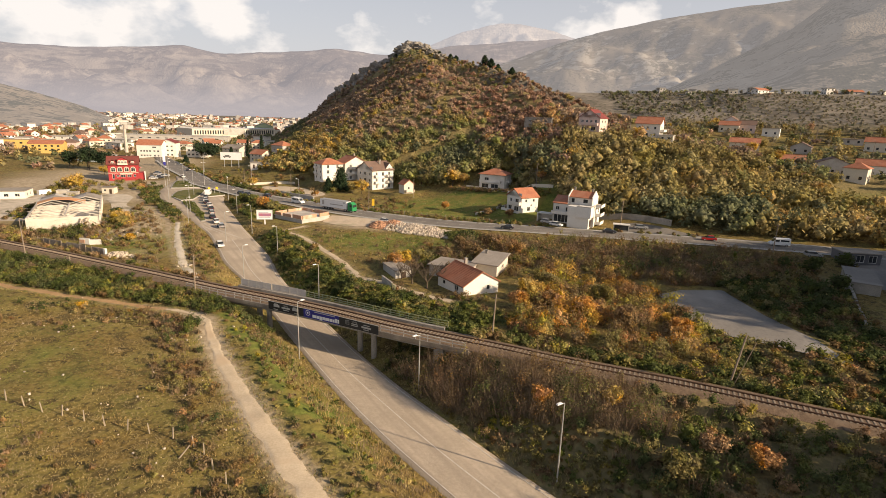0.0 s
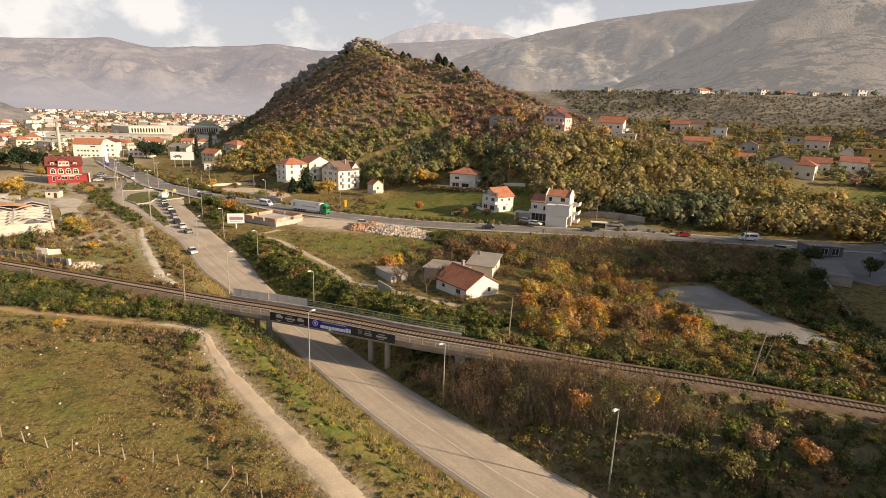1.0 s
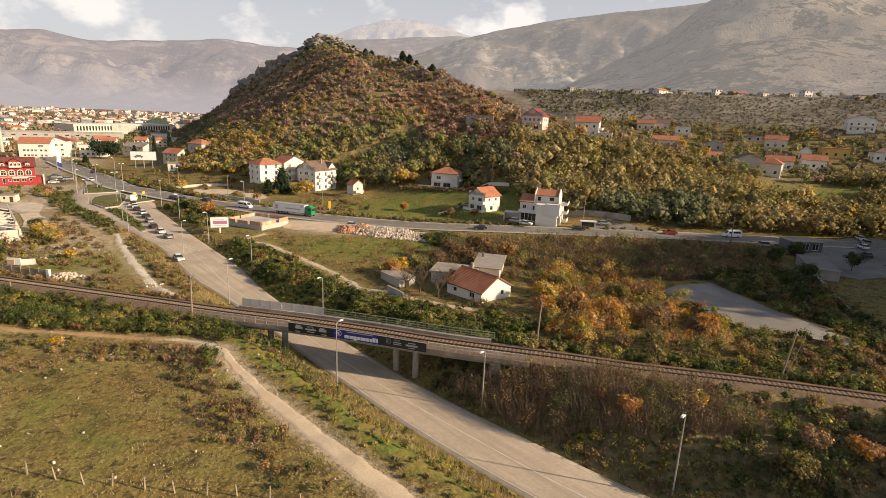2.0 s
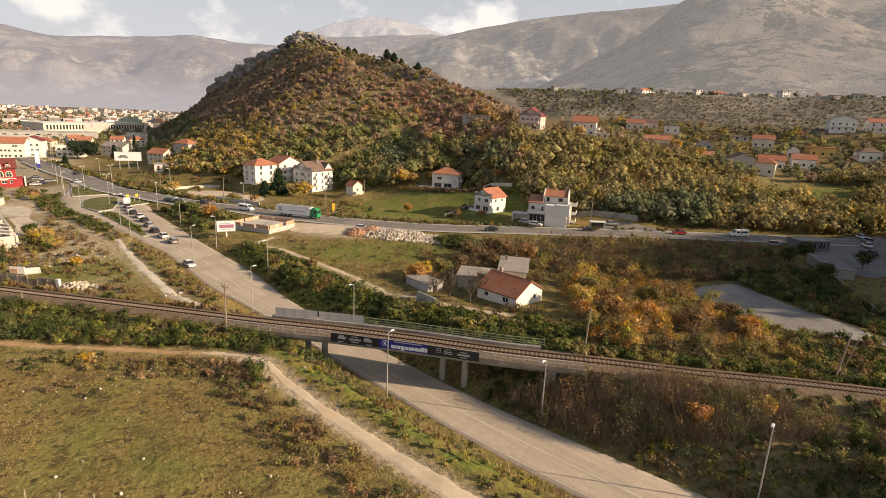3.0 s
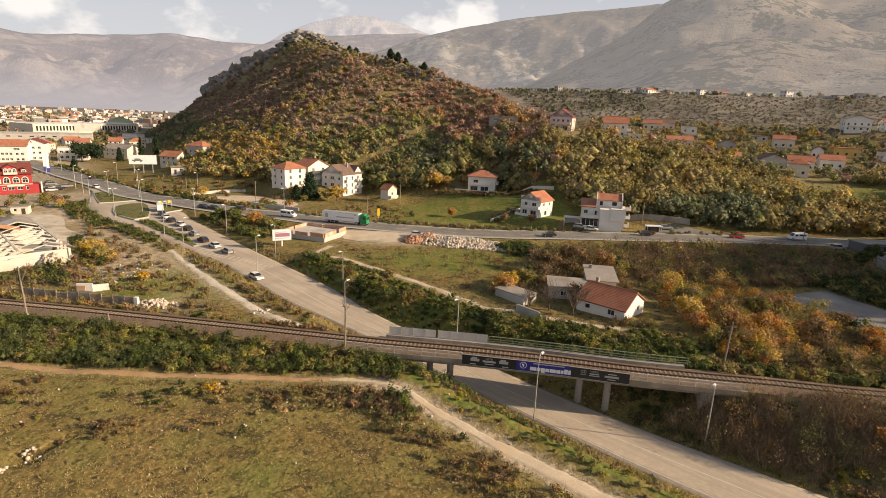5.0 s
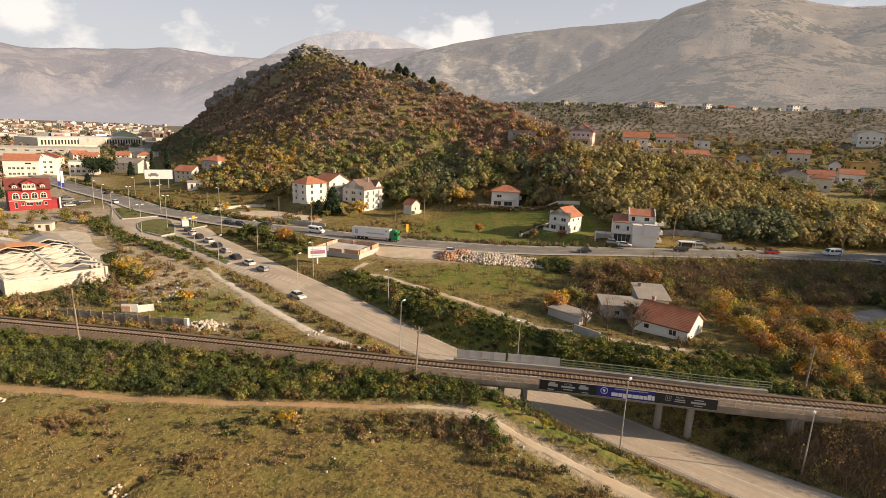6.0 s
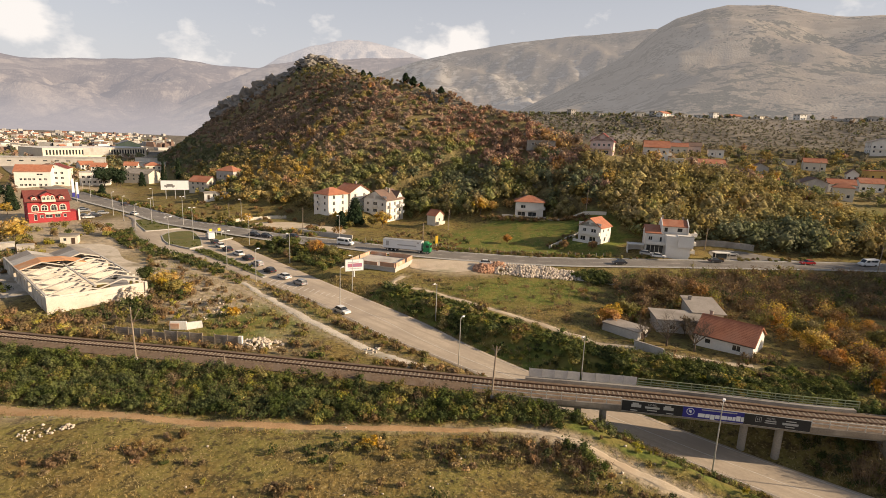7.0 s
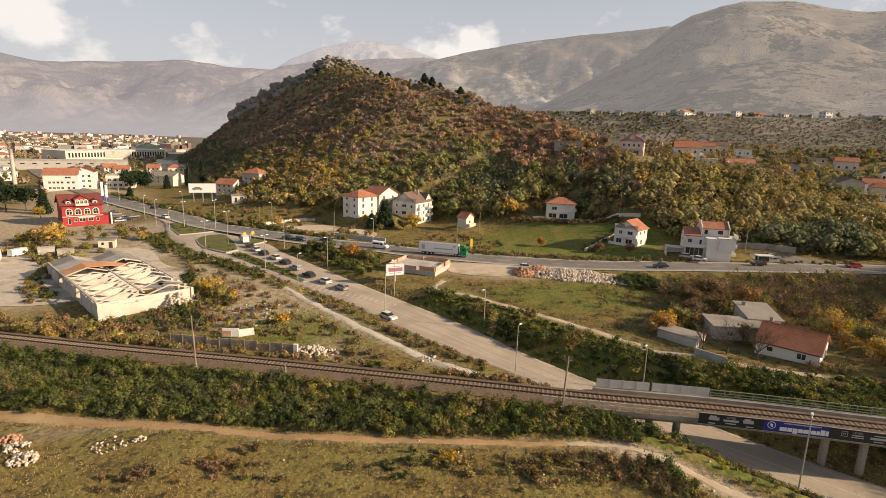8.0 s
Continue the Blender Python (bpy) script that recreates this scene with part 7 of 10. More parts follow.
# paved yards
for nm, outline, m, lab in (("yard", [(-90, 246), (-60, 226), (-52, 240), (-62, 254), (-84, 262)], M_GRAVEL, "pale paved forecourt behind a low wall"), ("terrace", [(12, 238), (20, 231), (31, 222.5), (37, 220), (40, 226), (34, 234), (29, 238), (20, 242)], M_GRAVEL, "pale gravel forecourt of the hipped house"),
                            ("parking", [(57, 168), (86, 161.5), (80, 168), (62, 178)], M_ASPHALT_DARK, "asphalt parking strip beside the main road"), ("car_park", [(104, 112), (150, 124), (150, 148), (114, 138), (100, 122)], M_LOT, "asphalt car park with parked cars"),
                            ("sand_yard", [(-38, 186.5), (-28, 183.5), (-19, 179.5), (-21, 175), (-28, 172.5), (-35, 174.5), (-40, 180)], M_GRAVEL, "bare sandy ground beside the main road"), ("concrete_yard", [(-143, 191), (-152, 208), (-163, 215), (-167, 202), (-152, 180), (-142, 164), (-128.5, 164.5)], M_YARD, "cracked pale concrete yard beside the ruined hall"), ("concrete_apron", [(-139, 222), (-130, 221), (-117, 198), (-106, 181), (-109.5, 175), (-116, 187), (-126.5, 203), (-137, 214)], M_YARD, "pale concrete apron behind the ruined hall"),
                            ("grey_yard", [(x, y) for x, y in LOT], M_LOT, "bare grey yard below the railway")):
    P = np.array(outline, float)
    if nm == "grey_yard":
        P = np.concatenate([a + (b - a) * np.linspace(0, 0.9, 8)[:, None] for a, b in zip(P, np.roll(P, -1, 0))])
    P = resample(np.vstack([P, P[:1]]), 2.5 if nm != "grey_yard" else 1.0)[:-1]
    c = P.mean(0)
    V, Q = [], []
    n = len(P)
    for r in range(9):
        XY = c + (P - c) * (1 - r / 8)
        V.append(np.stack([XY[:, 0], XY[:, 1], height(XY[:, 0], XY[:, 1]) + 0.1], -1))
    V = np.stack(V, 0)
    i = np.arange(9 * n).reshape(9, n)
    Q = np.stack([i[:-1], np.roll(i, -1, 1)[:-1], np.roll(i, -1, 1)[1:], i[1:]], -1).reshape(-1, 4)
    tagged(new(nm, fast_mesh(nm, V.reshape(-1, 3), Q, m, True)), lab, "yard", kind="structure")


# ---- vehicles ----
CARPAINT = {}


def paint(name, c, metal=0.3):
    if name not in CARPAINT:
        CARPAINT[name] = mat("car_paint_" + name, c, tuple(v * 0.9 for v in c), 1.5, 0.3, 0, metal, spec=0.5)
    return CARPAINT[name]


M_TYRE = mat("tyre", (0.02, 0.02, 0.02), (0.03, 0.03, 0.03), 3, 0.9)
M_RED_LIGHT = mat("tail_light", (0.3, 0.01, 0.01), (0.25, 0.01, 0.01), 3, 0.3)


def car(colour, label, wagon=False):
    e = thing("car", 0, 0, 0, 0, label, "car", "cars on the roads")
    m = paint(*colour)
    prof = [(-2.1, 0.35), (2.1, 0.35), (2.12, 0.62), (1.95, 0.78), (1.0, 0.92), (-1.75, 0.96), (-2.1, 0.85)]
    b = Geo()
    for s in (-1, 1):
        b.face([(x, s * 0.86, z) for x, z in (prof if s < 0 else prof[::-1])])
    for (x0, z0), (x1, z1) in zip(prof, prof[1:] + prof[:1]):
        b.face([(x0, 0.86, z0), (x1, 0.86, z1), (x1, -0.86, z1), (x0, -0.86, z0)])
    part("body", b, m, e)
    back = -2.0 if wagon else -1.75
    cab = [(back, 0.95), (1.0, 0.92), (0.3, 1.42), (back + (0.15 if wagon else 0.6), 1.45)]
    c = Geo()
    for s in (-1, 1):
        q = [(x, s * (0.82 if z < 1 else 0.66), z) for x, z in cab]
        c.face(q if s < 0 else q[::-1])
    for (x0, z0), (x1, z1) in zip(cab, cab[1:] + cab[:1]):
        w0, w1 = (0.82 if z0 < 1 else 0.66), (0.82 if z1 < 1 else 0.66)
        c.face([(x0, w0, z0), (x1, w1, z1), (x1, -w1, z1), (x0, -w0, z0)])
    part("cabin_glass", c, M_GLASS, e)
    part("car_roof", Geo().box(((back + 1.0) / 2 - 0.1, 0, 1.46), (1.55 if not wagon else 2.0, 1.3, 0.06)), m, e)
    for sx in (-1.3, 1.3):
        for sy in (-0.82, 0.82):
            w = part("wheel", Geo().tube((sx, sy - 0.09, 0.32), (sx, sy + 0.09, 0.32), 0.32, 0.32, 12), M_TYRE, e)
            part("rim", Geo().tube((sx, sy * 1.1 - 0.02, 0.32), (sx, sy * 1.1 + 0.02, 0.32), 0.18, 0.18, 10), M_STEEL, w)
    for sy in (-0.6, 0.6):
        part("headlight", Geo().box((2.06, sy, 0.66), (0.12, 0.35, 0.14)), M_SIGNWHITE, e)
        part("tail_light", Geo().box((-2.08, sy, 0.74), (0.08, 0.3, 0.16)), M_RED_LIGHT, e)
    return e


KINDS = {"w": car(("white", (0.72, 0.71, 0.69), 0.0), "white saloon car on the road"), "s": car(("silver", (0.42, 0.42, 0.43)), "silver-grey car on the road", True), "d": car(("dark", (0.045, 0.045, 0.055)), "dark grey car on the road"), "r": car(("red", (0.45, 0.02, 0.02), 0.0), "red car on the road")}
used = set()


def put(k, x, y, rz, z=None):
    z = (float(ROAD_Z(y)) if z is None else z)
    if k in used:
        return copy_thing(KINDS[k], pose(x, y, z + 0.06, 0, 0, rz))
    used.add(k)
    KINDS[k].matrix_basis = pose(x, y, z + 0.06, 0, 0, rz)
    return KINDS[k]


for k, x, y, rz in (("d", -96.4, 219.0, 112), ("w", -94.2, 213.6, 115), ("d", -91.6, 208.2, 120), ("w", -88.0, 202.4, 122), ("d", -85.0, 196.6, 122), ("s", -82.0, 190.0, 122), ("d", -78.6, 182.6, 122), ("w", -74.8, 176.4, 122), ("s", -70.9, 170.6, 122), ("w", -62.5, 149, -58)):
    put(k, x, y, rz)
for k, x, y, rz, z in (("d", -84.5, 226.5, -40, 0.5), ("d", -80.5, 223.4, -40, 0.55), ("w", -134, 279, 126, 0.1), ("d", -145, 309, 126, 0.05), ("d", 22, 169.8, 168, 1.1), ("d", 54, 166.2, -15, 1.6), ("r", 82, 158.6, 166, 1.95), ("s", 66.5, 173, -12, None), ("w", 38.5, 173.2, -40, 1.9), ("s", 36, 176, -40, 2.2), ("w", -18.2, 176.2, -20, 0.5),
                       ("d", -72, 221.5, 140, 0.6), ("d", 118, 145, 165, 2.4), ("s", 102, 141, -10, 2.2), ("s", 138, 141.5, 60, None), ("w", 131, 136, 60, None), ("d", 127, 131, 60, None), ("w", 142, 147, 60, None), ("d", 108, 136, 10, None), ("r", 20.5, 38.5, 128, -4.4)):
    put(k, x, y, rz, hz(x, y) + 0.1 if z is None else z)
for k, (x, y) in zip("wdsdwsdr", ((-152, 284), (-150, 286.5), (-148, 289), (-154.5, 288), (-152, 291), (-158, 300), (-160, 304), (-186, 330))):
    put(k, x, y, 20, hz(x, y))


def van(x, y, z, rz, label, m):
    e = thing("van", x, y, z, rz, label, "van", "vans on the roads")
    b = Geo()
    prof = [(-2.7, 0.4), (2.6, 0.4), (2.65, 0.9), (1.9, 1.25), (1.2, 2.2), (-2.7, 2.35)]
    for s in (-1, 1):
        b.face([(x0, s * 0.98, z0) for x0, z0 in (prof if s < 0 else prof[::-1])])
    for (x0, z0), (x1, z1) in zip(prof, prof[1:] + prof[:1]):
        b.face([(x0, 0.98, z0), (x1, 0.98, z1), (x1, -0.98, z1), (x0, -0.98, z0)])
    part("body", b, m, e)
    w = Geo()
    w.face([(1.91, 0.85, 1.28), (1.91, -0.85, 1.28), (1.28, -0.8, 2.12), (1.28, 0.8, 2.12)])
    for s in (-1, 1):
        w.box((0.75, s * 0.985, 1.65), (1.0, 0.02, 0.6)).box((-1.2, s * 0.985, 1.7), (2.2, 0.02, 0.5))
    part("cabin_glass", w, M_GLASS, e)
    for sx in (-1.8, 1.8):
        for sy in (-0.9, 0.9):
            wh = part("wheel", Geo().tube((sx, sy - 0.1, 0.36), (sx, sy + 0.1, 0.36), 0.36, 0.36, 12), M_TYRE, e)
            part("rim", Geo().tube((sx, sy * 1.1 - 0.03, 0.36), (sx, sy * 1.1 + 0.03, 0.36), 0.2, 0.2, 10), M_STEEL, wh)
    return e


van(-55.5, 207.8, 0.65, -33, "white van with dark side windows on the main road", M_SIGNWHITE)
van(100, 153.2, 2.25, 166, "small white van on the main road", M_SIGNWHITE)
van(-98.6, 226.5, -0.15, 105, "white van waiting at the junction", M_SIGNWHITE)

e = thing("articulated_lorry", -36.5, 195.2, 0.66, -30, "articulated lorry with a white trailer and a green cab", "lorry")
part("trailer", Geo().box((-2.6, 0, 2.35), (12.6, 2.5, 2.7)), M_SIGNWHITE, e, "white tarpaulin trailer")
part("chassis", Geo().box((-1.5, 0, 0.85), (14.5, 1.2, 0.25)), M_DARKFRAME, e)
part("trailer_rail", Geo().box((-2.6, 0, 3.72), (12.7, 2.56, 0.08)).box((-2.6, 0, 1.0), (12.7, 2.56, 0.12)), M_STEEL, e)
cab = part("cab", Geo().box((5.35, 0, 1.9), (2.2, 2.45, 2.6), 0, 0.95).box((5.0, 0, 3.4), (1.4, 2.3, 0.5), 0, 0.85), mat("green_cab", (0.03, 0.25, 0.09), (0.025, 0.2, 0.075), 1.0, 0.35), e, "bright green cab")
part("windscreen", Geo().box((6.42, 0, 2.35), (0.1, 2.0, 0.9)), M_GLASS, cab)
part("side_window", Geo().box((5.6, -1.2, 2.4), (0.9, 0.06, 0.7)).box((5.6, 1.2, 2.4), (0.9, 0.06, 0.7)), M_GLASS, cab)
for sy in (-1.27, 1.27):
    for x0, z0, w0, h0 in ((-1.0, 2.2, 6.2, 0.34), (-7.4, 2.5, 1.0, 1.5), (2.6, 3.2, 0.7, 0.5)):
        part("text_bar", Geo().box((x0, sy, z0), (w0, 0.02, h0)), M_SIGNGREY, e)
for sx in (-7.3, -6.0, -4.7, 3.1, 5.8):
    for sy in (-1.05, 1.05):
        wh = part("wheel", Geo().tube((sx, sy - 0.17, 0.5), (sx, sy + 0.17, 0.5), 0.5, 0.5, 14), M_TYRE, e)
        part("rim", Geo().tube((sx, sy * 1.17 - 0.03, 0.5), (sx, sy * 1.17 + 0.03, 0.5), 0.28, 0.28, 10), M_STEEL, wh)


# ---- rubble heaps, walls, hedges of stone ----
def stones(name, label, spots_, material, seed, kind="stuff"):
    """Loose angular stones: (x, y, radius) heaps."""
    r = np.random.RandomState(seed)
    V, F = [], []
    base = np.array([(-1, -1, -1), (1, -1, -1), (1, 1, -1), (-1, 1, -1), (-1, -1, 1), (1, -1, 1), (1, 1, 1), (-1, 1, 1)], float)
    fq = np.array([(3, 2, 1, 0), (4, 5, 6, 7), (0, 1, 5, 4), (1, 2, 6, 5), (2, 3, 7, 6), (3, 0, 4, 7)])
    for x, y, rad, hgt, n, size in spots_:
        for _ in range(n):
            a, q = r.uniform(0, 6.283), math.sqrt(r.uniform(0, 1)) * rad
            px, py = x + math.cos(a) * q, y + math.sin(a) * q
            s = size * r.uniform(0.5, 1.5)
            pz = hz(px, py) + hgt * max(0, 1 - (q / rad) ** 2) * r.uniform(0.6, 1.0) + s * 0.3
            M3 = np.array(Euler(r.uniform(0, 6.28, 3)).to_matrix())
            b = base * s * r.uniform(0.6, 1.2, 3) * 0.5 * r.uniform(0.75, 1.1, (8, 1))
            F.append(fq + 8 * len(V))
            V.append(b @ M3.T + (px, py, pz))
    ob = new(name, fast_mesh(name, np.concatenate(V), np.concatenate(F), material))
    return tagged(ob, label, "rubble", kind=kind)


stones("stone_rubble", "long heap of pale broken stone in the grass", [(-14, 172, 4.2, 0.7, 330, 0.42), (-9, 169, 4.8, 0.85, 520, 0.45), (-4, 166.5, 4.6, 0.75, 500, 0.42), (1, 163.5, 4.0, 0.5, 300, 0.4), (4, 160, 2, 0.4, 70, 0.45)], M_RUBBLE, 21)
stones("hall_rubble", "broken masonry fallen in the front bay of the ruined hall", [(-106.5, 159, 3.0, 2.6, 260, 0.5), (-109.5, 162.5, 2.8, 2.2, 200, 0.5), (-104.5, 163, 2.4, 1.6, 140, 0.45)], M_RUBBLE, 27)
stones("brick_rubble", "heap of orange brick rubble beside the gravel yard", [(-20, 173.5, 3.2, 1.1, 330, 0.48), (-15.5, 174.5, 3.0, 1.0, 260, 0.5)], M_RUBBLE_RED, 22)
stones("wall_rubble", "pale rubble spilled from the broken wall", [(-79.5, 128, 2.6, 0.7, 150, 0.32), (-76.5, 127, 1.8, 0.3, 50, 0.3)], M_RUBBLE, 23)
stones("field_rubble", "dumped pale rubble at the edge of the field", [(-111.6, 102.4, 1.5, 0.45, 130, 0.26), (-113.4, 105.2, 1.3, 0.35, 80, 0.26), (-103.2, 103.4, 2.0, 0.08, 46, 0.2), (-100.2, 103.9, 0.7, 0.3, 26, 0.24), (-83.0, 79.2, 1.2, 0.35, 90, 0.26), (-80.6, 81.6, 0.9, 0.1, 24, 0.22)], M_RUBBLE, 24)
stones("field_brick_rubble", "dumped orange brick rubble at the edge of the field", [(-115, 107.0, 1.3, 0.6, 110, 0.26)], M_RUBBLE_RED, 28)
stones("scattered_stones", "scattered pale stones and litter in the grass", [(-45, 70, 16, 0, 22, 0.2), (-70, 90, 16, 0, 16, 0.18), (-30, 52, 8, 0, 10, 0.2), (-60, 66, 20, 0, 10, 0.16), (-36, 84, 8, 0, 8, 0.2)], M_RUBBLE, 25)
stones("path_rubble", "pale broken slabs along the path", [(-54, 112, 1.6, 0.2, 25, 0.4), (-60, 122, 1.5, 0.1, 12, 0.4), (-88, 150, 8, 0.1, 40, 0.3)], M_RUBBLE, 26)


def long_wall(name, label, line, hgt, thick, material):
    P = resample(line, 2.0)
    T = np.gradient(P, axis=0)
    N = np.stack([-T[:, 1], T[:, 0]], -1) / np.linalg.norm(T, axis=1)[:, None] * thick / 2
    g = Geo()
    g.v, g.f = [], []
    for p, q in zip(P, N):
        z = float(hz(p[0], p[1]))
        g.v += [(p[0] + q[0], p[1] + q[1], z - 0.4), (p[0] - q[0], p[1] - q[1], z - 0.4), (p[0] - q[0], p[1] - q[1], z + hgt), (p[0] + q[0], p[1] + q[1], z + hgt)]
    for k in range(0, 4 * (len(P) - 1), 4):
        g.f += [(k + i, k + (i + 1) % 4, k + 4 + (i + 1) % 4, k + 4 + i) for i in range(4)]
    n = len(g.v)
    g.f += [(3, 2, 1, 0), (n - 4, n - 3, n - 2, n - 1)]
    return tagged(part(name, g, material), label, "wall")


long_wall("garden_wall", "pale low garden wall stepping up the meadow", [(13.5, 198.6), (17, 201), (22, 203.5), (28, 207), (34, 210.5)], 0.9, 0.4, M_CREAM)
long_wall("terrace_parapet", "pale retaining wall round the forecourt of the hipped house", [(11.5, 237.5), (20, 230), (31, 221.5), (39, 217.5), (45, 214)], 1.3, 0.35, M_CREAM)
long_wall("retaining_wall", "pale retaining wall behind the villa", [(54, 186.5), (63, 183), (77, 174.5)], 2.0, 0.4, M_CONCRETE)
long_wall("forecourt_wall", "pale low wall round the forecourt", [(-98, 262), (-88, 268), (-74, 272)], 1.2, 0.35, M_CREAM)
long_wall("roadside_wall", "grey block wall beside the main road", [(-70, 233), (-60, 226), (-52, 219)], 1.8, 0.35, M_GREYWALL)
long_wall("yard_kerb", "low grey parapet beside the car park", [(96, 120), (88, 107), (79, 92)], 1.4, 0.5, M_CONCRETE)
house(99, 120, 0.8, 58, 16, 6, 2.2, "flat", 0.2, 0.2, M_CONCRETE, M_LOT, {"front": cols([2 + 3 * k for k in range(6)], (1.2,), 1.6, 1.0)}, label="long low grey garage row below the road", name="garage_row", category="building")
house(112, 139, 1.8, -8, 9, 6, 2.8, "flat", 0.2, 0.2, mat("grey_cladding", (0.13, 0.13, 0.14), (0.10, 0.10, 0.11), 0.5, 0.6), M_ROOF_GREY, {"front": [(4, 1.4, 2.0, 2.0), (7, 1.4, 2.0, 2.0)]}, label="small dark grey kiosk by the car park", name="kiosk", category="kiosk")
e = thing("concrete_beam", 6, 156.5, hz(6, 156.5), -38, "two pale concrete poles lying in the grass", "pole")
for k in (-0.5, 0.5):
    part("beam", Geo().tube((-5, k, 0.3), (5, k * 1.3, 0.3), 0.18, 0.14, 8), M_CONCRETE_LIGHT, e)
# posts of the roadside fence below the meadow
rng = random.Random(5)
post_a = None
FENCE = resample([(-48, 215), (-30, 203), (-14, 194), (6, 186.5), (24, 181.5)], 2.2)
for x, y in FENCE:
    if post_a is None:
        post_a = thing("meadow_fence_post", x, y, hz(x, y) - 0.2, 0, "grey fence post with wire along the meadow", "fence post", "meadow fence posts")
        part("post", Geo().box((0, 0, 0.8), (0.12, 0.12, 1.8)), M_CONCRETE, post_a)
    else:
        copy_thing(post_a, pose(x, y, hz(x, y) - 0.2, rng.uniform(-3, 3), rng.uniform(-3, 3), 0))


# ---- vegetation ----
def leaf_cloud(C, R, n, size, seed, flat=1.5, r0=0.53, r1=1.0):
    """n leaf clumps round each centre, thicker towards the outside of its blob."""
    r = np.random.RandomState(seed)
    C, R = np.repeat(np.asarray(C, float), n, 0), np.repeat(np.asarray(R, float), n, 0)
    size = np.repeat(np.broadcast_to(np.asarray(size, float), (len(C) // n,)), n)
    N = len(C)
    d = r.normal(0, 1, (N, 3))
    d /= np.linalg.norm(d, axis=1)[:, None]
    P = C + d * R * r.uniform(r0, r1, N)[:, None]
    nrm = d * flat + r.normal(0, 0.42, (N, 3)) + (0, 0, 0.45)
    nrm /= np.linalg.norm(nrm, axis=1)[:, None]
    u = np.cross(nrm, r.normal(0, 1, (N, 3)))
    u /= np.linalg.norm(u, axis=1)[:, None]
    v = np.cross(nrm, u)
    s = size * r.uniform(0.55, 1.3, N)
    u, v = u * s[:, None] * 0.5, v * (s * r.uniform(0.5, 0.9, N))[:, None] * 0.5
    k = nrm * (s * 0.12)[:, None]
    V = np.stack([P - u, P - v + k, P + u, P + v + k], 1).reshape(-1, 3)
    return V, np.arange(4 * N).reshape(N, 4)


def blade_cloud(C, n, hgt, spread_, width, seed, lean=0.5):
    """n upright blades or twigs on each centre."""
    r = np.random.RandomState(seed)
    hgt = np.repeat(np.broadcast_to(np.asarray(hgt, float), (len(C),)), n)
    sp = np.repeat(np.broadcast_to(np.asarray(spread_, float), (len(C),)), n)
    C = np.repeat(np.asarray(C, float), n, 0)
    N = len(C)
    a = r.uniform(0, 6.283, N)
    q = np.sqrt(r.uniform(0, 1, N)) * sp
    B = C + np.stack([np.cos(a) * q, np.sin(a) * q, np.zeros(N)], -1)
    h = hgt * r.uniform(0.5, 1.15, N)
    tip = B + np.stack([np.cos(a) * h * lean * r.uniform(0, 1, N) + r.normal(0, 0.1, N) * h, np.sin(a) * h * lean * r.uniform(0, 1, N) + r.normal(0, 0.1, N) * h, h], -1)
    b = r.uniform(0, 6.283, N)
    w = np.stack([np.cos(b), np.sin(b), np.zeros(N)], -1) * width
    V = np.stack([B - w, B + w, tip], 1).reshape(-1, 3)
    return V, np.arange(3 * N).reshape(N, 3)


def stuff(name, label, category, V, Q, material):
    return tagged(new(name, fast_mesh(name, V, Q, material, True)), label, category, kind="stuff")


OV = np.array([(1, 0, 0), (-1, 0, 0), (0, 1, 0), (0, -1, 0), (0, 0, 1), (0, 0, -1)], float)
OF = np.array([(0, 2, 4), (2, 1, 4), (1, 3, 4), (3, 0, 4), (2, 0, 5), (1, 2, 5), (3, 1, 5), (0, 3, 5)])


def leafy(C, R, n, leaf, seed, heart=0.62, loose=0.75, ball=1.0):
    """Blobs of foliage: a small dense heart under many loose three-cornered leaf sprays that thin out outwards."""
    r = np.random.RandomState(seed)
    C, R = np.asarray(C, float), np.asarray(R, float)
    N = len(C)
    D = OV[None] * r.uniform(0.7, 1.25, (N, 6, 1))
    a = r.uniform(0, 6.283, N)
    ca, sa = np.cos(a)[:, None], np.sin(a)[:, None]
    D = np.stack([D[..., 0] * ca - D[..., 1] * sa, D[..., 0] * sa + D[..., 1] * ca, D[..., 2]], -1)
    V1 = (C[:, None] + D * R[:, None] * heart).reshape(-1, 3)
    F1 = (OF[None] + np.arange(N)[:, None, None] * 6).reshape(-1, 3)
    leaf = np.repeat(np.broadcast_to(np.asarray(leaf, float), (N,)), n)
    Cn, Rn = np.repeat(C, n, 0), np.repeat(R, n, 0)
    M = N * n
    d = r.normal(0, 1, (M, 3))
    d[:, 2] = np.abs(d[:, 2]) * np.where(r.uniform(0, 1, M) < 0.75, 1, -1)
    d /= np.linalg.norm(d, axis=1)[:, None]
    P = Cn + d * Rn * (0.5 + loose * r.uniform(0, 1, M) ** 1.1)[:, None]
    nrm = d * ball + r.normal(0, 0.6, (M, 3)) + (0, 0, 0.3)
    nrm /= np.linalg.norm(nrm, axis=1)[:, None]
    u = np.cross(nrm, r.normal(0, 1, (M, 3)))
    u /= np.linalg.norm(u, axis=1)[:, None]
    w = np.cross(nrm, u)
    s = (leaf * r.uniform(0.5, 1.4, M))[:, None]
    V2 = np.stack([P - u * s * 0.55, P + u * s * 0.55, P + w * s * r.uniform(0.6, 1.2, (M, 1))], 1).reshape(-1, 3)
    if not heart:
        return V2, np.arange(3 * M).reshape(-1, 3)
    return np.concatenate([V1, V2]), np.concatenate([F1, np.arange(3 * M).reshape(-1, 3) + len(V1)])


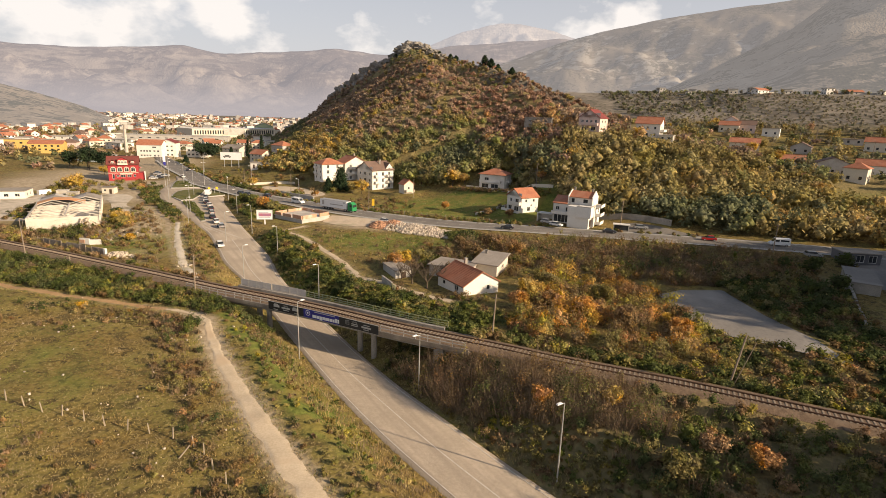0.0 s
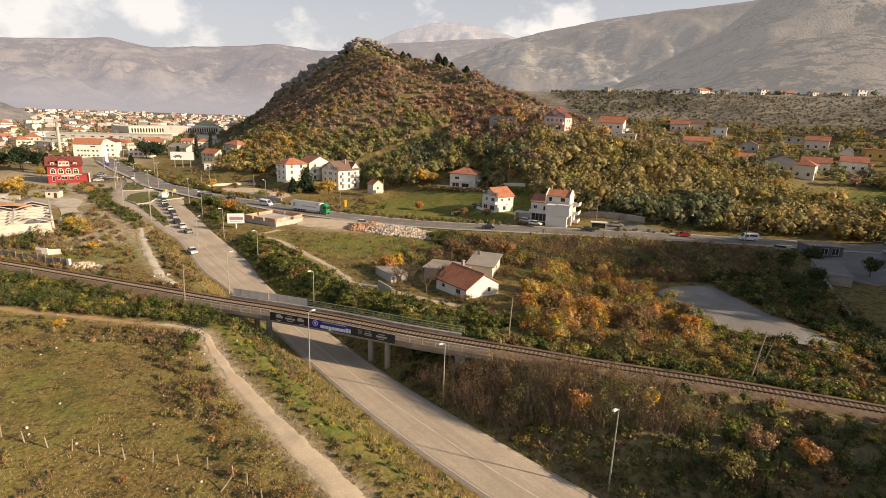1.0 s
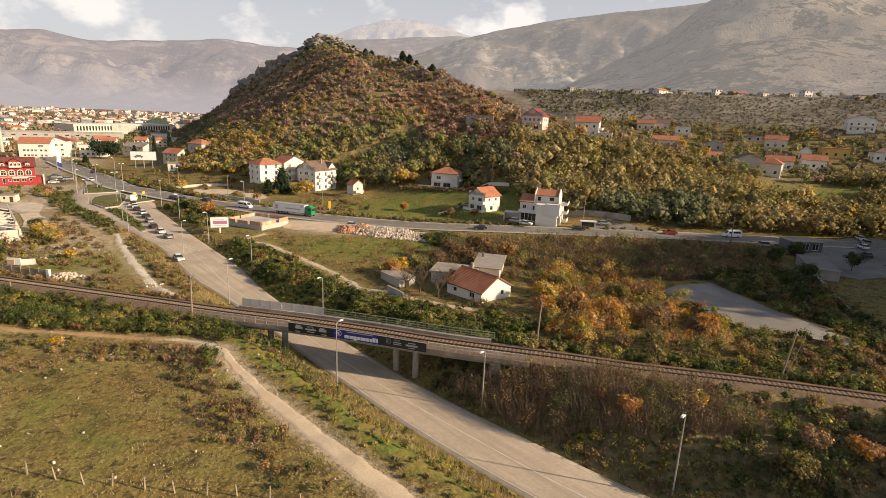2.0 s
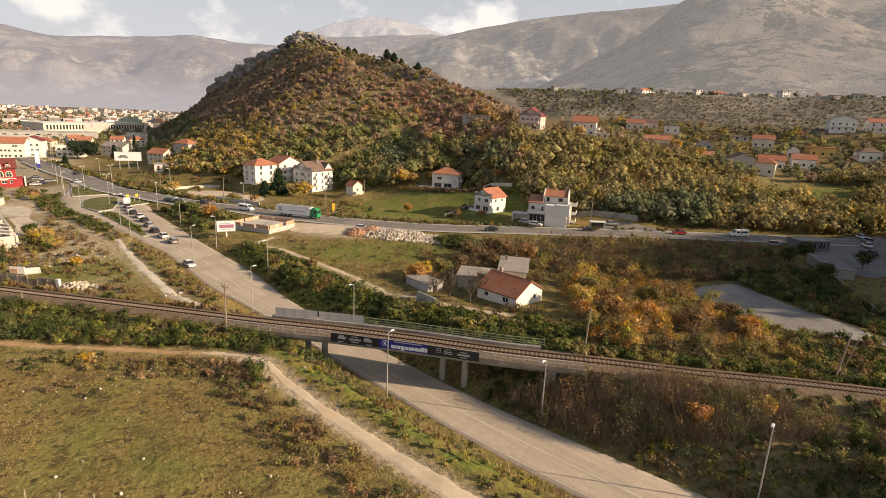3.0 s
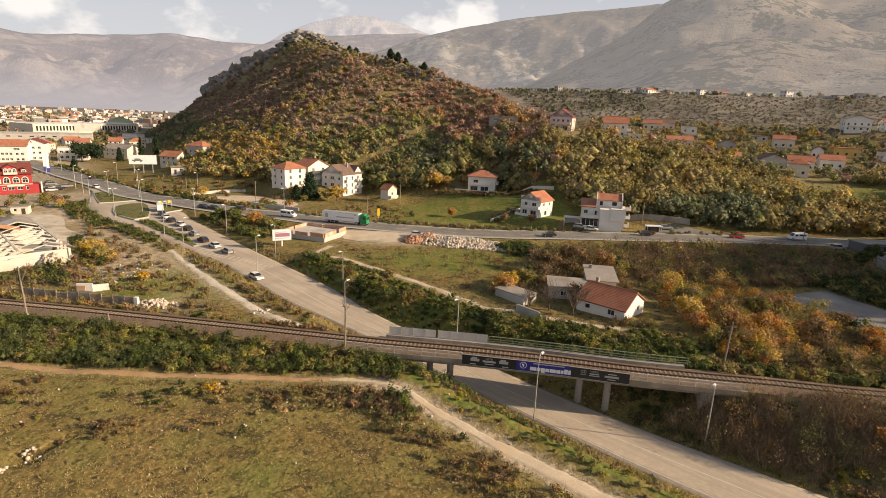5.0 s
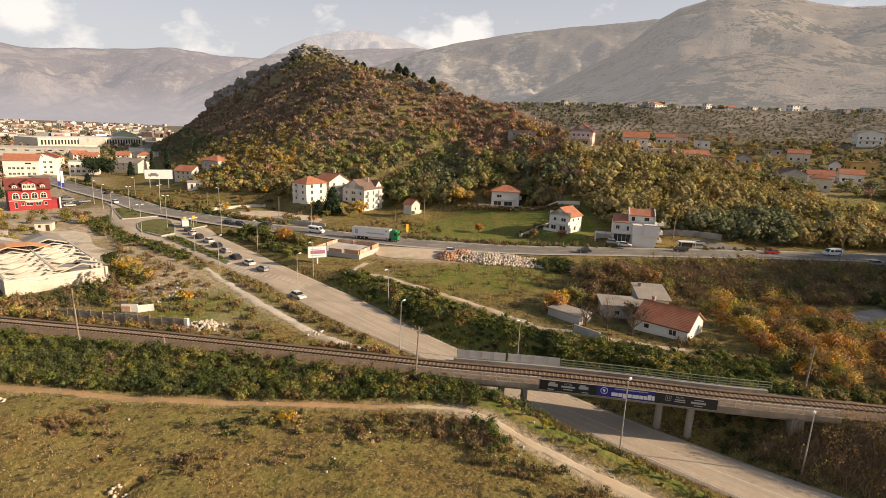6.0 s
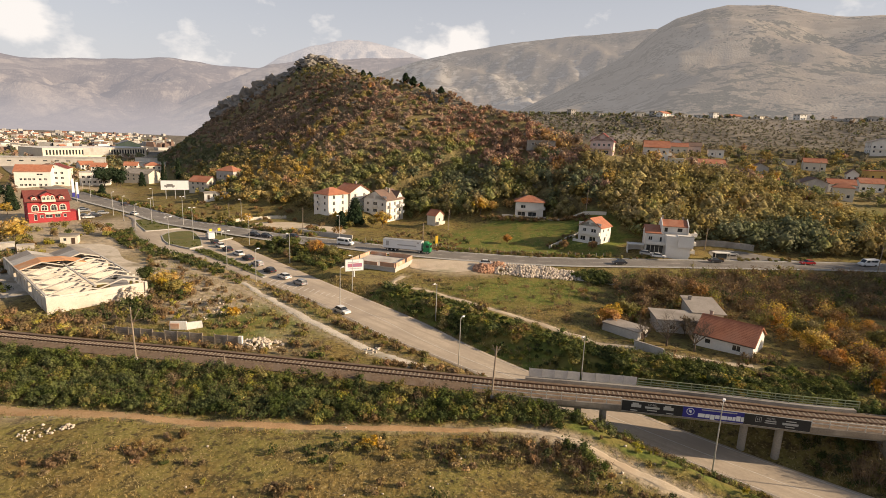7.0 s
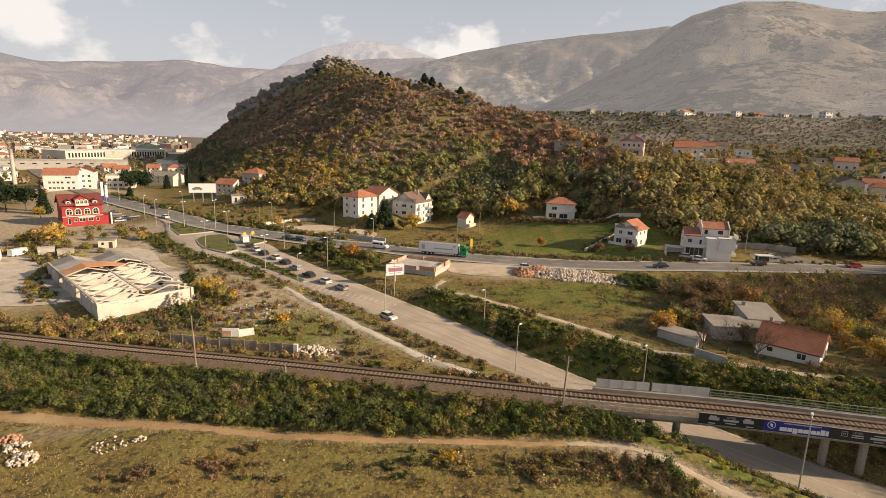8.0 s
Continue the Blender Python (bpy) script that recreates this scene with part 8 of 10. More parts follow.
def bushes(XY, rad, seed, blobs=3, leaves=22, leaf=0.3, squash=0.8, lift=0.45, heart=0.62):
    """Leaf blobs for shrubs at the places XY with radii rad."""
    r = np.random.RandomState(seed)
    Z = height(XY[:, 0], XY[:, 1])
    C, R = [], []
    blobs = max(2, blobs - 1)
    for k in range(blobs):
        o = r.normal(0, 0.45, (len(XY), 3)) * rad[:, None]
        C.append(np.stack([XY[:, 0] + o[:, 0], XY[:, 1] + o[:, 1], Z + rad * lift * squash + np.abs(o[:, 2]) * 0.9 * squash], -1))
        rr = rad * r.uniform(0.5, 0.95, len(XY))
        R.append(np.stack([rr, rr, rr * squash], -1))
    return leafy(np.concatenate(C), np.concatenate(R), int(leaves * 2.5), np.tile(np.broadcast_to(leaf, (len(XY),)), blobs) * 1.05, seed + 1, heart)


def fill(poly, gap, seed, keep=1.0):
    """Jittered places inside a polygon."""
    r = np.random.RandomState(seed)
    P = np.array(poly)
    x, y = np.meshgrid(np.arange(P[:, 0].min(), P[:, 0].max(), gap), np.arange(P[:, 1].min(), P[:, 1].max(), gap))
    x, y = x.ravel() + r.uniform(-0.6, 0.6, x.size) * gap, y.ravel() + r.uniform(-0.6, 0.6, y.size) * gap
    ok = inside(list(map(tuple, poly)), x, y) & (r.uniform(0, 1, x.size) < keep)
    return np.stack([x[ok], y[ok]], -1)


def band(line, o0, o1, gap, seed, keep=1.0):
    """Jittered places along a line, between two sideways offsets (left is positive)."""
    r = np.random.RandomState(seed)
    P = resample([p[:2] for p in line], gap)
    T = np.gradient(P, axis=0)
    T /= np.hypot(T[:, 0], T[:, 1])[:, None]
    out = []
    for o in np.arange(o0, o1, gap):
        q = P + np.stack([-T[:, 1], T[:, 0]], -1) * (o + r.uniform(-0.5, 0.5, len(P)) * gap)[:, None] + T * (r.uniform(-0.5, 0.5, len(P)) * gap)[:, None]
        out.append(q[r.uniform(0, 1, len(q)) < keep])
    return np.concatenate(out)


def clear(XY, road=1.0, rail=2.9, track=2.2, high=5.5, path=1.6):
    """Leaves out what would stand on a road, track or rail, or in a house."""
    X, Y = XY[:, 0], XY[:, 1]
    ok = (road_gap(X, Y) > road) & (along(RAIL, X, Y)[0] > rail) & (along(TRACK, X, Y)[0] > track) & (along(HIGHWAY, X, Y)[0] > high) & (along(UPPATH, X, Y)[0] > path) & (along(LOWPATH, X, Y)[0] > path)
    ok &= ~inside(LOT, X, Y)
    for hx, hy, hr in KEEPOUT:
        ok &= np.hypot(X - hx, Y - hy) > hr
    return XY[ok]


KEEPOUT = [(6.6, 111.3, 6.5), (3.8, 122.3, 5.5), (12.8, 125.6, 5), (-9.5, 121.2, 4), (24.4, 239.5, 8), (30.8, 198.6, 7), (46.2, 177, 10), (-32.6, 267.3, 9.5), (-55.5, 266, 7.5), (-45.5, 273.5, 8), (-40, 275, 6), (-15.5, 243, 4), (-47.7, 183.5, 10.5), (72, 263.5, 8), (97, 256.5, 8), (102, 248, 4.5), (-165, 280.5, 11), (-139, 224.5, 4), (97, 119, 9), (112, 139, 6), (-57, 172, 2), (-125, 160, 9.5), (-130, 185, 11), (-120, 170, 9), (-118, 155, 6)] + [(v[0], v[1], 7) for v in VILLAGE] + [(spots[k][0], spots[k][1], 8) for k in range(len(spots)) if spots[k][1] < 520]
rs = np.random.RandomState(77)


def split(XY, shares):
    """Deals places out to classes in patches, by shares."""
    f = 0.5 + 0.30 * waves(XY[:, 0], XY[:, 1], 31, 14, 3) + rs.normal(0, 0.13, len(XY))
    order = np.argsort(np.argsort(f)) / max(1, len(f))
    edges = np.cumsum([0] + list(shares)) / sum(shares)
    return [XY[(order >= a) & (order < b)] for a, b in zip(edges, edges[1:])]


NEARSHRUBS = {}


def grow(XY, shares, rmin, rmax, blobs=3, leaves=20, leaf=0.3, squash=0.85, heart=0.62):
    """Adds shrubs of several leaf colours at the places."""
    for mname, pts in zip(shares.keys(), split(XY, list(shares.values()))):
        if len(pts):
            rad = rs.uniform(rmin, rmax, len(pts))
            NEARSHRUBS.setdefault(mname, []).append(bushes(pts, rad, rs.randint(1 << 30), blobs, leaves, leaf, squash, 0.45, heart))


TWIGS = []


def bare(XY, hgt, n=22, spread_=0.5, width=0.035):
    Z = height(XY[:, 0], XY[:, 1])
    TWIGS.append(blade_cloud(np.column_stack([XY, Z - 0.1]), n, rs.uniform(0.6, 1.2, len(XY)) * hgt, spread_, width, rs.randint(1 << 30), 0.55))


rail_left = [p for p in RAIL if p[0] < -25]
rail_right = [p for p in RAIL if -10 < p[0] < 95]
# thick hedge on the near bank of the railway
b1_ = clear(band(rail_left, -19.0, -3.2, 1.0, 41, 0.97), 2, 3.0, 1.5)
d1 = along(RAIL, b1_[:, 0], b1_[:, 1])[0]
past = (b1_[:, 0] > -42) | (np.interp(b1_[:, 0], [p[0] for p in TRACK[:13]], [p[1] for p in TRACK[:13]]) < b1_[:, 1])
b1_ = b1_[(b1_[:, 0] > -170) & past & (d1 < np.where(b1_[:, 0] > -40, 7, 18))]
grow(b1_, {"dark": 3.2, "green": 7.5, "olive": 0.9, "lime": 0.5, "brown": 0.5}, 0.45, 1.15, 3, 34, 0.18, 1.0, 0.55)
bare(b1_[::4], 1.8, 16, 0.5, 0.018)
# far bank, left of the road
b2_ = clear(band(rail_left, 3.4, 7.0, 1.5, 42, 0.55), 2, 3.2)
grow(b2_, {"brown": 4, "rust": 2, "olive": 3, "green": 1}, 0.5, 1.0, 3, 18, 0.26)
bare(b2_[::2], 1.4)
# thicket between the road and the railway on the near side
poly4 = THICKETS[0]
b4_ = clear(fill(poly4, 1.3, 43, 0.95), 1.2, 3.0)
d4 = along(RAIL, b4_[:, 0], b4_[:, 1])[0]
g4 = road_gap(b4_[:, 0], b4_[:, 1])
w4 = waves(b4_[:, 0], b4_[:, 1], 51, 16, 2)
tall4 = (d4 < 13) & (b4_[:, 0] < 27 + 5 * w4)
low4 = (g4 < 7 + 3 * w4) & ~tall4
grow(b4_[tall4], {"brown": 5, "rust": 1.6, "olive": 2.4, "green": 1.2, "dark": 0.8}, 0.6, 1.5, 3, 24, 0.18, 1.5, 0)
bare(b4_[tall4], 3.6, 70, 0.9, 0.02)
grow(b4_[low4], {"olive": 4, "green": 3, "brown": 3, "lime": 0.8}, 0.25, 0.9, 3, 20, 0.2, 0.9, 0.4)
f4 = clear(fill(poly4, 0.8, 99, 0.9), 0.8, 3.0)
f4 = f4[(road_gap(f4[:, 0], f4[:, 1]) < 9) & (f4[:, 1] < 72)]
grow(f4, {"olive": 4, "brown": 4, "green": 3}, 0.15, 0.42, 2, 14, 0.16, 0.8, 0)
bare(f4[::2], 0.7, 14, 0.4, 0.016)
rest4 = b4_[~tall4 & ~low4]
rest4 = rest4[rs.uniform(0, 1, len(rest4)) < 0.8]
grow(rest4, {"green": 4, "olive": 3.4, "dark": 3.4, "brown": 2.2, "rust": 0.8, "lime": 0.3}, 0.3, 1.35, 3, 30, 0.2, 1.0)
bare(rest4[::3], 2.4, 30, 0.7, 0.02)
b4c = fill([(-9, 77.5), (-6, 88), (4, 84), (12, 77.5), (10, 70), (3, 70)], 1.1, 131, 0.85)
b4c = b4c[(road_gap(b4c[:, 0], b4c[:, 1]) > 1.0) & (height(b4c[:, 0], b4c[:, 1]) < 0.2)]
grow(b4c, {"dark": 5, "green": 3, "brown": 3}, 0.3, 0.9, 3, 22, 0.2, 1.0, 0.4)
bare(b4c[::2], 1.6, 26, 0.6, 0.02)
# far side of the railway, right of the bridge: green hedge, then orchard in autumn colours
b5_ = clear(band(rail_right, 3.4, 9.5, 1.25, 44, 0.9), 2.2, 3.2)
grow(b5_, {"green": 6, "dark": 3, "olive": 2.6, "brown": 1, "lime": 0.8}, 0.5, 1.3, 3, 22, 0.28)
poly5 = THICKETS[1]
b6_ = clear(fill(poly5, 2.5, 45, 0.88), 2, 5)
grow(b6_, {"orange": 3.6, "olive": 3.4, "yellow": 2.4, "rust": 2.0, "lime": 1.4, "brown": 1.4}, 0.9, 2.1, 4, 48, 0.22, 1.1, 0.4)
bare(b6_, 3.0, 40, 0.9, 0.02)
# slope between the main road and the lane
poly3 = THICKETS[2]
b3_ = clear(fill(poly3, 1.15, 46, 0.9), 1.0, 3.2)
w3 = waves(b3_[:, 0], b3_[:, 1], 52, 14, 2) + rs.normal(0, 0.3, len(b3_))
grow(b3_[w3 < 0.35], {"dark": 3, "green": 6, "olive": 2, "lime": 0.8}, 0.3, 0.85, 3, 20, 0.22, 0.6)
grow(b3_[w3 >= 0.35], {"dark": 3, "green": 5, "olive": 2.4, "brown": 0.8, "lime": 0.6}, 0.6, 1.5, 3, 24, 0.25)
b3b = clear(fill([(-25, 113), (-18, 119), (-10, 109), (0, 102), (12, 97), (24, 93), (22, 89), (8, 91), (-6, 94), (-16, 101)], 1.1, 133, 0.8), 1.0, 3.0)
grow(b3b, {"dark": 4, "green": 6, "olive": 2, "lime": 0.8, "brown": 0.8}, 0.3, 1.0, 3, 20, 0.22, 0.7)
# weeds on the bank between the track and the road, by the bridge
b3c = clear(fill([(-37, 92), (-33, 93), (-27, 86), (-22, 78), (-25, 75), (-31, 83)], 0.8, 134, 0.75), 0.8, 3.0, 2.0)
grow(b3c, {"green": 5, "olive": 3, "brown": 3, "lime": 1.4}, 0.15, 0.55, 3, 20, 0.15, 0.9, 0.4)
bare(b3c[::2], 1.1, 22, 0.5, 0.016)
# dry brush round the bend of the track
b3d = clear(fill([(-56, 90), (-49, 93.5), (-42, 92.5), (-39, 87), (-38, 81), (-42, 79), (-46, 83), (-50, 86), (-57, 86)], 1.1, 135, 0.6), 0.8, 3.0, 1.9)
grow(b3d, {"brown": 6, "olive": 2.4, "rust": 1.2}, 0.2, 0.65, 3, 22, 0.18, 0.9, 0.4)
bare(b3d, 1.3, 26, 0.6, 0.018)
# brown scrub between the cottage and the main road
poly6 = THICKETS[3]
b7_ = clear(fill(poly6, 1.5, 47, 0.93), 2, 4)
grow(b7_, {"brown": 5, "olive": 3.4, "rust": 1.6, "dark": 1.2, "green": 1.4, "lime": 0.4}, 0.6, 2.1, 3, 28, 0.25, 1.1, 0.45)
bare(b7_, 3.6, 44, 0.9, 0.024)
# dark growth round the grey yard
poly7 = THICKETS[4]
b8_ = clear(fill(poly7, 1.45, 48, 0.97), 2, 4)
grow(b8_, {"dark": 5, "brown": 2, "olive": 1.6, "green": 1}, 0.8, 1.7, 3, 24, 0.32)
b8b = clear(band([(46, 108), (45, 93), (49, 85), (56, 80), (62, 74)], 0.5, 6, 1.4, 49, 0.85), 2, 3.4)
grow(b8b, {"dark": 2, "green": 3, "rust": 1.6, "olive": 3, "orange": 0.7, "lime": 0.8}, 0.5, 1.5, 3, 22, 0.28)
bare(b8b[::3], 2.2, 18)
# strip between the left path and the main road, and the waste ground beyond
b8c = clear(fill(THICKETS[5], 1.4, 92, 0.9), 2, 3.4)
grow(b8c, {"dark": 2, "green": 3, "rust": 1.6, "olive": 3, "brown": 2}, 0.6, 1.3, 3, 22, 0.27)
b9_ = clear(fill([(-50, 122), (-56, 132), (-66, 150), (-76, 165), (-86, 180), (-90, 176), (-80, 158), (-70, 141), (-58, 118), (-53, 114)], 1.5, 50, 0.5), 1.2, 3.4)
grow(b9_, {"olive": 3, "brown": 4, "green": 1.8}, 0.4, 0.85, 2, 18, 0.22)
bare(b9_, 1.2, 16)
b10 = clear(fill([(-88, 182), (-98, 196), (-109, 208), (-120, 226), (-126, 244), (-133, 240), (-124, 220), (-112, 203), (-100, 190), (-92, 178)], 1.5, 51, 0.9), 1.2)
grow(b10, {"dark": 5, "green": 5, "olive": 1.5, "brown": 0.8}, 0.7, 1.2, 3, 20, 0.3)
b11 = clear(fill([(-66, 124), (-76, 146), (-88, 166), (-98, 182), (-112, 200), (-104, 170), (-100, 150), (-96, 141), (-78, 132), (-70, 122)], 1.9, 52, 0.42), 1.2, 3.4)
grow(b11, {"brown": 5, "olive": 3.4, "lime": 0.5, "green": 1.0, "rust": 1.4}, 0.3, 1.1, 3, 22, 0.24)
bare(b11, 1.6, 24, 0.7, 0.025)
b12 = clear(fill([(-150, 160), (-118, 147), (-100, 137), (-104, 133), (-120, 139), (-150, 152)], 1.7, 53, 0.8), 1.2, 3.6)
grow(b12, {"brown": 4, "olive": 4, "lime": 1.2, "rust": 2.4, "yellow": 0.8}, 0.7, 1.7, 3, 24, 0.27)
bare(b12, 2.0, 24, 0.7, 0.022)
b12b = clear(fill([(-118, 147), (-108, 143), (-98, 142), (-96, 150), (-104, 157), (-114, 153)], 1.6, 95, 0.75), 1.2, 3.4)
grow(b12b, {"dark": 2, "green": 3, "brown": 4, "olive": 2}, 0.5, 1.4, 3, 24, 0.25, 1.1)
bare(b12b, 2.2, 26, 0.7, 0.022)
b13 = clear(fill([(-150, 200), (-170, 230), (-168, 256), (-140, 262), (-128, 240), (-138, 216)], 3.4, 54, 0.35), 1.2)
grow(b13, {"lime": 2, "olive": 4, "brown": 3, "green": 1.4}, 0.8, 2.0, 4, 30, 0.36)
b13b = clear(np.concatenate([fill([(-148, 200), (-143, 178), (-136, 163), (-131, 163), (-139, 182), (-142, 198)], 1.5, 121, 0.6), fill([(-165, 232), (-148, 222), (-138, 206), (-150, 204), (-166, 218)], 2.0, 122, 0.5), fill([(-170, 196), (-155, 176), (-142, 158), (-150, 156), (-172, 184)], 2.2, 123, 0.4), fill([(-104, 176), (-97, 170), (-92, 158), (-99, 152), (-106, 160)], 1.6, 124, 0.55)]), 1.2, 3.4)
grow(b13b, {"olive": 4, "brown": 3, "lime": 1.6, "dark": 2, "yellow": 0.8}, 0.5, 1.5, 3, 24, 0.27)
bare(b13b[::2], 1.8, 20, 0.6, 0.02)
# between the main road and the highway
b14 = clear(fill([(-64, 178), (-72, 192), (-80, 206), (-85, 214), (-76, 211), (-62, 204), (-56, 196), (-60, 186)], 1.7, 55, 0.9), 1.2, 3, 2, 6)
grow(b14, {"green": 4, "olive": 2.6, "brown": 1.4, "lime": 0.9, "dark": 2}, 0.7, 1.7, 3, 26, 0.32)
b15 = clear(fill([(-58, 160), (-50, 165), (-42, 156), (-28, 138), (-22, 127), (-14, 122), (-4, 130), (6, 150), (0, 158), (-20, 160), (-36, 166)], 2.6, 56, 0.35), 1.5)
grow(b15, {"brown": 4, "olive": 3, "green": 1.5, "rust": 1.4}, 0.3, 1.1, 3, 16, 0.22, 1.0, 0.3)
bare(b15, 1.8, 26, 0.7, 0.02)
yard_bush = clear(band([(-13, 116), (-9, 111), (-3, 105.5), (4, 103), (10, 102.5)], -1.2, 1.2, 1.1, 96, 0.75), 1, 3, 2, 5, 1.2)
grow(yard_bush, {"brown": 4, "olive": 3, "green": 2}, 0.3, 1.0, 3, 20, 0.2, 1.1, 0.4)
bare(yard_bush, 1.8, 24, 0.6, 0.02)
back_bush = clear(band([(-13, 124.5), (-7, 127.5), (0, 129), (8, 131.5), (16, 130), (18, 122)], -1.5, 1.5, 1.3, 97, 0.85), 1, 3, 2, 5, 1.2)
grow(back_bush, {"brown": 4, "olive": 3, "rust": 2, "green": 1}, 0.5, 1.5, 3, 22, 0.24, 1.2, 0.5)
bare(back_bush, 3.0, 30, 0.8, 0.02)
b15b = clear(fill([(3, 156), (12, 152), (14, 160), (8, 165), (2, 162)], 1.2, 57, 0.95), 1)
grow(b15b, {"dark": 3, "green": 2}, 0.8, 1.4, 3, 26, 0.3)
# the rough strips beside the track, and the field's weeds
b16 = clear(band([p for p in TRACK if p[1] < 95], -7.5, -2.4, 1.7, 58, 0.5), 1.4, 3, 2.3)
grow(b16, {"brown": 4, "olive": 3, "rust": 1.4, "dark": 0.8}, 0.25, 0.9, 2, 20, 0.2, 1.0, 0.3)
bare(b16, 1.3, 22, 0.5, 0.02)
b17 = clear(band([p for p in TRACK if p[1] < 90], 2.4, 9.5, 1.3, 59, 0.6), 1.2, 3, 2.3)
grow(b17, {"olive": 3.5, "brown": 3.4, "green": 2.2, "lime": 2.0}, 0.15, 0.5, 2, 18, 0.17, 0.9, 0.3)
bare(b17[::2], 0.8, 14, 0.5, 0.025)
b18 = clear(fill([(-42, 40), (-60, 62), (-110, 96), (-90, 60), (-60, 36)], 3.6, 60, 0.22))
grow(b18, {"brown": 3, "olive": 3, "rust": 0.6}, 0.2, 0.6, 3, 18, 0.18, 0.7, 0)
b18d = clear(fill([(-100, 98), (-84, 96), (-62, 90), (-50, 84), (-56, 78), (-80, 86), (-104, 92)], 1.9, 91, 0.22))
grow(b18d, {"brown": 4, "olive": 3, "dark": 1, "rust": 1}, 0.2, 0.75, 3, 20, 0.19, 0.8, 0)
bare(b18d[::2], 1.0, 16)
b18b = clear(fill([(-58, 60), (-20, 46), (-14, 40), (-20, 30), (-60, 44)], 1.9, 61, 0.5))
grow(b18b, {"brown": 5, "olive": 3, "rust": 1}, 0.2, 0.6, 2, 16, 0.18, 0.8, 0)
bare(b18b, 0.9, 14)
b18c = clear(fill([(-36, 62), (-46, 80), (-50, 89), (-38, 89), (-30, 72), (-26, 60)], 1.6, 62, 0.6), 1, 3, 2.3)
grow(b18c, {"brown": 5, "olive": 3, "rust": 1, "dark": 1}, 0.3, 0.9, 3, 20, 0.2, 1.0, 0.3)
bare(b18c, 1.4, 24, 0.6, 0.02)
# weed patches in the field
for cx, cy, rr, tint in ((-66, 92, 2.6, "olive"), (-64.5, 91, 1.8, "yellow"), (-70, 92.5, 2.6, "dark"), (-75, 85, 2.2, "brown"), (-88, 98, 3.4, "brown"), (-92, 96, 2.6, "rust"), (-57, 88, 2.4, "brown"), (-99, 95.5, 2.6, "brown")):
    q = clear(np.array([(cx, cy)]) + rs.normal(0, rr * 0.5, (14, 2)), 1, 3, 2.0)
    grow(q, {tint: 1}, 0.2, 0.6, 2, 18, 0.18)
    bare(q, 0.8, 14, 0.4, 0.02)
verge = clear(np.concatenate([band(ROAD_L[4:9], 0.8, 6.5, 0.95, 98, 0.75)]), 0.5, 3, 2.1)
wv = waves(verge[:, 0], verge[:, 1], 53, 9, 2)
grow(verge[wv > 0.1], {"green": 3, "olive": 3, "lime": 1.6}, 0.12, 0.45, 2, 18, 0.15, 0.8, 0)
bare(verge[wv <= 0.1], 1.1, 20, 0.45, 0.016)
# hedges along the highway and round the meadow
b19 = clear(band(HIGHWAY[2:9], 6.5, 11.0, 2.0, 63, 0.85), 3, 3, 2, 6)
grow(b19, {"olive": 3, "green": 3, "brown": 2.6, "dark": 2, "rust": 0.8}, 0.7, 1.4, 3, 24, 0.36)
b20 = clear(band(HIGHWAY[9:18], 5.8, 8.6, 1.6, 64, 0.7), 3, 3, 2, 5.4)
grow(b20, {"olive": 3, "green": 4, "brown": 2}, 0.4, 0.9, 2, 18, 0.3)
b21 = clear(band([(6, 242), (19, 227.5), (33, 219), (42, 209)], -1.5, 1.5, 1.3, 65, 0.9))
grow(b21, {"brown": 3, "rust": 2, "olive": 2}, 0.6, 1.1, 3, 20, 0.32)
b21b = clear(np.concatenate([band([(-46, 212), (-28, 201), (-12, 192.5), (8, 185), (26, 180)], 0.6, 4.0, 1.2, 141, 0.6), fill([(-42, 214), (-18, 203), (-8, 216), (-18, 232), (-34, 236)], 2.2, 142, 0.4), band([(14, 199), (22, 204), (34, 211)], -2.5, 2.5, 1.3, 143, 0.6)]), 1, 3, 2, 5.6)
grow(b21b, {"brown": 5, "olive": 3, "rust": 1.5, "dark": 1.5}, 0.35, 1.0, 2, 20, 0.28)
bare(b21b[::2], 1.4, 16, 0.5, 0.03)
b22 = clear(fill([(-126, 244), (-60, 228), (-40, 245), (-70, 300), (-110, 318), (-140, 300)], 5.5, 66, 0.3), 3, 3, 2, 8)
grow(b22, {"brown": 3, "olive": 3, "rust": 1.4, "yellow": 0.5, "green": 1.5}, 0.8, 1.8, 4, 26, 0.42)
b23 = np.concatenate([fill([(-113, 222), (-103, 212), (-100, 214), (-104, 226)], 1.6, 67, 0.3), fill([(-101, 208), (-82, 181), (-81, 183), (-98, 210)], 1.1, 68, 0.9), fill([(-129, 262), (-122, 246), (-114, 247), (-124, 264)], 1.6, 69, 0.5)])
NEARSHRUBS.setdefault("green", []).append(bushes(b23, rs.uniform(0.4, 0.8, len(b23)), 5, 3, 18, 0.24))

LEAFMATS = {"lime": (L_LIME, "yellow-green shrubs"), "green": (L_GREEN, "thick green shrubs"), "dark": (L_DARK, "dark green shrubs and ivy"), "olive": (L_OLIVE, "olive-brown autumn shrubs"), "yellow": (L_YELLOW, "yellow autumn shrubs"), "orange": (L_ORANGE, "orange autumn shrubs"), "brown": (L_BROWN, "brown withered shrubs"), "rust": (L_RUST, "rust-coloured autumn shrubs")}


def merge(parts):
    V, Q, k = [], [], 0
    for v, q in parts:
        V.append(v)
        Q.append(q + k)
        k += len(v)
    return np.concatenate(V), np.concatenate(Q)


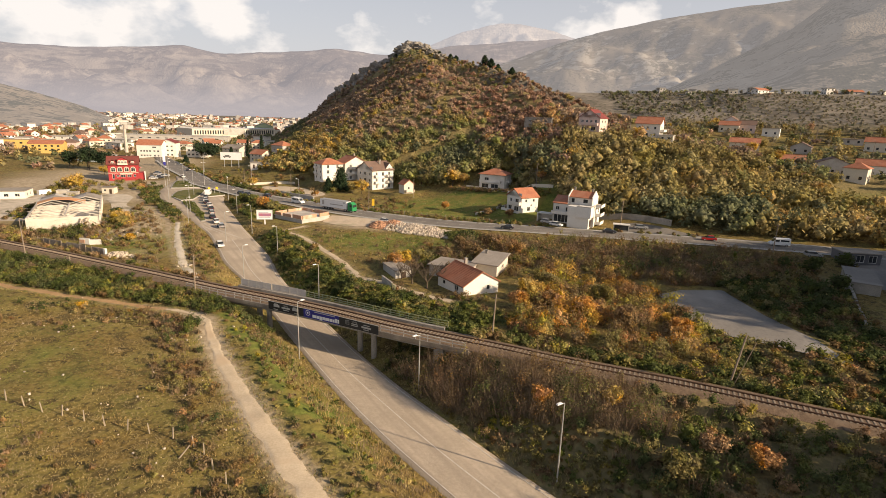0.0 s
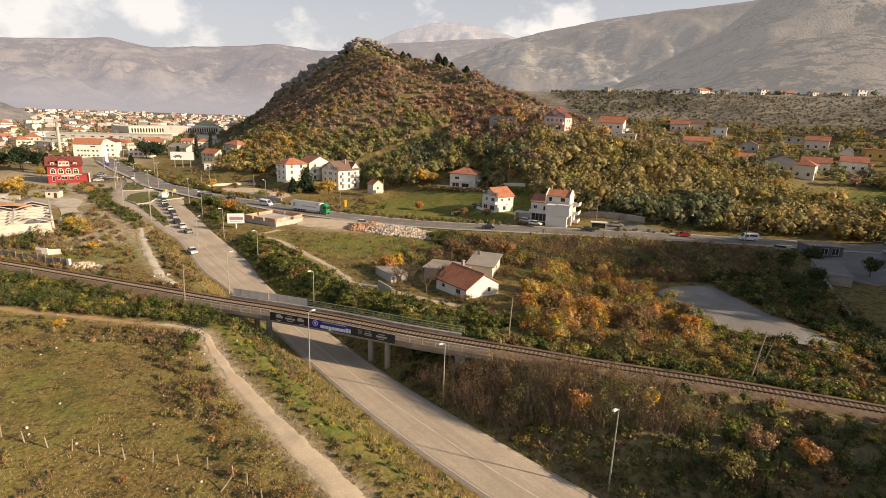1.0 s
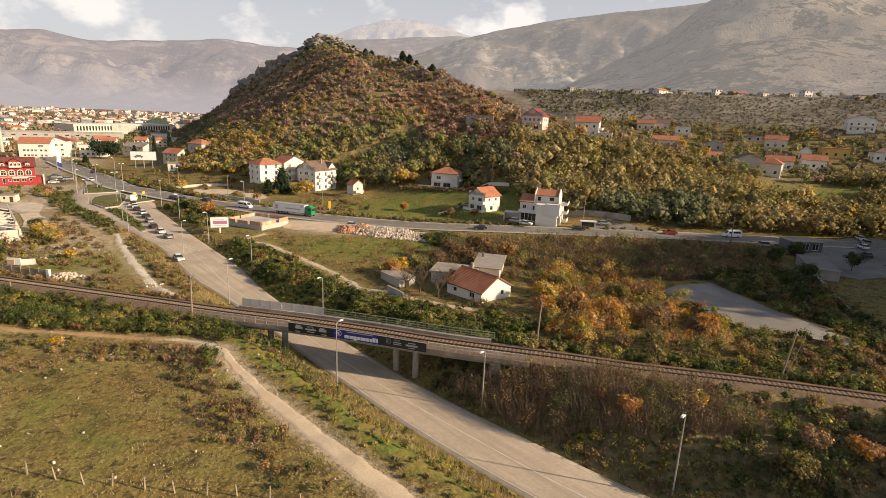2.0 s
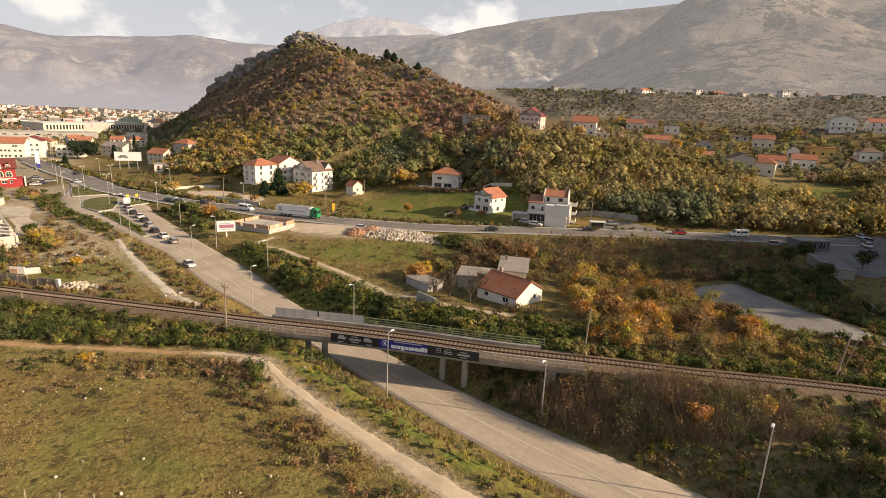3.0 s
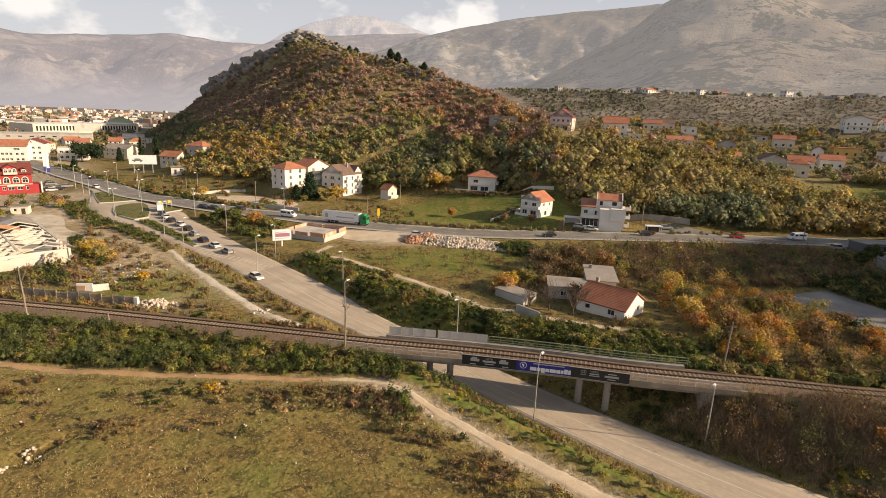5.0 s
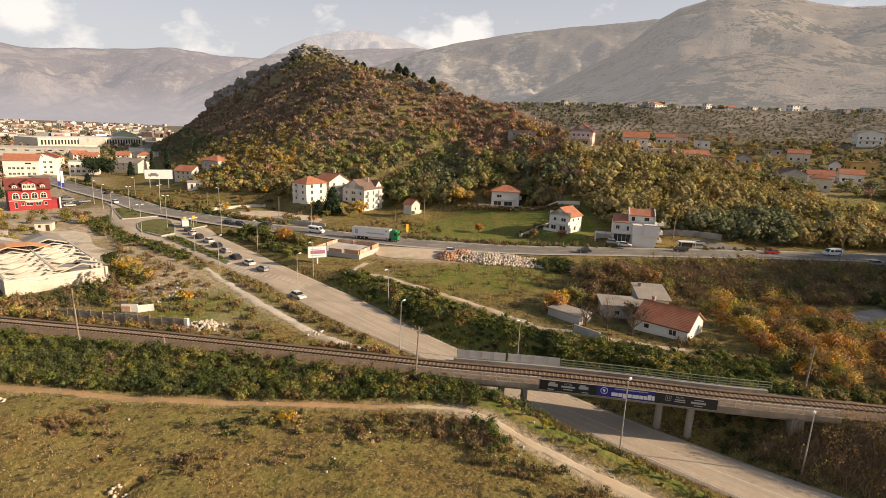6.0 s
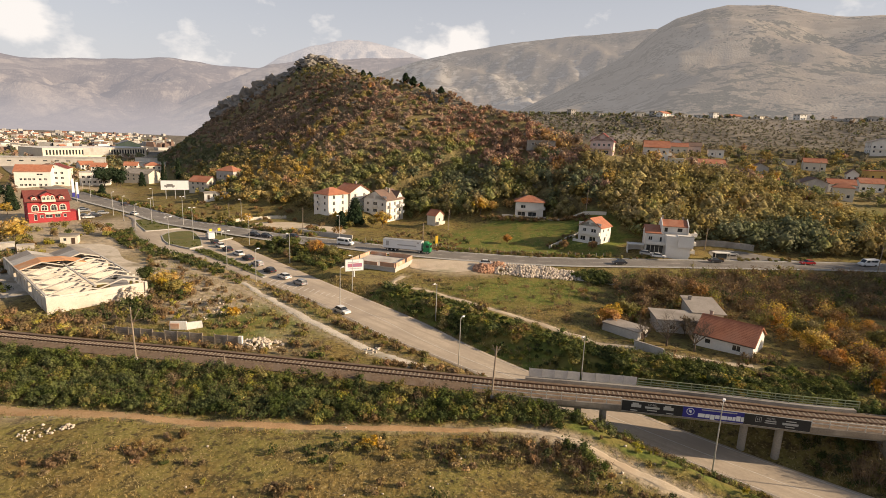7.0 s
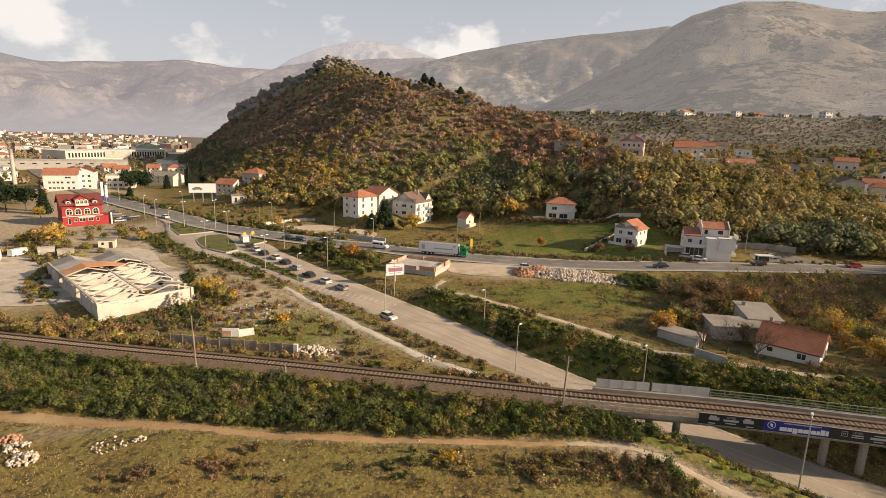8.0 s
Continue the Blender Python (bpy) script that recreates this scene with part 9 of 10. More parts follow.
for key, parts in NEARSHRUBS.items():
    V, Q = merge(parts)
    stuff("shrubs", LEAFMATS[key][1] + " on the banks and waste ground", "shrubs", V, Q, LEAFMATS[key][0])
V, Q = merge(TWIGS)
stuff("bare_brush", "bare brown brushwood and dry stalks", "brush", V, Q, M_TWIG)

# grass: tufts over the near field and verges
g1 = clear(fill([(-125, 108), (-60, 92), (-42, 88), (-14, 48), (-8, 30), (-60, 30), (-135, 90)], 0.62, 71, 0.9), 1, 3, 2.0)
g1 = g1[g1[:, 1] > 36]
lush = waves(g1[:, 0], g1[:, 1], 12, 22, 3) + 0.7 * np.exp(-((g1[:, 0] + 50) / 20) ** 2 - ((g1[:, 1] - 66) / 12) ** 2) > 0.35
for pts, m, lab, hh_ in ((g1[lush], L_GRASS, "short green and yellow grass of the field", 0.22), (g1[~lush], L_STRAW, "dry brown grass of the field", 0.30)):
    V, Q = blade_cloud(np.column_stack([pts, height(pts[:, 0], pts[:, 1]) - 0.03]), 5, hh_, 0.32, 0.035, 72, 0.9)
    stuff("grass", lab, "grass", V, Q, m)
g2 = clear(np.concatenate([band(ROAD_L[2:17], 0.6, 7.5, 0.7, 73, 0.8), band(ROAD_R[2:15], -3.0, -0.6, 0.7, 74, 0.8)]), 0.5, 3, 2.1)
V, Q = blade_cloud(np.column_stack([g2, height(g2[:, 0], g2[:, 1]) - 0.03]), 9, 0.6, 0.4, 0.04, 75, 0.7)
stuff("verge_grass", "tall dry grass on the road verges", "grass", V, Q, L_STRAW)

# tufts that break up the edges of the tracks
def edge_tufts(line, half, seed):
    return np.concatenate([band(line, half - 0.25, half + 0.9, 0.45, seed, 0.7), band(line, -half - 0.9, -half + 0.25, 0.45, seed + 1, 0.7)])


near_track = [p for p in TRACK if p[1] < 90]
g4 = np.concatenate([edge_tufts(near_track, 1.75, 111), edge_tufts([p for p in TRACK if p[1] >= 88 and p[0] > -140], 0.95, 113), edge_tufts(LOWPATH, 0.95, 115), edge_tufts(UPPATH, 1.2, 117)])
for pts, m, lab in ((g4[::2], L_GRASS, "green grass tufts along the tracks"), (g4[1::2], L_STRAW, "dry grass tufts along the tracks")):
    V, Q = blade_cloud(np.column_stack([pts, height(pts[:, 0], pts[:, 1]) - 0.03]), 8, 0.3, 0.28, 0.035, 119, 0.9)
    stuff("edge_grass", lab, "grass", V, Q, m)

g3 = clear(np.concatenate([fill([(-60, 160), (-50, 165), (-42, 156), (-28, 138), (-22, 127), (-14, 122), (-4, 130), (10, 150), (14, 162), (-10, 168), (-36, 168)], 0.95, 76, 0.85), fill([(-66, 118), (-76, 146), (-90, 172), (-112, 205), (-112, 170), (-102, 140), (-82, 128)], 1.0, 77, 0.8), fill([(-46, 208), (-14, 190), (26, 178), (30, 190), (14, 232), (-14, 250), (-28, 250)], 1.3, 78, 0.8)]), 0.8, 3.2, 2, 6)
for pts, m, lab in ((g3[::2], L_GRASS, "rough green grass on the waste ground"), (g3[1::2], L_STRAW, "rough dry grass on the waste ground")):
    V, Q = blade_cloud(np.column_stack([pts, height(pts[:, 0], pts[:, 1]) - 0.03]), 6, 0.42, 0.45, 0.05, 79, 0.8)
    stuff("rough_grass", lab, "grass", V, Q, m)

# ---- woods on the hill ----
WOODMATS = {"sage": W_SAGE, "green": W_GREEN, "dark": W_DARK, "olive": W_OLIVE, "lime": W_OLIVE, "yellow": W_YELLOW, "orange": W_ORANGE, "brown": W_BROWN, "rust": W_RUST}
WOODTEXT = {"dark": "dark evergreen trees", "green": "green trees", "olive": "olive-green trees", "brown": "brown autumn trees", "rust": "rust-red autumn trees", "yellow": "yellow autumn trees", "orange": "orange autumn trees"}


def crowns(pts, z, rad, tall, leaf, seed, blobs=3, n=34):
    """Round billowing crowns of several leaf blobs each."""
    r = np.random.RandomState(seed)
    C, R = [], []
    for b in range(blobs):
        o = r.normal(0, 1, (len(pts), 3))
        o = o / np.linalg.norm(o, axis=1)[:, None] * (rad * (0.0 if b == 0 else 0.6))[:, None]
        C.append(np.stack([pts[:, 0] + o[:, 0], pts[:, 1] + o[:, 1], z + rad * 0.9 * tall + o[:, 2] * 0.8 * tall], -1))
        rr = rad * (0.78 if b == 0 else 0.55) * r.uniform(0.8, 1.15, len(pts))
        R.append(np.stack([rr, rr, rr * tall], -1))
    return leafy(np.concatenate(C), np.concatenate(R), n, np.tile(leaf, blobs) * 1.1, seed + 1, 0.58, 0.8, 1.0)


CLEARING = [(144, 204), (158, 211), (176, 203), (196, 190), (188, 180), (166, 182), (148, 189)]
FOOTWOOD = [(57, 188), (66, 180), (79, 172), (100, 164), (140, 151), (200, 133), (275, 112), (335, 125), (330, 176), (240, 194), (168, 204), (140, 222), (112, 240), (62, 244), (50, 226), (46, 200)]
wx = np.stack(np.meshgrid(np.arange(-250, 430, 4.3), np.arange(150, 905, 4.3)), -1).reshape(-1, 2)
wx = wx + rs.uniform(-2.2, 2.2, wx.shape)
hd_, hv_ = along(HILL, wx[:, 0], wx[:, 1])
hd2_, hv2_ = along(HILL_BACK, wx[:, 0], wx[:, 1])
slope_h = np.maximum(hv_[:, 0] - hv_[:, 1] * hd_, hv2_[:, 0] - hv2_[:, 1] * hd2_)
crest_y = np.interp(wx[:, 0], [-235, -205, -165, -131, -42, -41.9, 2, 55, 72, 102, 165, 235, 420], [900, 890, 865, 803, 682, 682, 387, 328, 262, 248, 225, 210, 190])
crest_x = np.interp(wx[:, 1], [387, 520, 682], [2, -18, -42])
behind = (wx[:, 1] > crest_y + 22) & ~((wx[:, 1] > 387) & (wx[:, 1] < 690) & (wx[:, 0] > -45) & (wx[:, 0] < crest_x + 30))
foot = inside(FOOTWOOD, wx[:, 0], wx[:, 1])
ok = ((slope_h > 2.0) & (~behind | (hd2_ < 30))) | foot
wx, foot = wx[ok], foot[ok]
hgt_ = height(wx[:, 0], wx[:, 1])
# the top and the cliffs of the western flank stay nearly bare
m_ = rs.uniform(0, 1, len(wx)) > 0.25 * np.clip((hgt_ - 55) / 30, 0, 1)
m_ &= (rs.uniform(0, 1, len(wx)) < 0.55) | ~((wx[:, 0] < -70) & (wx[:, 1] > 560) & (hgt_ > 16))
m_ &= np.hypot(wx[:, 0] + 40, (wx[:, 1] - 668) * 0.8) > 15
m_ &= np.hypot(wx[:, 0] + 8, (wx[:, 1] - 628) * 0.7) > 7
m_ &= ~inside(CLEARING, wx[:, 0], wx[:, 1])
kept = m_
for hx, hy, hr in KEEPOUT:
    kept &= np.hypot(wx[:, 0] - hx, wx[:, 1] - hy) > hr + 2
    kept &= ~((np.abs(wx[:, 0] - hx) < hr * 0.9) & (wx[:, 1] < hy) & (wx[:, 1] > hy - hr - 7) & (hr > 4) & (hy > 200))
kept &= along(HIGHWAY, wx[:, 0], wx[:, 1])[0] > 9
# the village on the slope keeps to its own smaller trees
kept &= ~((wx[:, 0] > 140) & (wx[:, 1] > np.interp(wx[:, 0], [140, 168, 240, 330], [226, 206, 196, 178])))
kept &= ~((np.hypot(wx[:, 0] - 8, wx[:, 1] - 226) < 24) | ((wx[:, 1] < 228) & (wx[:, 0] < 46)) | (np.hypot(wx[:, 0] - 46, wx[:, 1] - 177) < 13))
kept &= ~((np.abs(wx[:, 0] - 76) < 12) & (np.abs(wx[:, 1] - 252) < 6))
wx, foot, hgt_ = wx[kept], foot[kept], hgt_[kept]
# colour by height and place on the hill: yellow at the western foot, green in the middle, rust above, dark at the crest
up = hgt_ / 110
near_ = lambda x, y, rx, ry: np.exp(-((wx[:, 0] - x) / rx) ** 2 - ((wx[:, 1] - y) / ry) ** 2)
pat = lambda seed, size: waves(wx[:, 0], wx[:, 1], seed, size, 3)
# dark and brown crowns dealt to the western flank put its shade into colour
west = step(50, 85, -wx[:, 0]) * step(410, 470, wx[:, 1])
score = {
    # west, low-foot and (88, 178) terms paint shade in with dark crowns
    "dark": -0.05 + 0.75 * west + 1.3 * np.clip(up - 0.62, 0, 1) + 0.30 * pat(37, 45) + 0.8 * near_(10, 285, 45, 30) + 0.1 * foot * (hgt_ < 9) + 0.4 * near_(40, 240, 25, 20) + 1.3 * near_(88, 178, 42, 11),
    "green": 0.30 + 0.35 * pat(34, 50) - 0.7 * up + 0.6 * near_(0, 300, 60, 40) + 0.85 * near_(25, 520, 50, 70),
    "olive": 0.45 + 0.35 * pat(35, 40) + 0.25 * foot,
    "brown": -0.10 + 0.6 * west + 0.35 * pat(33, 60) + 3.2 * up * (1 - up) * (up > 0.2),
    "rust": -0.17 + 0.45 * pat(39, 55) + 2.8 * up * (1 - up) * (up > 0.2) + 0.9 * near_(60, 320, 40, 40),
    "yellow": -0.15 + 0.22 * foot + (0.45 + 0.3 * foot) * pat(36, 30) + 1.15 * near_(-85, 335, 42, 60) + (0.45 * foot - 0.3) * (hgt_ < 9) + 0.15 * foot * (hgt_ > 11) + 0.5 * near_(150, 176, 30, 12) - 0.9 * up - 0.8 * west,
    "orange": -0.15 - 0.5 * west + 0.45 * pat(38, 30) + 0.85 * near_(62, 300, 45, 50) + 0.5 * near_(-60, 360, 40, 60) + 0.3 * near_(60, 232, 22, 14),
}
names_ = list(score)
best_ = np.argmax(np.stack([score[k] + rs.gumbel(0, 0.11, len(wx)) for k in names_]), 0)
for j, key in enumerate(names_):
    sel = best_ == j
    if not sel.any():
        continue
    pts, z = wx[sel], hgt_[sel]
    far = np.hypot(pts[:, 0] + 40, pts[:, 1] - 20)
    low = np.clip((330 - pts[:, 1]) / 80, 0, 1)
    rad = rs.uniform(0.55, 1.3, len(pts)) * (2.15 + 2.7 * low) * np.interp(z, [0, 45, 75, 110], [1, 1, 0.8, 0.72])
    rad = rad * (1 - 0.38 * step(95, 125, pts[:, 0]) * step(188, 205, pts[:, 1]) * (pts[:, 1] < 262)) * (1 - 0.45 * np.exp(-((pts[:, 0] - 152) / 26) ** 2 - ((pts[:, 1] - 176) / 12) ** 2))
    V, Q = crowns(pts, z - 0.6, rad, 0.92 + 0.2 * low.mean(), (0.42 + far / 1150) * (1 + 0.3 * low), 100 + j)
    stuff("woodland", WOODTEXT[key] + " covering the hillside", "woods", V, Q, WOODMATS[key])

# ---- trees between the hillside houses, the scrub on the stony slope, and the trees of the town
def far_trees(XY, shares, rmin, rmax, name, label, leaf=1.0, n=11, tall=1.0):
    dealt = split(XY, list(shares.values()))
    for key, pts in zip(shares, dealt):
        if not len(pts):
            continue
        z = height(pts[:, 0], pts[:, 1])
        rad = rs.uniform(rmin, rmax, len(pts))
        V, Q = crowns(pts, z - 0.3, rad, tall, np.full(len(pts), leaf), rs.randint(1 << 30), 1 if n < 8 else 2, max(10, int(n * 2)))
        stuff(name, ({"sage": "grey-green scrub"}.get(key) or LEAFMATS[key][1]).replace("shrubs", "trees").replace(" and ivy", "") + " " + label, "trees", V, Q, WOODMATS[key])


def off_houses(XY, r=7.5):
    ok = np.ones(len(XY), bool)
    for o in scene.objects:
        if o.parent is None and o.get("category") in ("house", "building", "factory", "warehouse"):
            p = o.matrix_basis.translation
            ok &= np.hypot(XY[:, 0] - p.x, XY[:, 1] - p.y) > r
    return XY[ok]


v1 = off_houses(fill([(150, 190), (420, 175), (470, 330), (340, 400), (230, 430), (170, 420), (120, 300), (130, 260)], 5.6, 81, 0.75))
for v in VILLAGE:
    # open ground on the valley side of each house
    dx, dy = v[0] + 40, v[1] - 20
    q = math.hypot(dx, dy)
    fwd = ((v1[:, 0] - v[0]) * dx + (v1[:, 1] - v[1]) * dy) / q
    off = np.abs((v1[:, 0] - v[0]) * dy - (v1[:, 1] - v[1]) * dx) / q
    v1 = v1[~((fwd > -15) & (fwd < 6) & (off < v[3] * 0.6 + 1))]
v1 = v1[(0.6 * v1[:, 0] + 0.8 * v1[:, 1] < 400) & (along(HIGHWAY, v1[:, 0], v1[:, 1])[0] > 10) & ~inside(FOOTWOOD, v1[:, 0], v1[:, 1])]
far_trees(v1, {"olive": 5, "green": 2, "sage": 5, "yellow": 1.0, "dark": 3, "rust": 0.6}, 1.5, 3.4, "hillside_trees", "among the hillside houses", 0.9, 16)
# trees on the added knoll, out of view, to lengthen its shade
kn = clear(fill([(118, 62), (140, 62), (165, 88), (190, 120), (165, 125), (140, 100), (122, 80)], 4.0, 87, 0.9))
far_trees(kn, {"dark": 4, "olive": 3}, 3.0, 4.5, "knoll_trees", "on the unseen shade-casting knoll beyond the car park", 1.1, 14, 1.3)
v2 = off_houses(fill([(150, 400), (300, 262), (420, 210), (480, 300), (760, 420), (700, 900), (300, 1100), (170, 720)], 4.3, 82, 0.75), 9)
drift = waves(v2[:, 0], v2[:, 1], 54, 110, 3)
v2 = v2[(0.6 * v2[:, 0] + 0.8 * v2[:, 1] < 556) | (drift + rs.normal(0, 0.35, len(v2)) > 1.0)]
far_trees(v2, {"sage": 11, "dark": 1.5}, 0.45, 1.25, "slope_scrub", "dotted over the stony slope", 1.0, 5, 0.8)
v5 = off_houses(fill([(140, 430), (215, 400), (262, 470), (300, 640), (320, 780), (230, 790), (180, 640)], 8.5, 89, 0.7), 9)
far_trees(v5, {"dark": 5, "sage": 5}, 0.9, 2.2, "slope_trees", "on the shaded side of the stony slope", 1.2, 12)
vr = rs.randint(0, len(UPPER), 90)
v6 = np.array([UPPER[k][:2] for k in vr], float) + rs.normal(0, 1, (90, 2)) * (13, 16)
far_trees(off_houses(v6, 5), {"dark": 6, "olive": 2, "brown": 2}, 1.3, 2.8, "village_trees", "between the houses of the upper slope", 1.0, 12)
v3 = off_houses(fill([(-420, 330), (-230, 300), (-200, 340), (-235, 500), (-420, 900), (-330, 1500), (-900, 1500), (-900, 700)], 13, 83, 0.5), 9)
v3 = v3[(along(HIGHWAY, v3[:, 0], v3[:, 1])[0] > 12) & (v3[:, 1] < 1600)]
far_trees(v3, {"brown": 4, "olive": 3, "dark": 3, "rust": 1.6, "yellow": 0.4}, 2.2, 4.5, "town_trees", "between the houses of the town", 1.7, 9)
v4 = off_houses(fill([(-260, 470), (-180, 440), (-170, 520), (-230, 700), (-250, 900), (-270, 700)], 9, 84, 0.5), 9)
v4 = v4[along(HIGHWAY, v4[:, 0], v4[:, 1])[0] > 10]
far_trees(v4, {"brown": 3, "olive": 3, "dark": 4}, 2.0, 4.0, "valley_trees", "beside the road into the town", 1.4, 12)


# ---- single trees ----
def tree(x, y, h, r, leaves, label, n=26, per=34, leaf=0.28, bare_limbs=False, conical=False, group="single trees", name="tree"):
    z = hz(x, y) - 0.15
    e = thing(name, x, y, z, rs.uniform(0, 360), label, "tree", group)
    t = Geo()
    lean = rs.normal(0, 0.04, 2)
    fork = h * (0.30 if not conical else 0.9)
    t.tube((0, 0, 0), (lean[0] * fork, lean[1] * fork, fork), 0.05 * h ** 0.9 * 0.5 + 0.05, 0.03 * h ** 0.9 * 0.5 + 0.03, 8)
    limbs = []
    for k in range(0 if conical else 9):
        a = 6.283 * k / 9 + rs.uniform(-0.3, 0.3)
        q = r * rs.uniform(0.5, 0.85)
        tip = Vector((math.cos(a) * q, math.sin(a) * q, h * rs.uniform(0.55, 0.9)))
        base = Vector((lean[0] * fork, lean[1] * fork, fork * rs.uniform(0.75, 1.0)))
        t.tube(base, tip, 0.05 + 0.008 * h, 0.02, 5)
        limbs.append(tip)
        for s in range(6 if bare_limbs else 2):
            f = base.lerp(tip, rs.uniform(0.35, 0.95))
            d = Vector((rs.normal(0, 0.5), rs.normal(0, 0.5), rs.uniform(0.3, 1.0))) * r * 0.55
            t.tube(f, f + d, 0.03, 0.012, 4)
            if bare_limbs:
                for _ in range(3):
                    f2 = f + d * rs.uniform(0.3, 1.0)
                    t.tube(f2, f2 + Vector((rs.normal(0, 0.5), rs.normal(0, 0.5), rs.uniform(0.1, 0.8))) * r * 0.35, 0.016, 0.008, 3)
    part("trunk", t, M_BARK, e, "brown trunk with limbs")
    if leaves is not None:
        C, R = [], []
        for k in range(n):
            if conical:
                f = (k + 0.5) / n
                a = k * 2.4
                q = r * (1 - f) ** 0.8 * rs.uniform(0.45, 0.75)
                C.append((math.cos(a) * q, math.sin(a) * q, h * (0.08 + 0.9 * f)))
                rr = r * (0.24 + 0.35 * (1 - f))
                R.append((rr, rr, rr * 1.1))
            else:
                d = Vector(rs.normal(0, 1, 3)).normalized()
                q = rs.uniform(0.35, 0.8)
                C.append((d.x * r * q, d.y * r * q, h * 0.64 + d.z * h * 0.33 * q))
                rr = r * rs.uniform(0.25, 0.42)
                R.append((rr, rr, rr * 0.85))
        V, Q = leafy(C, R, per * 2, leaf, rs.randint(1 << 30))
        part("crown", fast_mesh("crown", V, Q, leaves, True), None, e)
    return e


tree(-5.6, 113.6, 6.4, 3.5, None, "bare spreading fruit tree by the yard wall", bare_limbs=True)
tree(-2.2, 110.2, 6.0, 3.3, None, "bare spreading fruit tree by the cottage", bare_limbs=True)
tree(-8.2, 116.8, 4.6, 2.4, None, "bare spreading fruit tree beside the shed", bare_limbs=True)
tree(0.4, 113.4, 5.4, 2.6, None, "bare spreading fruit tree in the yard", bare_limbs=True)
tree(1.8, 117.6, 4.4, 2.2, L_BROWN, "half-bare fruit tree behind the wall", 10, 14, 0.3, True)
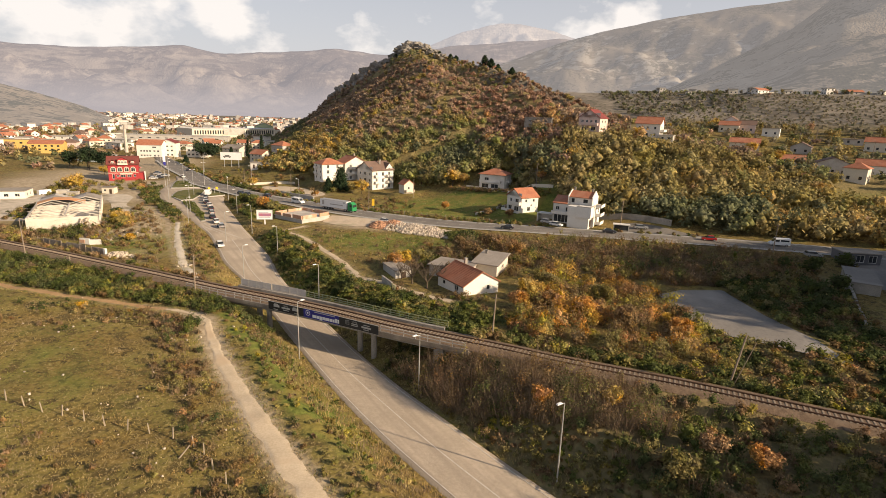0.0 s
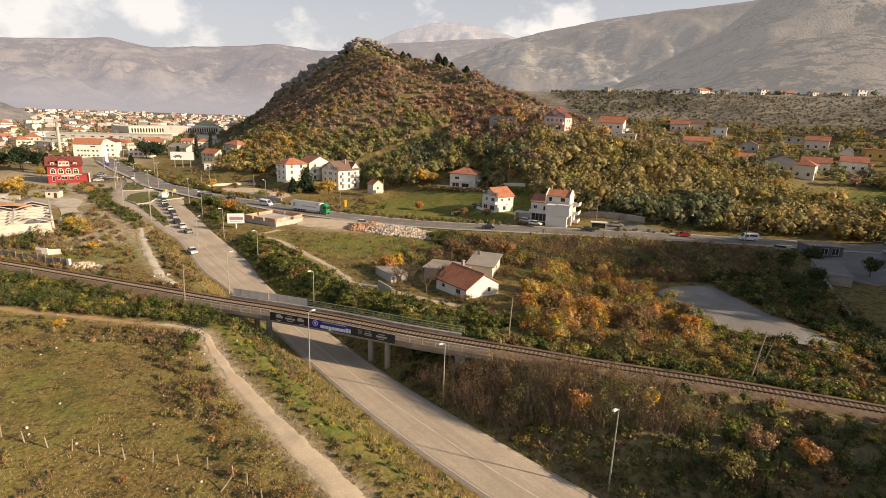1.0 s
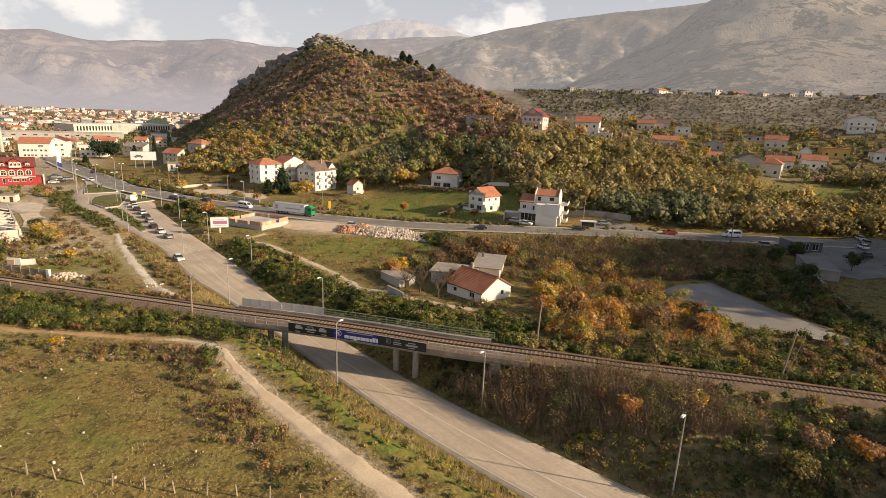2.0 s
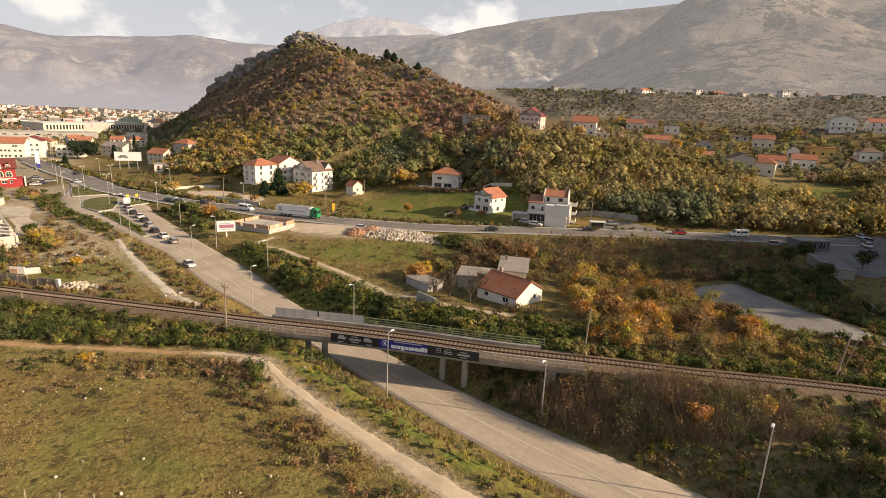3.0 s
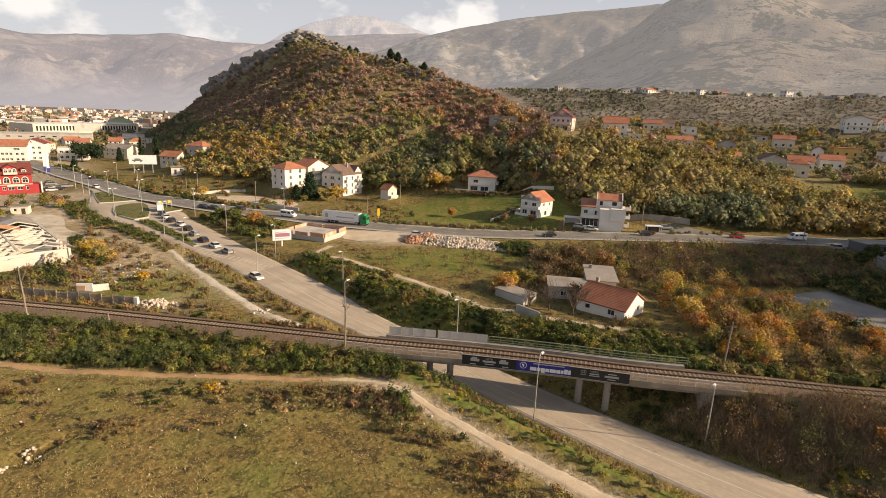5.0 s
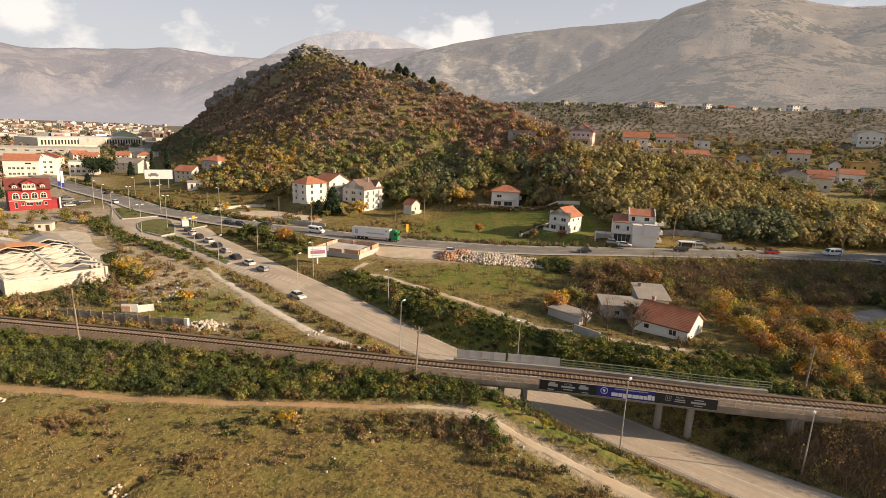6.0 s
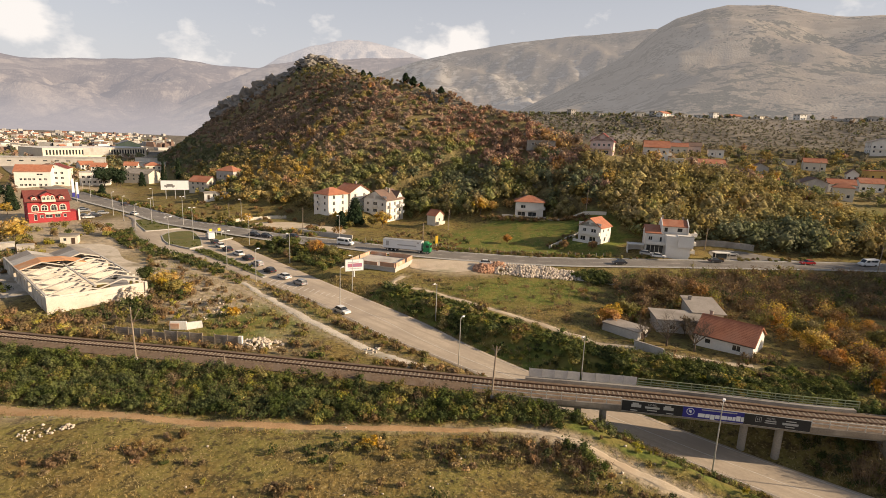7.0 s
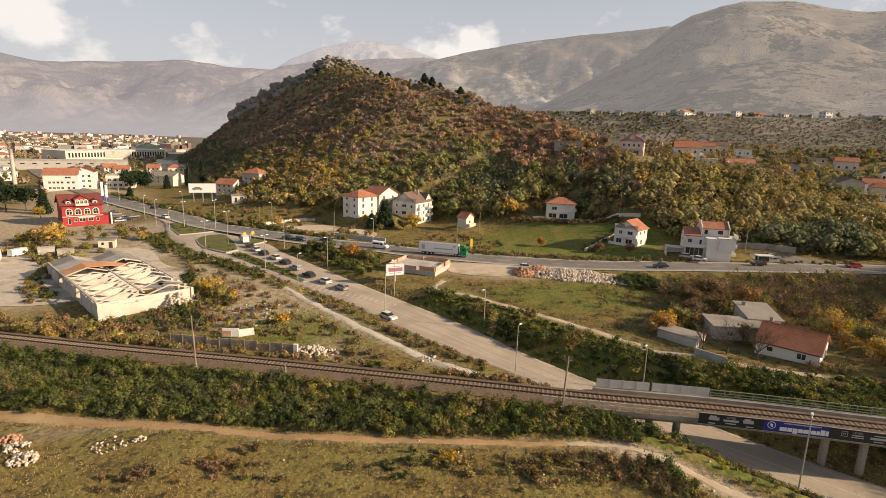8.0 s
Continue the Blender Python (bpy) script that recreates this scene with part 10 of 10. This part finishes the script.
for x, y, h, r, m, lab in ((14.2, 62.8, 3.6, 1.5, L_ORANGE, "small bright orange tree on the bank"), (23, 61.8, 3.2, 1.5, L_YELLOW, "small yellow tree in the thicket"), (31, 52.5, 3.4, 1.8, L_RUST, "rust-coloured tree in the thicket"), (35.5, 50, 3.2, 1.8, L_ORANGE, "orange tree in the thicket"), (26, 49, 3.4, 2.0, L_OLIVE, "olive tree in the thicket"),
                         (15.5, 98.2, 4.2, 2.3, L_ORANGE, "bright orange tree beside the cottage"), (21, 97, 4.6, 2.6, L_RUST, "rust-coloured fruit tree beside the cottage"), (27, 94.5, 4.6, 2.6, L_ORANGE, "orange-brown fruit tree in the orchard"), (19, 104, 5.0, 2.8, L_YELLOW, "yellow-brown fruit tree in the orchard"), (23.5, 110, 5.2, 2.8, L_OLIVE, "olive-yellow fruit tree in the orchard"), (34, 90, 4.6, 2.6, L_RUST, "rust-coloured tree near the railway"), (33, 102, 4.6, 2.6, L_OLIVE, "olive tree in the orchard"), (42, 86, 4.0, 2.2, L_ORANGE, "orange tree near the grey yard"),
                         (6, 139, 6.5, 3.2, L_BROWN, "tall brown half-bare tree behind the annexe"), (14, 141, 7, 3.6, L_BROWN, "tall brown half-bare tree in the scrub"), (20, 136, 6, 3.0, L_RUST, "rust-brown tree in the scrub"), (-10, 126, 3.8, 2.6, L_ORANGE, "orange tree behind the shed"), (-8.5, 127, 4.4, 2.3, L_YELLOW, "yellow-orange tree behind the shed"), (-4, 129, 5.0, 2.6, L_OLIVE, "olive tree behind the shed"), (1, 131, 5.0, 2.5, L_BROWN, "brown tree behind the annexe"), (9, 133, 5.0, 2.4, L_BROWN, "brown tree behind the house"),
                         (-36.5, 247.5, 7.0, 4.2, L_YELLOW, "yellow tree in front of the apartment house"), (-40.5, 246.5, 5.5, 2.8, L_OLIVE, "olive tree by the roadside wall"), (5.5, 247.5, 8.0, 4.6, L_YELLOW, "golden tree at the foot of the hill"), (11, 247, 5.5, 2.6, L_YELLOW, "golden tree beside the meadow"), (-6, 253, 7.5, 4.0, L_OLIVE, "olive tree at the edge of the meadow"), (-9, 257, 6, 3.0, L_OLIVE, "olive tree behind the hut"),
                         (42, 224, 4.6, 2.6, L_ORANGE, "orange tree beside the garden wall"), (18, 196, 3.4, 1.8, L_RUST, "rust-coloured tree in the meadow"), (2, 209, 3.6, 1.7, L_ORANGE, "small orange tree in the meadow"), (25, 190, 3.4, 1.7, L_RUST, "rust-coloured tree by the garden wall"),
                         (-65.5, 197, 5.5, 3.0, L_ORANGE, "orange-yellow tree by the unfinished building"), (-61, 193, 4.5, 2.6, L_OLIVE, "olive tree by the unfinished building"), (-72, 205, 4.5, 2.8, L_GREEN, "green tree on the verge"), (-76.5, 208, 4.2, 2.6, L_GREEN, "green tree on the verge"),
                         (-154.5, 226, 7.5, 5.6, L_YELLOW, "broad golden tree near the red building"), (-163, 236, 4.0, 2.6, L_OLIVE, "olive tree in the waste ground"), (-101.5, 167, 3.8, 3.6, L_YELLOW, "broad yellow-green bush by the ruined hall"), (-107, 175, 3.4, 2.6, L_DARK, "dark bush by the ruined hall"), (-99, 163, 3.0, 2.8, L_OLIVE, "olive bush by the ruined hall"), (-84.5, 143, 2.6, 1.5, L_YELLOW, "small yellow bush in the waste ground"), (-132, 236, 3.0, 1.7, L_ORANGE, "orange bush by the gatehouse"),
                         (97, 262, 6.5, 3.4, L_YELLOW, "yellow-green tree between the hill houses"), (62, 254, 6, 3.2, L_OLIVE, "olive tree beside the pink house"), (88, 247, 6.5, 3.2, L_YELLOW, "yellow tree beside the pink house"), (135, 238, 6.5, 3.6, L_YELLOW, "golden tree among the hill houses"), (144, 232, 5.5, 3.0, L_YELLOW, "golden tree among the hill houses"), (126, 258, 6, 3.2, L_YELLOW, "golden tree above the houses"), (-185, 296, 5.0, 2.8, L_YELLOW, "yellow tree beside the red building"), (-98, 258, 5, 2.4, L_OLIVE, "olive tree by the forecourt"), (-89, 254, 5, 2.6, L_YELLOW, "yellow tree by the forecourt")):
    tree(x, y, h, r, m, lab)
for x, y, h, r in ((-47, 252.5, 10.5, 4.8), (-52.5, 250.5, 6, 2.6), (-188, 307, 11, 3.2), (-191, 316, 9, 2.0), (-150, 421, 15, 2.4), (-143, 432, 15, 2.6), (-162, 418, 9, 2.4), (-166, 352, 6, 2.0)):
    tree(x, y, h, r, L_PINE, "dark green conifer with dense needles", 34, 30, 0.5, conical=True, group="conifers", name="conifer")
for x, y, h, r in ((-206, 316, 13, 5.5), (-199, 318, 12, 5.0), (-212, 324, 13, 5.5), (-181, 410, 13, 6.5), (-176, 416, 12, 6.0), (-172, 408, 9, 4.5), (-219, 318, 11, 5)):
    tree(x, y, h, r, L_PINE, "broad dark green pine tree", 30, 30, 0.8, group="pines", name="pine_tree")
for x, y, h, r in ((40, 566, 8, 4.5), (46, 560, 7, 4.5), (52, 552, 6, 4.0), (66, 528, 5, 3.6), (72, 520, 6, 4.2), (62, 516, 5, 3.4), (-6, 634, 4, 3), (6, 620, 5, 3.2), (12, 612, 4, 3), (-58, 668, 4, 3), (-28, 640, 4, 3)):
    tree(x, y, h, r, L_PINE, "dark pine tree on the crest of the hill", 22, 26, 0.9, conical=True, group="pines", name="pine_tree")

for x, y in ((88, 112), (92, 126), (84, 126), (104, 132), (110, 120), (80, 108)):
    tree(x, y, rs.uniform(4, 6), rs.uniform(2.2, 3.2), L_DARK, "dark green tree beside the garages", 18, 22, 0.4)
# tall trees added beyond the thicket, outside the view, to throw shade on it
for k in range(9):
    x, y = 50 + 2.2 * k + rs.uniform(-1, 1), 26 + 2.2 * k + rs.uniform(-1, 1)
    tree(x, y, rs.uniform(13, 17), rs.uniform(3.2, 4.2), L_OLIVE, "tall olive-green poplar beside the railway, added out of view for shade", 22, 24, 0.5, group="poplars", name="poplar")

# crags at the top of the hill
def crag(x, y, z, sx, sy, sz, seed):
    bm = bmesh.new()
    bmesh.ops.create_icosphere(bm, subdivisions=3, radius=1)
    for vv in bm.verts:
        q = vv.co * 2.2 + Vector((seed, seed * 2, 0))
        k = 1 + 0.45 * noise.noise(q) + 0.35 * noise.noise(q * 2.7) - 0.35 * abs(noise.noise(q * 4.5))
        vv.co = Vector((vv.co.x * sx * k, vv.co.y * sy * k, vv.co.z * sz * k))
    me = bpy.data.meshes.new("crag")
    bm.to_mesh(me)
    bm.free()
    me.materials.append(M_ROCK)
    ob = tagged(new("crag", me), "grey limestone crag on the crest of the hill", "rock", "crags")
    ob.location = (x, y, z)


for k, (x, y, sx, sz) in enumerate(((-42, 676, 9, 5), (-33, 668, 7, 4), (-52, 680, 8, 4), (-24, 656, 6, 3), (-61, 690, 6, 4), (-14, 642, 6, 3), (-45, 664, 7, 4), (-58, 672, 6, 4), (-5, 630, 6, 2.5), (-70, 690, 9, 7), (-84, 708, 10, 8), (-99, 722, 10, 8), (-112, 742, 11, 9), (-126, 762, 11, 9), (-139, 784, 11, 9), (-94, 688, 9, 7), (-110, 702, 9, 7), (-126, 722, 10, 8), (-141, 748, 10, 8), (-152, 792, 10, 9), (-122, 688, 8, 6), (-78, 715, 7, 5), (-98, 742, 8, 6), (-118, 772, 8, 7), (-135, 800, 8, 7), (-108, 735, 6, 6), (-150, 820, 7, 7), (-88, 700, 6, 5))):
    crag(x, y, hz(x, y) - sz * 0.15, sx * 1.25, sx, sz * 1.3, k * 1.7)

# ---- sleepers: the stretch that lies nearest ----
L_ = np.concatenate([[0], np.cumsum(np.hypot(*(RS[1:, :2] - RS[:-1, :2]).T))])
k0 = np.argmin(np.hypot(RS[:, 0] + 128, RS[:, 1] - 139))
sleeper_me = Geo().box((0, 0, 0), (0.24, 2.2, 0.16), 0, 0.92).mesh("sleeper", M_SLEEPER)
rest = Geo()
for k in range(560):
    s = L_[k0] + 0.66 * k - 66
    x, y, z = (float(np.interp(s, L_, RS[:, j])) for j in range(3))
    a = math.atan2(float(np.interp(s, L_, RT[:, 1])), float(np.interp(s, L_, RT[:, 0])))
    if 100 <= k < 400:
        ob = new("sleeper", sleeper_me)
        ob.parent = track
        ob.matrix_basis = Matrix.Translation((x, y, z - 0.25)) @ Matrix.Rotation(a, 4, "Z")
    else:
        rest.box((x, y, z - 0.25), (0.24, 2.2, 0.16), a, 0.92)
tagged(part("further_sleepers", rest, M_SLEEPER, track), kind="stuff")
